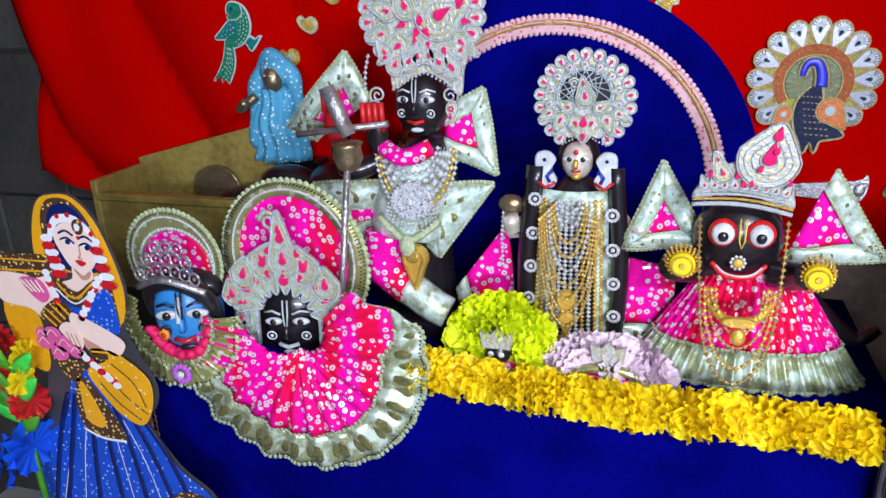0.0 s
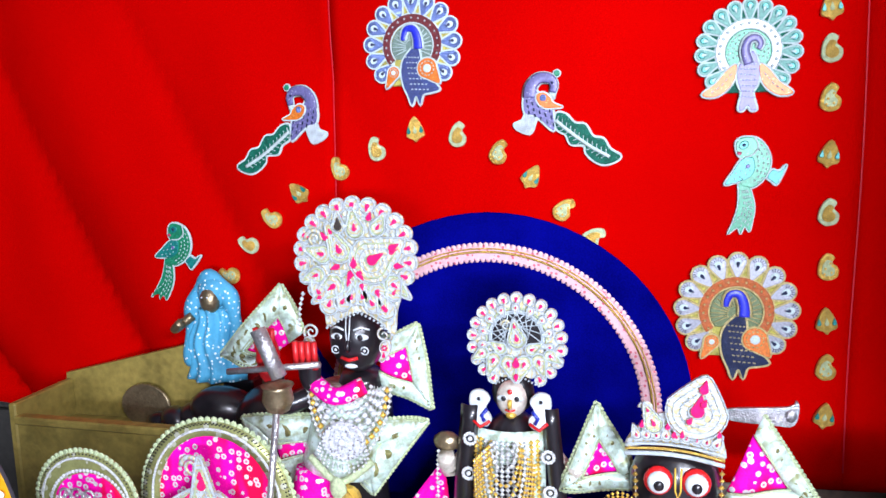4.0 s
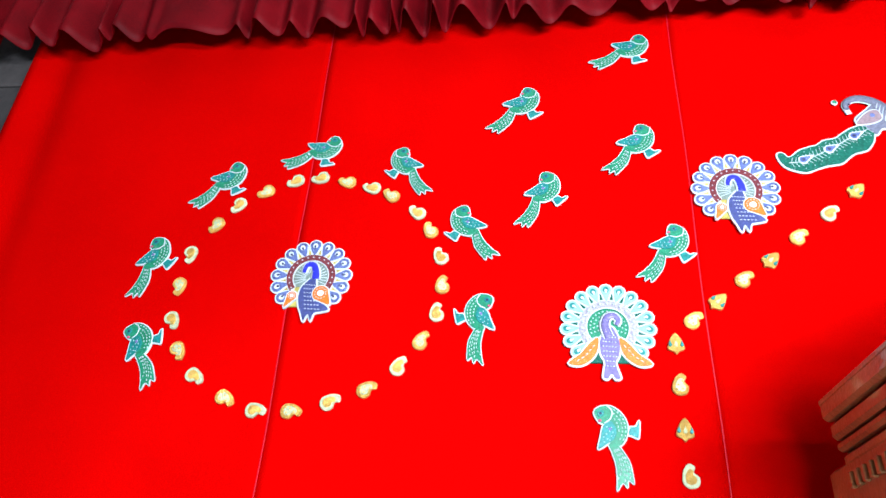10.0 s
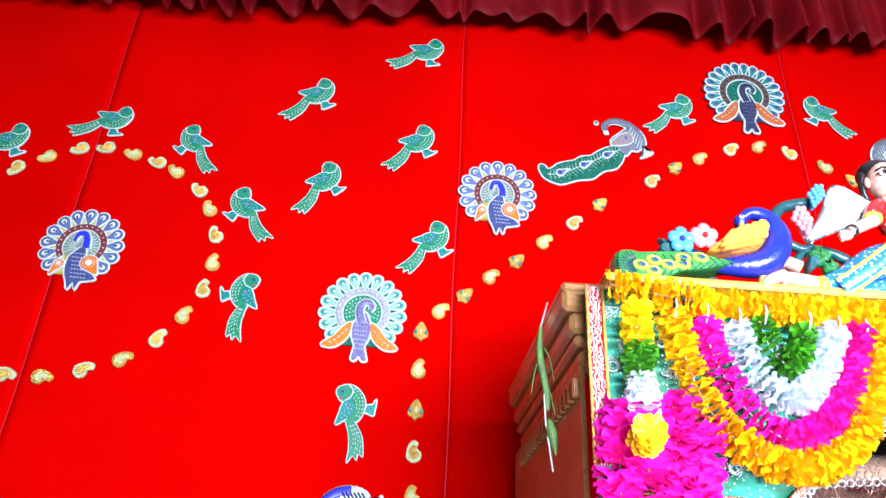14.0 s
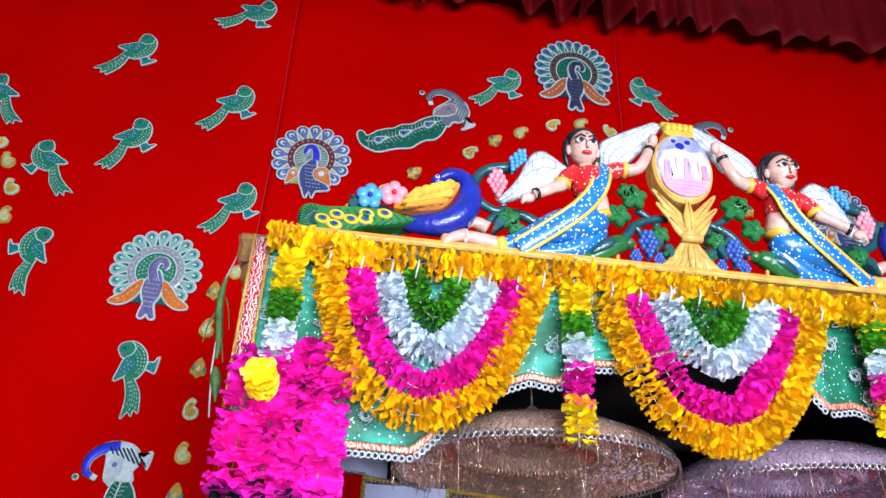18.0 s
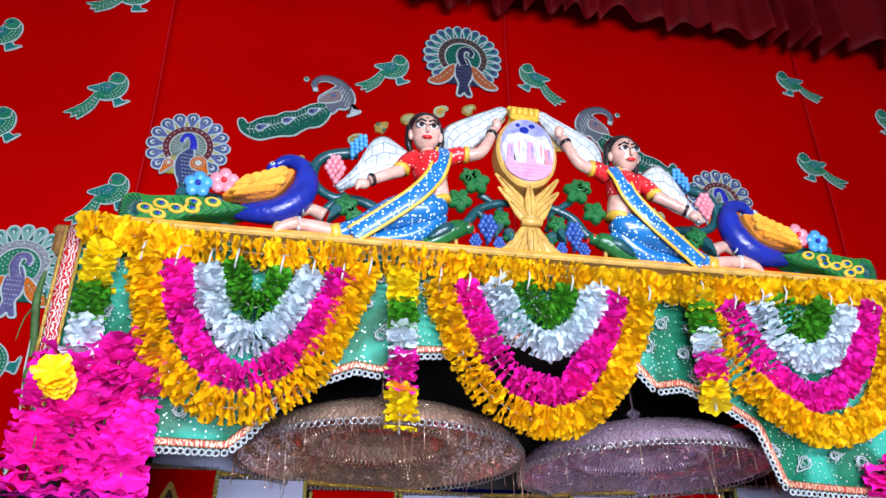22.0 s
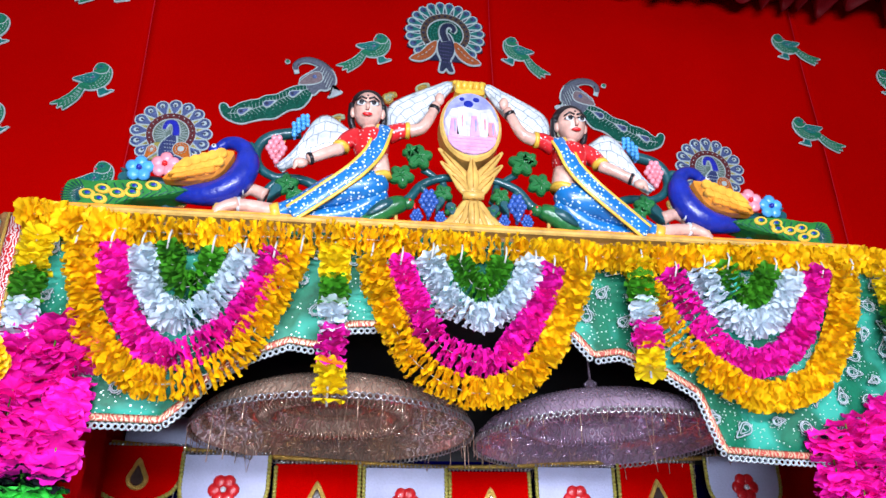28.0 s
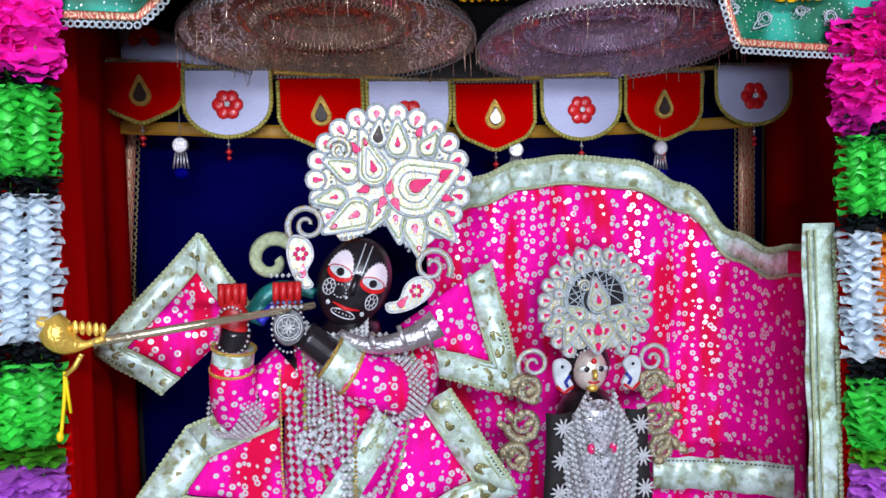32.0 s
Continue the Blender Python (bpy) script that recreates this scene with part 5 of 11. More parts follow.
def vines(side):
    def p(x, z, y=0.0):
        return Vector((side * x, y, z))
    for pts, r in ((((0.250, 0.160), (0.286, 0.152), (0.305, 0.138), (0.310, 0.114), (0.300, 0.094), (0.278, 0.083), (0.262, 0.088)), 0.0088), (((0.205, 0.062), (0.222, 0.073), (0.246, 0.082), (0.271, 0.080), (0.290, 0.062), (0.300, 0.034)), 0.0080),
                   (((0.176, 0.048), (0.133, 0.045), (0.094, 0.058), (0.073, 0.084), (0.044, 0.098), (0.024, 0.100)), 0.0085), (((0.070, 0.112), (0.058, 0.104), (0.046, 0.096)), 0.006), (((0.074, 0.084), (0.066, 0.074), (0.064, 0.062)), 0.006), (((0.040, 0.090), (0.036, 0.074), (0.030, 0.060)), 0.006),
                   (((0.470, 0.058), (0.440, 0.064), (0.405, 0.056)), 0.010), (((0.433, 0.016), (0.405, 0.020), (0.370, 0.006), (0.330, 0.004)), 0.0085), (((0.330, 0.126), (0.318, 0.130), (0.310, 0.122)), 0.009)):
        part("vine", Shape().tube(smooth_line([p(x, z, 0.004) for x, z in pts], 6), lambda t, r=r: r * (1 - 0.35 * t), sides=10), "enamel_teal", pediment, "dark teal carved vine")
    for x, z, q, t in ((0.077, 0.124, 0.021, 0.3), (0.102, 0.091, 0.019, 1.1), (0.088, 0.132, 0.014, 2.0), (0.042, 0.066, 0.015, 0.8), (0.262, 0.066, 0.017, 0.4), (0.170, 0.014, 0.016, 1.6), (0.252, 0.052, 0.013, 0.2), (0.030, 0.040, 0.011, 2.4)):
        leaf(p(x, z, -0.008), q, t, "enamel_green", pediment)
    for k, (x, z, way, size) in enumerate(((0.418, 0.014, 200, 1.0), (0.396, 0.010, 160, 0.9), (0.436, 0.010, 230, 0.8), (0.462, 0.062, 30, 0.9), (0.032, 0.044, 250, 0.8), (0.046, 0.052, 290, 0.7), (0.478, 0.060, 170, 0.8), (0.275, 0.056, 300, 0.8))):
        w = radians(way)
        part("vine_leaf", Shape().plate(drop(side * x, z, 0.0095 * size, 0.030 * size, w if side > 0 else math.pi - w), -0.012 - 0.0008 * k, -0.002, 0, 0.003), "enamel_teal", pediment)
    grapes(p(0.281, 0.135, -0.010), 0.021, "enamel_pink", pediment, -0.05 * side)
    grapes(p(0.244, 0.178, -0.006), 0.018, "enamel_sky", pediment, 0.5 * side)
    grapes(p(0.064, 0.062, -0.012), 0.020, "enamel_grape", pediment)
    grapes(p(0.080, 0.036, -0.006), 0.013, "enamel_grape", pediment)
    grapes(p(0.046, 0.034, -0.006), 0.012, "enamel_grape", pediment)
    for x, z, colour in ((0.457, 0.071, "enamel_sky"), (0.425, 0.079, "enamel_pink")):
        f = Shape()
        for k in range(5):
            a = 2 * math.pi * k / 5 + 0.3
            f.blob((0.0108 * math.cos(a), -0.004, 0.0108 * math.sin(a)), (0.0092, 0.006, 0.0092), 0, 6, 10)
        f.blob((0, -0.009, 0), (0.004, 0.004, 0.004), 1, 4, 6)
        part("flower", f, [colour, "enamel_red" if colour == "enamel_pink" else "enamel_blue"], pediment, m=Matrix.Translation(p(x, z, -0.016)))
    bird = Shape().tube(smooth_line([p(0.166, 0.006, -0.012), p(0.138, 0.020, -0.016), p(0.115, 0.036, -0.018), p(0.098, 0.042, -0.018)], 5), lambda t: 0.003 + 0.011 * math.sin(math.pi * (0.05 + 0.72 * t)), 0, 10)
    bird.blob(p(0.093, 0.042, -0.018), (0.0098, 0.009, 0.0086), 0, 8, 12).tube([p(0.085, 0.041, -0.018), p(0.082, 0.034, -0.018)], lambda t: 0.0035 * (1.1 - t), 2, 6).tube([p(0.110, 0.028, -0.016), p(0.108, 0.002, -0.014)], 0.003, 1, 5)
    bird.tube(smooth_line([p(0.150, 0.018, -0.026), p(0.128, 0.032, -0.030), p(0.112, 0.040, -0.028)], 4), lambda t: 0.002 + 0.006 * math.sin(math.pi * t), 3, 8, 0.6).blob(p(0.091, 0.044, -0.0265), (0.002, 0.001, 0.002), 2, 5, 8)
    part("parrot", bird, ["enamel_green", "enamel_gold", "enamel_red", "enamel_teal"], pediment, "small carved green parrot")


for side in (-1, 1):
    painted_peacock(side)
    winged_figure(side)
    vines(side)


def acanthus(name, pts, width, y):
    """A leaf of the stand with a raised middle rib."""
    mid = smooth_line([Vector((x, y, z)) for x, z in pts], 6)
    blade = Shape().tube(mid, lambda t: width * (0.45 + 0.75 * math.sin(math.pi * min(1, 0.15 + 0.8 * t))) * (1 - 0.6 * t**3), 0, 10, 0.45)
    blade.tube([v + Vector((0, -width * 0.42, 0)) for v in mid[2:-2]], 0.0010, 1, 5)
    return part(name, blade, ["enamel_gold", "enamel_ochre"], pediment, "yellow painted acanthus leaf")


for side in (-1, 1):
    acanthus("stand_leaf", [(side * 0.002, 0.066), (side * 0.010, 0.090), (side * 0.026, 0.112), (side * 0.048, 0.140)], 0.0088, -0.012)
    acanthus("stand_leaf", [(side * 0.002, 0.062), (side * 0.012, 0.082), (side * 0.028, 0.098), (side * 0.046, 0.116)], 0.0082, -0.015)
    acanthus("stand_leaf", [(side * 0.002, 0.058), (side * 0.012, 0.070), (side * 0.022, 0.082), (side * 0.032, 0.094)], 0.0075, -0.018)
    acanthus("stand_leaf", [(side * 0.003, 0.058), (side * 0.014, 0.038), (side * 0.034, 0.014), (side * 0.062, 0.006), (side * 0.068, 0.018)], 0.0095, -0.012)
    acanthus("stand_leaf", [(side * 0.002, 0.052), (side * 0.007, 0.032), (side * 0.016, 0.012), (side * 0.024, 0.004)], 0.0075, -0.016)
acanthus("stand_leaf", [(0, 0.050), (0, 0.034), (0, 0.016), (0, 0.004)], 0.0075, -0.020)
acanthus("stand_leaf", [(0, 0.066), (0, 0.086), (0, 0.104), (0, 0.122)], 0.0080, -0.020)
part("stand_collar", Shape().tube([(-0.015, -0.020, 0.060), (0.015, -0.020, 0.060)], 0.0062, 0, 10).tube([(-0.012, -0.021, 0.0665), (0.012, -0.021, 0.0665)], 0.0030, 0, 8), "enamel_gold", pediment)
med = part("medallion", Shape().plate(oval(0, 0.179, 0.0470, 0.0610, 40), -0.020, 0.010, 0, 0.004), "enamel_gold", pediment, "gold oval medallion frame")
part("picture", Shape().plate(oval(0, 0.181, 0.0420, 0.0545, 40), -0.0225, -0.019, 0, 0.002), "vignette", med, "faded oval painting of plain shapes in lilac and pink")
part("painted_sky", Shape().plate([(0.0400 * math.cos(t), 0.184 + 0.050 * math.sin(t)) for t in (math.pi * k / 20 for k in range(21))], -0.0234, -0.0222), "picture_sky", med)
part("painted_wall", Shape().plate([(0.0405, 0.184), (0.036, 0.156), (-0.036, 0.156), (-0.0405, 0.184), (-0.030, 0.204), (-0.012, 0.210), (0.012, 0.204), (0.030, 0.208)], -0.0238, -0.0222), "picture_pale", med)
part("painted_ground", Shape().plate([(0.037 * math.cos(t), 0.157 + 0.030 * math.sin(t)) for t in (math.pi + math.pi * k / 16 for k in range(17))], -0.0240, -0.0222), "picture_lilac", med)
for k in range(4):
    part("painted_stripe", Shape().box((-0.032 + 0.004 * k, -0.0246, 0.1515 - 0.0062 * k), (0.032 - 0.004 * k, -0.0238, 0.1525 - 0.0062 * k), 0, 0.0002), "enamel_pink", med)
for x, tall, tint in ((-0.016, 0.050, "enamel_white"), (-0.027, 0.030, "picture_lilac"), (0.004, 0.036, "picture_lilac"), (0.018, 0.042, "enamel_white"), (0.030, 0.026, "enamel_pink")):
    part("painted_drape", Shape().plate([(x - 0.0072, 0.157), (x - 0.0042, 0.157 + tall), (x + 0.0042, 0.157 + tall), (x + 0.0078, 0.157)], -0.0252, -0.0236), tint, med)
    part("painted_sash", Shape().plate(oval(x + 0.002, 0.157 + 0.5 * tall, 0.0015, 0.012, 10), -0.0262, -0.0250), "picture_sky" if tint != "enamel_white" else "enamel_pink", med)
for x, z, r in ((-0.004, 0.214, 0.0075), (0.008, 0.222, 0.005), (-0.014, 0.222, 0.004)):
    part("painted_tree", Shape().plate(oval(x, z, r, r * 0.8, 12), -0.0250, -0.0232), "enamel_blue", med)
crown = Shape().box((-0.023, -0.020, 0.237), (0.023, 0.006, 0.246), 0, 0.003).box((-0.026, -0.016, 0.256), (0.026, 0.006, 0.263), 0, 0.003)
for k in range(-2, 3):
    crown.blob((0.0092 * k, -0.014, 0.250), (0.0056, 0.012, 0.0105), 0, 6, 10)
part("crown_piece", crown, "enamel_yellow", med)
# ---------------------------------------------------------------- garlands


def bloom_mesh(name, colour, r, petals=8, seed=1):
    """Two ruffled cloth discs on one string, which runs along z."""
    rnd, s, n = random.Random(seed), Shape(), 48
    for layer in range(2):
        lift, turn = (layer - 0.5) * r * 0.30, rnd.uniform(0, 6.3)
        cup = rnd.uniform(0.02, 0.20) * (1 if layer else -1)
        ph, ph2 = rnd.uniform(0, 6.3), rnd.uniform(0, 6.3)
        long = [rnd.uniform(0.92, 1.08) for _ in range(petals)]
        pts = [(0, 0, lift)]
        for f in (0.42, 0.76, 1.0):
            for k in range(n):
                a = 2 * math.pi * k / n
                q = (petals * k / n) % 1
                notch = 1 - 0.15 * (1 - math.sin(math.pi * q) ** 0.35)
                R = r * f * (long[int(petals * k / n) % petals] * notch if f > 0.9 else 1)
                z = lift + r * f * f * (cup + 0.10 * math.sin((petals - 2) * a + ph) + 0.06 * math.sin((petals + 3) * a + ph2))
                pts.append((R * math.cos(a + turn), R * math.sin(a + turn), z))
        faces = [(0, 1 + k, 1 + (k + 1) % n) for k in range(n)]
        for ring in range(2):
            o = 1 + ring * n
            faces += [(o + k, o + n + k, o + n + (k + 1) % n, o + (k + 1) % n) for k in range(n)]
        s.add(pts, faces, 0, True)
    return s.mesh(name, colour)


def frill_mesh(name, colour, r, waves=5, seed=1):
    """A wavy paper disc of a garland."""
    rnd, s, n = random.Random(seed), Shape(), 36
    pts = [(0, 0, 0)]
    for ring, f in enumerate((0.55, 1.0)):
        for k in range(n):
            a = 2 * math.pi * k / n
            R = r * f * (1 - 0.10 * rnd.random() * f)
            pts.append((R * math.cos(a), R * math.sin(a), 0.15 * r * f * math.sin(waves * a) + 0.06 * r * f * math.sin((waves + 4) * a + 1) + r * 0.03 * rnd.uniform(-1, 1)))
    faces = [(0, 1 + k, 1 + (k + 1) % n) for k in range(n)] + [(1 + k, 1 + n + k, 1 + n + (k + 1) % n, 1 + (k + 1) % n) for k in range(n)]
    s.add(pts, faces, 0)
    return s.mesh(name, colour)


BLOOMS = {}


def bloom(colour, r, kind="bloom"):
    key = (colour, round(r, 4), kind)
    if key not in BLOOMS:
        make = bloom_mesh if kind == "bloom" else frill_mesh
        more = {"petals": 13} if kind == "bloom" and r > 0.0265 and colour != "magenta" else {}
        BLOOMS[key] = [make(kind, colour, r, seed=k + 7, **more) for k in range(4)]
    return random.choice(BLOOMS[key])


def string_of(path, colour, r, parent, step, kind="bloom", wobble=0.10, squash=1.0):
    for p, d in along(path, step):
        q = d.to_track_quat("Z", "Y").to_matrix().to_4x4()
        jit = Vector((random.uniform(-1, 1), random.uniform(-1, 1), random.uniform(-1, 1))) * r * 0.09
        turn = pose(0, 0, 0, random.gauss(0, 60 * wobble), random.gauss(0, 60 * wobble), random.uniform(0, 360))
        size = random.uniform(0.90, 1.10)
        part(kind, bloom(colour, r, kind), None, parent, m=Matrix.Translation(p + jit) @ q @ turn @ Matrix.Diagonal((size, size, size * squash, 1)))


def garland(path, colour, r, label, step=0.0125, group="flower garlands of the shrine", kind="bloom", wobble=0.12):
    base = path[0]
    g = thing("garland", base, label, "garland", group)
    local = [p - base for p in path]
    part("thread", Shape().tube(local, 0.0006, sides=4), "string", g)
    string_of(local, colour, r, g, step, kind, wobble)
    return g


GY = -0.757


def strand(points, y):
    return smooth_line([Vector((x, y, z)) for x, z in points], 8)


def tie(points, y):
    """White thread ends that hold a loop to the garland above."""
    t = thing("garland_tie", (points[0][0], y, points[0][1]), "white thread ties holding a flower loop", "thread", "thread ties of the garlands")
    for x, z in (points[0], points[-1]):
        dx, dz = x - points[0][0], z - points[0][1]
        part("thread", Shape().tube([(dx, -0.012, dz - 0.010), (dx + 0.002, -0.018, dz + 0.004), (dx + 0.003, -0.014, dz + 0.014)], 0.0014, sides=5), "string", t)


top = strand(((0.890, 2.280), (0.968, 2.268), (1.042, 2.262), (1.116, 2.261), (1.20, 2.263), (1.30, 2.266), (1.46, 2.262), (1.66, 2.258), (1.80, 2.266), (1.94, 2.270), (2.09, 2.272)), GY)
garland(top, "amber", 0.0205, "yellow-orange artificial marigold garland along the shrine's top edge", 0.0098, wobble=0.22)
LOOPS = {
    "yellow": ("amber", 0.0205, -0.002, (((0.964, 2.244), (0.977, 2.188), (0.996, 2.131), (1.032, 2.090), (1.074, 2.070), (1.116, 2.076), (1.160, 2.101), (1.191, 2.156), (1.217, 2.218), (1.230, 2.246)),
                                            ((1.318, 2.240), (1.342, 2.169), (1.368, 2.115), (1.397, 2.088), (1.427, 2.073), (1.460, 2.067), (1.494, 2.076), (1.522, 2.094), (1.549, 2.130), (1.576, 2.185), (1.598, 2.236)),
                                            ((1.676, 2.250), (1.699, 2.185), (1.731, 2.132), (1.777, 2.091), (1.830, 2.072), (1.889, 2.086), (1.933, 2.129), (1.967, 2.193), (1.984, 2.252)))),
    "magenta": ("magenta", 0.0200, 0.001, (((1.003, 2.242), (1.014, 2.190), (1.036, 2.142), (1.065, 2.111), (1.094, 2.101), (1.127, 2.118), (1.156, 2.145), (1.178, 2.184), (1.197, 2.236)),
                                           ((1.356, 2.238), (1.379, 2.172), (1.402, 2.132), (1.433, 2.114), (1.461, 2.106), (1.488, 2.112), (1.513, 2.144), (1.539, 2.184), (1.556, 2.236)),
                                           ((1.724, 2.236), (1.748, 2.182), (1.781, 2.136), (1.822, 2.115), (1.866, 2.130), (1.906, 2.172), (1.940, 2.246)))),
    "white": ("white_petal", 0.0195, -0.003, (((1.040, 2.238), (1.050, 2.190), (1.071, 2.160), (1.096, 2.147), (1.122, 2.164), (1.144, 2.195), (1.161, 2.236)),
                                              ((1.395, 2.244), (1.411, 2.198), (1.437, 2.172), (1.462, 2.165), (1.492, 2.180), (1.519, 2.208), (1.530, 2.240)),
                                              ((1.764, 2.246), (1.786, 2.192), (1.828, 2.170), (1.868, 2.188), (1.900, 2.244)))),
    "dark green leaf": ("green_petal", 0.0170, -0.006, (((1.071, 2.242), (1.080, 2.206), (1.097, 2.188), (1.114, 2.202), (1.124, 2.238)),
                                                         ((1.432, 2.242), (1.447, 2.211), (1.462, 2.201), (1.480, 2.217), (1.490, 2.242)),
                                                         ((1.798, 2.250), (1.812, 2.216), (1.829, 2.206), (1.848, 2.218), (1.866, 2.246)))),
}
for shade, (colour, r, dy, lines) in LOOPS.items():
    for points in lines:
        garland(strand(points, GY + dy), colour, r, shade + " artificial flower garland looped under the shrine's top edge", 0.0086, wobble=0.10)
        tie(points, GY + dy)

for x, low, lengths in ((0.918, 2.12, (("marigold", 0.048), ("green_petal", 0.036), ("white_petal", 0.040))), (1.273, 2.054, (("marigold", 0.040), ("green_petal", 0.032), ("white_petal", 0.036), ("magenta", 0.042), ("marigold", 0.042))), (1.674, 2.080, (("marigold", 0.020), ("green_petal", 0.034), ("white_petal", 0.030), ("magenta", 0.030), ("marigold", 0.034))), (2.040, 2.12, (("marigold", 0.044), ("green_petal", 0.036), ("white_petal", 0.040)))):
    g = thing("garland_drop", (x, GY - 0.010, 2.246), "short hanging garland in yellow, green, white and magenta", "garland", "short garlands between the loops")
    z = 0.0
    for colour, length in lengths:
        string_of([Vector((-0.003 * math.sin(9 * z), 0, z)), Vector((0.002, 0, z - length))], colour, 0.0195, g, 0.0085, wobble=0.16)
        z -= length
    part("thread", Shape().tube([(0, 0, 0.01), (0, 0, z - 0.008)], 0.0015, sides=4), "string", g)

# pillars of flower strings
for tag, xs, shift in (("left", (0.893, 0.925, 0.957, 0.985), 0.0), ("right", (1.904, 1.934, 1.964, 1.996, 2.03, 2.062), -0.062)):
    for k, x in enumerate(xs):
        inner = (k == len(xs) - 1) if tag == "left" else (k == 0)
        g = thing("garland_pillar", (x, -0.752, 1.30), "vertical string of magenta, green, white and orange paper flowers on the shrine's post", "garland", "flower strings on the shrine's posts")
        lean = -0.018 if tag == "left" else 0.03
        def at(z, lean=lean):
            return Vector((lean * (2.1 - z) / 0.6, 0, z - 1.30))
        up = 2.125 + 0.010 * ((k * 7) % 3) if tag == "left" else 2.03 + 0.012 * k
        wide = 0.0245
        for colour, z1, z0, kind, r, step in (
            ("magenta", up, 1.972 + shift, "bloom", 0.0275, 0.0118), ("tinsel", 1.975 + shift, 1.956 + shift, "bloom", 0.021, 0.007), ("bright_green", 1.956 + shift, 1.862 + shift, "frill", wide, 0.0080),
            ("tinsel", 1.862 + shift, 1.842 + shift, "bloom", 0.021, 0.007), ("white_petal" if inner or k % 3 == 2 else "orange_petal", 1.842 + shift, 1.685 + shift, "frill", wide, 0.0078), ("tinsel", 1.685 + shift, 1.660 + shift, "bloom", 0.021, 0.007),
            ("bright_green", 1.660 + shift, 1.572 + shift, "frill", wide, 0.0080), ("green_petal", 1.572 + shift, 1.548 + shift, "bloom", 0.021, 0.010), ("purple_petal", 1.548 + shift, 1.42 + shift, "bloom", 0.025, 0.0135), ("marigold", 1.42 + shift, 1.30, "bloom", 0.024, 0.0135)):
            if kind == "frill":
                part("paper_core", Shape().tube([at(z1), at((z0 + z1) / 2), at(z0)], 0.0115, sides=10), colour, g)
            string_of([at(z1), at(z0)], colour, r, g, step, kind, 0.34 if colour == "magenta" else 0.10 if kind == "bloom" else 0.06)
        part("thread", Shape().tube([at(up), at(1.30)], 0.0008, sides=4), "green_petal", g)
    pom = thing("pompom_flower", ((0.911 if tag == "left" else 2.04), -0.792, 2.082), "yellow artificial marigold head on the flower strings", "flower")
    string_of([Vector((0, 0.012, 0)), Vector((0, -0.016, 0.006))], "amber", 0.0175, pom, 0.0075)

# ---------------------------------------------------------------- brocade valance
valance = thing("valance", (CX, -0.728, 2.285), "green brocade valance with a scalloped lace edge across the shrine", "valance")


def hem(x):
    """How low the valance hangs."""
    steps = ((0.87, 2.03), (1.012, 2.030), (1.083, 2.028), (1.104, 2.047), (1.135, 2.085), (1.180, 2.112), (1.222, 2.129), (1.255, 2.124), (1.294, 2.152), (1.33, 2.154), (1.40, 2.174), (1.46, 2.180), (1.53, 2.172), (1.588, 2.151), (1.613, 2.122), (1.649, 2.128), (1.705, 2.106), (1.751, 2.077), (1.775, 2.003), (1.857, 1.998), (2.09, 1.99))
    for (a, za), (b, zb) in zip(steps, steps[1:]):
        if a <= x <= b:
            return za + (zb - za) * (x - a) / (b - a)
    return 1.99


def valance_at(u, v):
    x = 0.872 + 1.215 * u
    z = hem(x) + (2.285 - hem(x)) * v
    return (x - CX, -0.004 * math.sin(40 * x) * (1 - v) - 0.002, z - 2.285)


part("cloth", Shape().sheet(valance_at, 120, 10, 0.002), "brocade", valance)
lace, band = Shape(), Shape()
edge_line = [Vector((0.872 + 1.215 * k / 240 - CX, -0.008, hem(0.872 + 1.215 * k / 240) - 2.285)) for k in range(241)]
band.tube([p + Vector((0, 0, 0.005)) for p in edge_line], 0.0048, sides=6, flat=0.3)
for p, d in along(edge_line, 0.0076):
    n = Vector((-d.z, 0, d.x)) * -1
    ring = [p + n * 0.0045 + d * 0.0034 * math.cos(a) + n * 0.0034 * math.sin(a) for a in (2 * math.pi * k / 8 for k in range(9))]
    lace.tube(ring, 0.0014, sides=4)
rnd = random.Random(8)
motifs = []
for k in range(3):
    size, spin = (0.74, 0.62, 0.5)[k], 0.5 * k
    shape = turned(drop(0, 0, 0.0105 * size, 0.027 * size, math.pi / 2, 18), spin)
    motif = Shape().tube([(px, 0, pz) for px, pz in shape + shape[:1]], 0.0009, sides=4)
    motif.tube([(px * 0.6, 0, pz * 0.6) for px, pz in shape + shape[:1]], 0.0006, sides=4)
    motif.tube([(0.0150 * size * (1 - 0.09 * a) * math.cos(a + spin), 0, 0.0150 * size * (1 - 0.09 * a) * math.sin(a + spin)) for a in (0.45 * j for j in range(20))], 0.0007, sides=4)
    for j in range(11):
        a = 2 * math.pi * j / 11
        motif.bead((0.0175 * size * math.cos(a), 0, 0.0175 * size * math.sin(a) + 0.003), 0.0010)
    motifs.append(motif.mesh("embroidered_paisley", "silver_trim"))
for row in range(8):
    for col in range(30):
        x = 0.892 + 0.0400 * (col + 0.5 * (row % 2)) + rnd.uniform(-0.006, 0.006)
        z = 2.245 - 0.034 * row + rnd.uniform(-0.006, 0.006)
        if x < 2.07 and z > hem(x) + 0.022:
            part("embroidered_paisley", motifs[rnd.randrange(3)], None, valance, m=Matrix.Translation((x - CX, -0.0085, z - 2.285)) @ pose(0, 0, 0, 0, rnd.uniform(0, 360), 0))
part("lace", lace, "silver_trim", valance, "scalloped silver lace edging")
part("hem_band", band, "braid", valance, "red and gold braid above the lace")
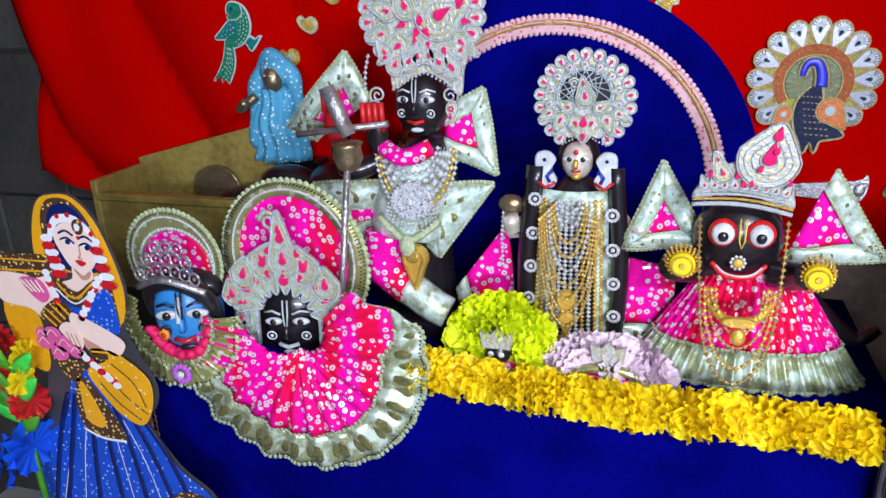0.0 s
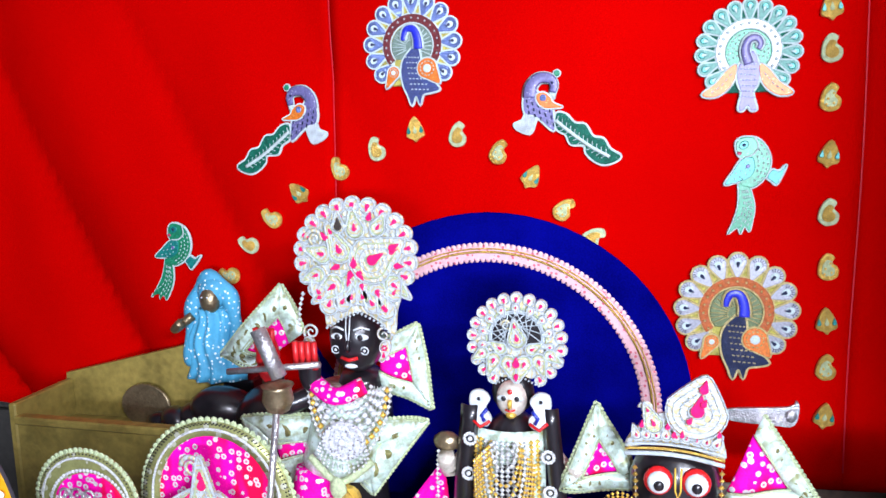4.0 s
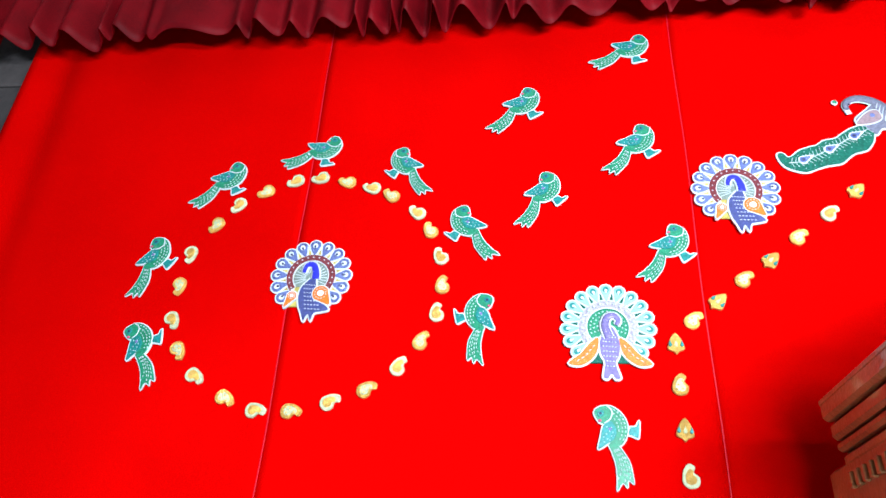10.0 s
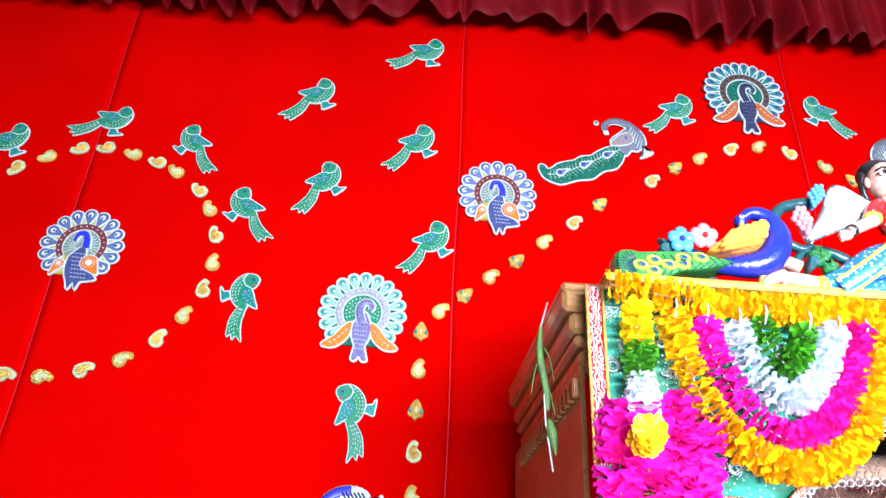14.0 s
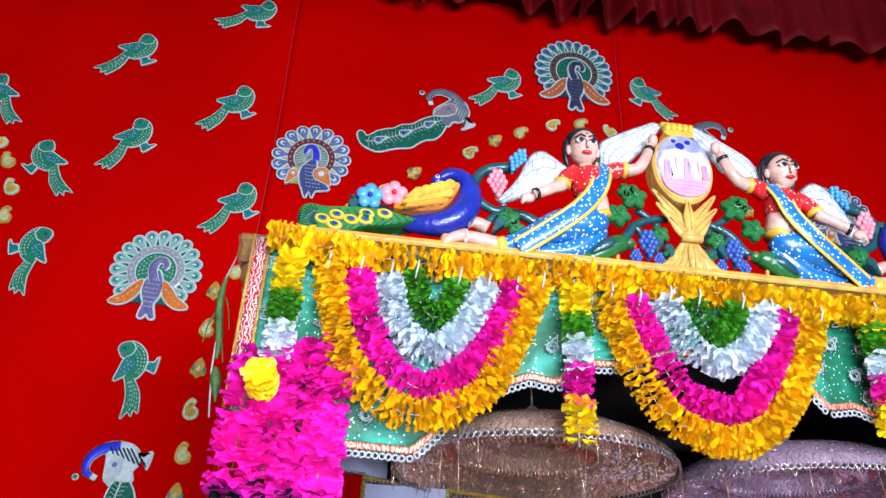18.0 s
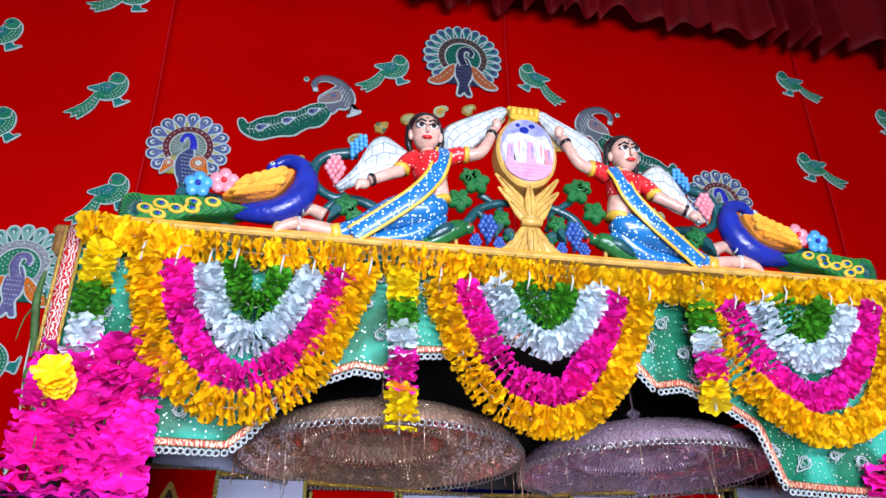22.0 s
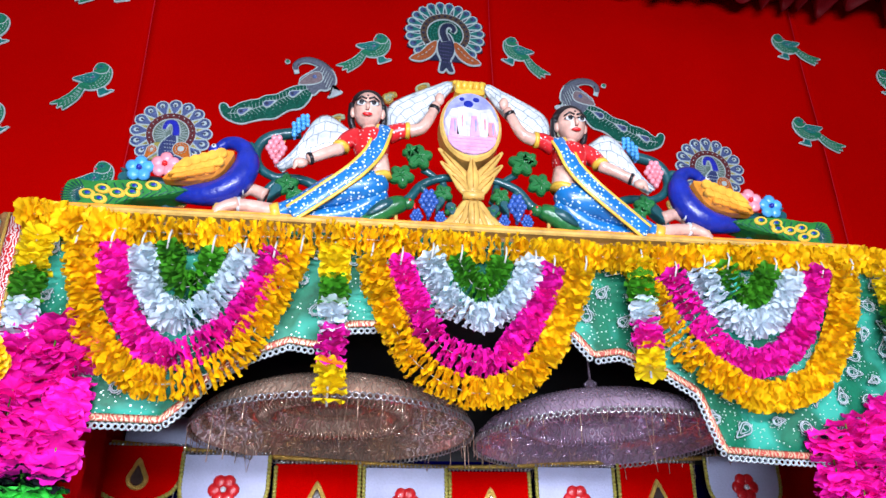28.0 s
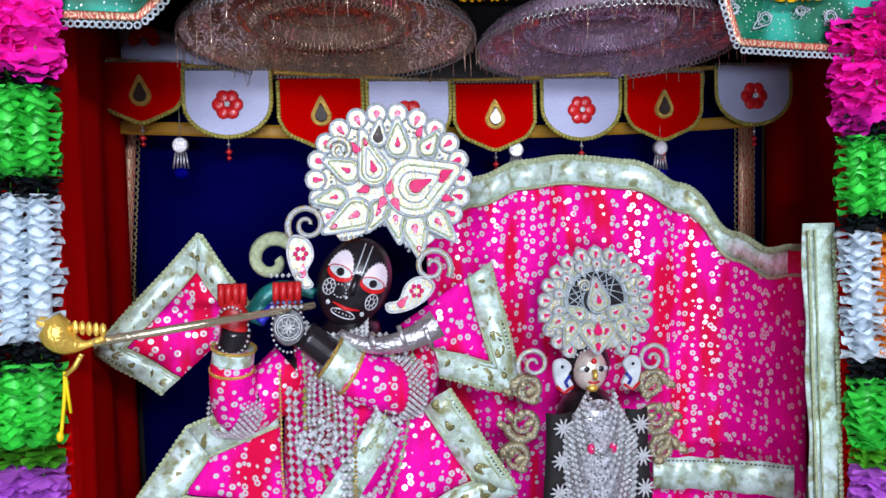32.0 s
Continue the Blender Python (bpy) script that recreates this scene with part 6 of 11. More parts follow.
for x in (0.877, 2.098):
    b = Shape().sheet(lambda u, v, x=x: (x - CX + 0.020 * (u - 0.5), -0.010, -0.22 + 0.22 * v), 2, 8, 0.003)
    st = part("border_strip", b, "border", valance, "red and white embroidered border strip")
    part("cord", Shape().tube([(x - CX - 0.010, -0.013, -0.22), (x - CX - 0.010, -0.013, 0)], 0.002, sides=5).tube([(x - CX + 0.010, -0.013, -0.22), (x - CX + 0.010, -0.013, 0)], 0.002, sides=5), "gold_trim", st)

# dried chilli-like green tassel at the shrine's corner
tassel = thing("hanging_tassel", (0.825, -0.655, 2.26), "withered green leaf tassel tied with thread to the shrine's corner", "tassel")
part("thread", Shape().tube([(0.01, 0, 0.035), (0, 0, 0.0), (0.004, 0, -0.13), (0.012, 0, -0.19)], 0.0012, sides=4), "string", tassel)
part("leaf_strip", Shape().tube(smooth_line([(0, 0, 0.0), (-0.002, 0, -0.04), (0.006, 0, -0.09), (0.007, 0, -0.115)], 5), lambda t: 0.002 + 0.0034 * math.sin(math.pi * t), sides=6, flat=0.5), "dry_leaf", tassel)
part("bud", Shape().tube(smooth_line([(0.008, 0, -0.125), (0.012, 0, -0.145), (0.016, 0, -0.17)], 5), lambda t: 0.0015 + 0.0055 * math.sin(math.pi * min(1, t * 1.1)), sides=8), "dry_leaf", tassel)
for k, (dx, dz, lean) in enumerate(((0.004, -0.03, 0.012), (-0.004, -0.05, -0.010), (0.002, -0.075, 0.014))):
    part("twig", Shape().tube(smooth_line([(dx, 0.002, dz), (dx + lean * 0.6, -0.002, dz - 0.018), (dx + lean, 0, dz - 0.045)], 4), lambda t: 0.0014 - 0.0008 * t, sides=5), "dry_leaf", tassel)
# ---------------------------------------------------------------- regalia shared by both altars
M["gem_pink"] = mat("pink_glass_gem", (0.72, 0.015, 0.14), 0.15, var=0.2, scale=60, fine=200, bump=0.05, coat=0.6)
M["pleat_gold"] = pattern(mat("gold_green_tissue", (0.33, 0.34, 0.13), 0.35, 0.45, var=0.35, scale=30, fine=250, bump=0.4), (0.66, 0.68, 0.52), "dots", 60.0, 0.30, 0.5, 0.3)
M["hem_tissue"] = pattern(pattern(mat("olive_silver_tissue", (0.33, 0.37, 0.20), 0.34, 0.35, var=0.4, scale=40, fine=300, bump=0.6), (0.60, 0.74, 0.62), "clouds", 46.0, 0.52, 0.3, 0.34, relief=0.3), (0.70, 0.80, 0.66), "dots", 150.0, 0.16, 0.4, 0.3, relief=0.2)
M["leaf_olive"] = mat("olive_woven_leaf", (0.21, 0.20, 0.075), 0.35, 0.45, var=0.5, scale=60, fine=300, bump=0.5)
M["pearl"] = mat("pearl_and_silver_beads", (0.84, 0.87, 0.88), 0.25, 0.05, var=0.35, scale=220, fine=700, bump=1.0)
M["filigree"] = pattern(pattern(mat("white_silver_filigree", (0.48, 0.53, 0.53), 0.4, 0.15, var=0.3, scale=110, fine=900, bump=1.0), (0.36, 0.33, 0.24), "dots", 240.0, 0.34, 0.2, 0.4, ring=True), (0.58, 0.50, 0.26), "waves", 34.0, 0.10, 0.4, 0.4)
M["gold_lattice"] = pattern(mat("gilt_lattice", (0.62, 0.60, 0.48), 0.4, 0.2, var=0.3, scale=90, fine=500, bump=0.6), (0.30, 0.08, 0.10), "dots", 130.0, 0.22, 0.1, 0.4)
M["antique_silver"] = mat("antique_silver", (0.50, 0.49, 0.50), 0.3, 0.8, var=0.4, scale=60, fine=300, bump=0.5)
M["lid_pink"] = mat("pale_pink_paint", (0.80, 0.70, 0.74), 0.4, var=0.1, scale=30)
M["silver_skin"] = mat("pale_polished_silver", (0.74, 0.68, 0.58), 0.22, 0.35, var=0.3, scale=40, fine=200, bump=0.2)
M["idol_black"] = mat("polished_black_stone", (0.012, 0.010, 0.013), 0.3, var=0.3, scale=20, fine=90, bump=0.1, coat=0.3)
M["tarnished"] = mat("tarnished_embossed_silver", (0.80, 0.57, 0.42), 0.24, 0.7, var=0.5, scale=45, fine=130, bump=1.0)
M["lilac_silver"] = mat("lilac_tinted_embossed_silver", (0.78, 0.58, 0.74), 0.24, 0.7, var=0.4, scale=45, fine=130, bump=1.0)
for key, colour in (("tarnished", (0.40, 0.25, 0.18)), ("lilac_silver", (0.46, 0.32, 0.44))):
    pattern(M[key], colour, "waves", 38.0, 0.30, 0.45, 0.40, relief=0.8)
M["pale_metal"] = mat("pale_gilt_metal", (0.70, 0.62, 0.42), 0.22, 0.8, var=0.2, scale=50, fine=300, bump=0.2)
M["bracket_gilt"] = mat("silver_gilt_tissue", (0.42, 0.37, 0.22), 0.34, 0.5, var=0.55, scale=60, fine=260, bump=0.8)
M["dark_glass"] = mat("dark_glass_stone", (0.05, 0.04, 0.035), 0.12, var=0.3, scale=60, fine=200, bump=0.05, coat=0.6)
M["white_satin"] = mat("white_satin", (0.42, 0.45, 0.62), 0.5, var=0.14, scale=14, fine=250, bump=0.2)
M["yellow_cloth"] = mat("yellow_cloth", (0.40, 0.20, 0.008), 0.6, var=0.2, scale=14, fine=250)
M["crystal"] = pattern(mat("crystal_bead_cover", (0.70, 0.72, 0.76), 0.22, 0.3, var=0.5, scale=200, fine=500, bump=1.0), (0.10, 0.08, 0.08), "dots", 190.0, 0.27, 0.2, 0.3, relief=-0.6)
M["henna_red"] = mat("red_painted_palm", (0.52, 0.012, 0.015), 0.4, var=0.25, scale=30)
M["gota"].name = "silver_gold_brocade"


def jewelled_crown(at, w, lean, label, style, group="jewelled crowns", brow=False):
    """A flat filigree crown: a plate with scallops, beaded petals, paisleys and pink gems; w: its width."""
    c = thing("crown", at, label, "crown", group)
    h, lift = 0.5 * w, pose(0, 0, 0, 0, lean, 0)

    def gem(x, z, r, length, way, y=-0.010, colour="gem_pink", parent=c):
        m = lift @ pose(x * h, 0, z * h, 0, -way, 0) if parent is c else pose(x * h, 0, z * h, 0, -way, 0)
        return part("gem", Shape().plate(drop(0, 0, r * h, length * h, 0, 14), y - 0.0032, y + 0.002, 0, 0.002), colour, parent, m=m)

    def petal(x, z, r, length, way, stones=1, rims=2, y=-0.005, name="petal", trim="pale_gold"):
        """A tear-shaped leaf, its tip towards way (degrees), with beaded rims and a gem."""
        line = drop(0, 0, r * h, length * h, 0, 22)
        p = part(name, Shape().plate(line, y - 0.003, y + 0.004, 0, 0.003), "filigree", c, m=lift @ pose(x * h, 0, z * h, 0, -way, 0))
        for k in range(rims):
            f = 1.0 - 0.24 * k
            part("rim", Shape().tube([(px * f, y - 0.0036 - 0.0004 * k, pz * f) for px, pz in line + line[:1]], max(0.0009, 0.016 * h * (1 - 0.2 * k)), sides=5), "silver_trim" if k % 2 == 0 else trim, p)
        if stones:
            gem(0.04 * r, 0, 0.23 * r, 0.60 * r, 0, y - 0.005, parent=p)
        if stones > 1:
            gem(0.62 * length, 0, 0.16 * r, 0.36 * r, 0, y - 0.005, parent=p)
        if stones > 2:
            beads = Shape()
            for k in range(16):
                w2 = 2 * math.pi * k / 16
                beads.bead((0.52 * r * h * math.cos(w2), y - 0.005, 0.52 * r * h * math.sin(w2)), 0.032 * r * h + 0.0006)
            part("bead_work", beads, "silver_trim", p)
        return p

    def curl(x, z, r, flip=1):
        line = [(flip * r * h * (1 - 0.075 * q) * math.cos(q), -0.006, r * h * (1 - 0.075 * q) * math.sin(q)) for q in (0.35 * k for k in range(30))]
        part("curl", Shape().tube(line, lambda t: 0.26 * r * h * (1 - 0.5 * t), sides=6, flat=0.6), "filigree", c, m=lift @ pose(x * h, 0, z * h))

    def scallops(n, a0, a1, rx, rz, cz, r, stone=True):
        disc = Shape().plate(oval(0, 0, r * h, r * h, 14), -0.0035, 0.002).mesh("scallop", "filigree")
        hoop = Shape().tube([(0.86 * r * h * math.cos(q), -0.0042, 0.86 * r * h * math.sin(q)) for q in (2 * math.pi * k / 14 for k in range(15))], max(0.0009, 0.015 * h), sides=4).mesh("hoop", "silver_trim")
        stone_mesh = Shape().plate(drop(0, 0, 0.27 * r * h, 0.70 * r * h, math.pi, 12), -0.0075, -0.003, 0, 0.0015).mesh("gem", "gem_pink")
        for k in range(n):
            q = radians(a0 + (a1 - a0) * k / (n - 1))
            one = part("scallop", disc, None, c, m=lift @ pose(rx * h * math.cos(q), 0.0002 * (k % 2), (cz + rz * math.sin(q)) * h, 0, -math.degrees(q), 0))
            part("hoop", hoop, None, one)
            if stone:
                part("gem", stone_mesh, None, one)

    def field(points, colour="gold_lattice", y=-0.001):
        return part("plate", Shape().plate([(v.x * h, v.z * h) for v in smooth_line([(px, 0, pz) for px, pz in points], 4, True)], y, 0.004), colour, c, m=lift)

    def dotted(points, r=0.02, y=-0.0045, colour="silver_trim"):
        row = Shape()
        for v, d in along([Vector((px * h, y, pz * h)) for px, pz in points], r * h * 2.4):
            row.bead(v, r * h)
        tagged(part("bead_row", row, colour, c, m=lift), kind="stuff")

    if style == "twin":
        field(((-0.86, 0.0), (-0.80, 0.42), (-0.45, 0.78), (0.0, 0.86), (0.48, 0.76), (0.82, 0.40), (0.88, -0.05), (0.76, -0.42), (0.52, -0.72), (0.30, -0.78), (0.05, -0.50), (-0.20, -0.60), (-0.52, -0.74), (-0.72, -0.42)), "filigree")
        scallops(17, -42, 218, 0.88, 0.80, 0.04, 0.135)
        dotted([(0.70 * math.cos(radians(q)), 0.04 + 0.63 * math.sin(radians(q))) for q in range(-30, 212, 6)], 0.022)
        dotted([(0.64 * math.cos(radians(q)), 0.04 + 0.57 * math.sin(radians(q))) for q in range(-30, 212, 6)], 0.014, colour="pale_gold")
        petal(0.30, -0.02, 0.36, 0.62, 28, 3, 4, -0.008, "paisley")
        petal(-0.20, 0.14, 0.19, 0.52, 112, 2, 3, -0.008, "paisley")
        petal(-0.50, 0.10, 0.15, 0.34, 160, 1, 2)
        curl(-0.62, 0.34, 0.15, -1)
        for x, z, r, length, way, n in ((-0.36, -0.40, 0.19, 0.48, 214, 2), (-0.10, -0.34, 0.13, 0.30, 246, 1), (0.10, -0.40, 0.14, 0.34, 284, 1), (0.34, -0.50, 0.17, 0.42, 286, 2), (0.60, -0.40, 0.15, 0.36, 318, 1), (-0.62, -0.22, 0.13, 0.30, 196, 1), (0.06, 0.46, 0.15, 0.34, 95, 1), (0.42, 0.46, 0.12, 0.26, 60, 1)):
            petal(x, z, r, length, way, n)
        for x, z, r, way in ((0.0, -0.08, 0.060, 80), (-0.06, -0.22, 0.055, 240), (0.08, -0.22, 0.055, 300), (0.62, 0.10, 0.05, 20), (-0.42, 0.36, 0.05, 130), (0.30, 0.62, 0.045, 70), (-0.18, 0.66, 0.05, 100), (0.68, -0.12, 0.05, 350), (-0.28, -0.10, 0.05, 200)):
            gem(x, z, r, r * 2.3, way)
        petal(-0.18, 0.52, 0.10, 0.24, 90, 0, 1, -0.011, "brooch")
        gem(-0.18, 0.52, 0.062, 0.15, 90, -0.015, "dark_glass")
        if brow:
            field(((-0.66, -0.45), (0.0, -0.35), (0.66, -0.48), (0.60, -0.85), (0.52, -1.22), (0.30, -1.00), (0.0, -0.84), (-0.30, -0.94), (-0.56, -1.08), (-0.60, -0.80)), "filigree", -0.0005)
            for x, z, r, way in ((-0.46, -0.70, 0.15, 70), (-0.24, -0.66, 0.14, 55), (-0.08, -0.60, 0.11, 80), (0.10, -0.60, 0.11, 100), (0.26, -0.70, 0.14, 125), (0.46, -0.80, 0.15, 110), (-0.60, -0.50, 0.12, 120), (0.60, -0.54, 0.12, 60)):
                petal(x, z, r, r * 2.1, way, 1, 1, -0.006)
            dotted([(-0.58, -1.08), (-0.30, -0.94), (0.0, -0.83), (0.30, -1.00), (0.54, -1.22)], 0.030, -0.006)
        else:
            dotted([(-0.56, -0.72), (-0.30, -0.66), (-0.04, -0.50), (0.12, -0.58), (0.30, -0.80), (0.50, -0.72)], 0.026, -0.006)
    elif style == "round":
        field(((-0.84, 0.0), (-0.76, 0.44), (-0.42, 0.78), (0.0, 0.88), (0.42, 0.78), (0.76, 0.44), (0.84, 0.0), (0.66, -0.48), (0.30, -0.74), (0.0, -0.62), (-0.30, -0.74), (-0.66, -0.48)), "filigree")
        scallops(19, -58, 238, 0.88, 0.88, 0.0, 0.125)
        ring = [(math.cos(radians(q)), math.sin(radians(q))) for q in range(-18, 205, 6)]
        part("openwork", Shape().plate([(0.50 * h * x, (0.10 + 0.50 * z) * h) for x, z in ring], -0.0022, 0.0), "idol_black", c, m=lift)
        net = Shape()
        for k in range(11):
            q, q2 = radians(20 * k - 10), radians(20 * k + 50)
            net.tube([(0.50 * h * math.cos(q), -0.0030, (0.10 + 0.50 * math.sin(q)) * h), (0.22 * h * math.cos(q2), -0.0030, (0.10 + 0.22 * math.sin(q2)) * h)], 0.0009, sides=4)
            net.tube([(0.50 * h * math.cos(q2), -0.0030, (0.10 + 0.50 * math.sin(q2)) * h), (0.22 * h * math.cos(q), -0.0030, (0.10 + 0.22 * math.sin(q)) * h)], 0.0009, sides=4)
        tagged(part("lattice", net, "silver_trim", c, "fine white lattice", m=lift), kind="stuff")
        for f, r, colour in ((0.53, 0.026, "silver_trim"), (0.59, 0.016, "pale_gold"), (0.49, 0.014, "silver_trim")):
            part("arch_rim", Shape().tube([(f * h * x, -0.0042, (0.10 + f * z) * h) for x, z in ring], r * h, sides=5), colour, c, m=lift)
        for k in range(9):
            q = -10 + 200 * k / 8
            petal(0.68 * math.cos(radians(q)), 0.06 + 0.66 * math.sin(radians(q)), 0.075, 0.17, q + 180, 1, 1)
        petal(0.02, 0.08, 0.19, 0.42, 100, 3, 3, -0.007, "paisley")
        curl(-0.20, 0.34, 0.11, -1)
        for side in (1, -1):
            for x, z, r, length, way in ((0.16, -0.40, 0.16, 0.44, 250), (0.44, -0.34, 0.15, 0.38, 290), (0.66, -0.22, 0.12, 0.28, 325), (0.30, -0.12, 0.12, 0.28, 30)):
                petal(side * x, z, r, length, way if side > 0 else 180 - way, 1, 2)
        gem(0.0, -0.42, 0.075, 0.15, 90, -0.011), gem(0.0, -0.66, 0.05, 0.11, 270, -0.011)
        dotted([(-0.44, -0.86), (-0.20, -0.74), (0.0, -0.58), (0.20, -0.74), (0.44, -0.86)], 0.03, -0.006)
    elif style == "plume":
        field(((-1.0, -0.28), (-0.92, 0.02), (-0.70, 0.30), (-0.42, 0.52), (-0.10, 0.62), (0.60, 0.72), (0.86, 0.30), (0.98, 0.02), (1.02, -0.28), (0.60, -0.20), (0.0, -0.08), (-0.60, -0.18)), "filigree")
        for k, (top, bead) in enumerate(((0.0, 0.050), (0.11, 0.030), (0.21, 0.030))):
            part("band", Shape().tube([(x * h, -0.010 + 0.006 * x * x, (-0.42 + top + 0.16 * math.cos(1.45 * x)) * h) for x in (-1.0 + k2 / 12 for k2 in range(25))], bead * h, sides=6), ("silver_trim", "gold_trim", "silver_trim")[k], c, m=lift)
        petal(0.34, 0.74, 0.62, 0.80, 80, 3, 4, -0.008, "paisley", "silver_trim")
        gem(0.44, 0.94, 0.07, 0.12, 62, -0.017), gem(0.20, 0.54, 0.06, 0.11, 62, -0.017)
        petal(-0.48, 0.36, 0.20, 0.52, 118, 2, 2, -0.008, "paisley")
        curl(-0.66, 0.66, 0.14, -1)
        for k in range(9):
            x = -0.80 + 0.20 * k
            petal(x, 0.02 + 0.10 * math.cos(1.5 * x), 0.105, 0.24, 90 + 30 * (-x), 1, 1)
        for x, z in ((-0.72, 0.30), (0.82, 0.28), (-0.20, 0.32), (-0.06, 0.16), (0.10, 0.18)):
            gem(x, z, 0.055, 0.12, 90)
    else:
        inner = [(-0.50, -0.62), (-0.50, -0.10)] + [(-0.50 * math.cos(q), 0.52 * math.sin(q)) for q in (math.pi * k / 16 for k in range(1, 16))] + [(0.50, -0.10), (0.50, -0.62)]
        outer = [(-0.72, -0.66), (-0.90, -0.20)] + [(-0.96 * math.cos(q), 0.08 + 0.84 * math.sin(q)) for q in (math.pi * k / 16 for k in range(1, 16))] + [(0.90, -0.20), (0.72, -0.66)]
        n = len(inner)
        sheet_in = [Vector((x * h, 0, z * h)) for x, z in inner]
        sheet_out = [Vector((x * h, 0, z * h)) for x, z in outer]

        def rim_at(u, v):
            i = min(n - 1, int(round(u * (n - 1))))
            return sheet_in[i] + (sheet_out[i] - sheet_in[i]) * v
        part("plate", Shape().sheet(lambda u, v: rim_at(u, v), n - 1, 3, 0.004), "filigree", c, m=lift)
        for f, r, colour in ((1.02, 0.036, "silver_trim"), (1.12, 0.020, "pale_gold"), (1.20, 0.020, "silver_trim")):
            part("arch_rim", Shape().tube([(x * f * h, -0.005, (z * f if z > 0 else z) * h) for x, z in inner], r * h, sides=6), colour, c, m=lift)
        for k in range(9):
            q = 8 + 164 * k / 8
            petal(0.74 * math.cos(radians(q)), 0.10 + 0.66 * math.sin(radians(q)), 0.165, 0.36, q + 180, 1, 2, -0.005 - 0.0006 * (k % 2))
            gem(0.95 * math.cos(radians(q)), 0.10 + 0.84 * math.sin(radians(q)), 0.05, 0.12, q, -0.008)
        for side in (1, -1):
            for k in range(3):
                petal(side * (0.74 - 0.04 * k), -0.10 - 0.20 * k, 0.11, 0.22, 90, 1, 1)
            petal(side * 0.32, 0.84, 0.23, 0.36, 90 + side * 24, 2, 2, -0.008)
            petal(side * 0.64, 0.62, 0.21, 0.30, 90 + side * 10, 1, 2, -0.009)
            petal(side * 0.84, 0.28, 0.17, 0.26, 90 - side * 12, 1, 2, -0.008)
        petal(0.02, 0.92, 0.23, 0.74, 96, 2, 3, -0.010, "crest")
        gem(0.0, 1.26, 0.06, 0.14, 90, -0.016), gem(0.0, 0.62, 0.07, 0.15, 90, -0.012)
        curl(-0.20, 1.46, 0.15, -1)
    return c


def eyelets(path, parent, step=0.0062, r=0.0013):
    """A row of small dark holes along a lace."""
    s = Shape()
    for p, d in along(path, step):
        s.blob(p, (r * 1.3, 0.0008, r), 0, 4, 6)
    tagged(part("eyelet_row", s, "black", parent, "dark eyelets"), kind="stuff")


def lace_edge(path, r, parent, colour="gota", step=0.0086, name="lace"):
    s = Shape()
    for p, d in along(path, step * 0.82):
        n = d.cross(Vector((0, 1, 0))).normalized()
        s.blob(p + n * r * 0.2, (r * 0.78, 0.0016, r * 0.78), 0, 4, 7)
    return part(name, s, colour, parent)


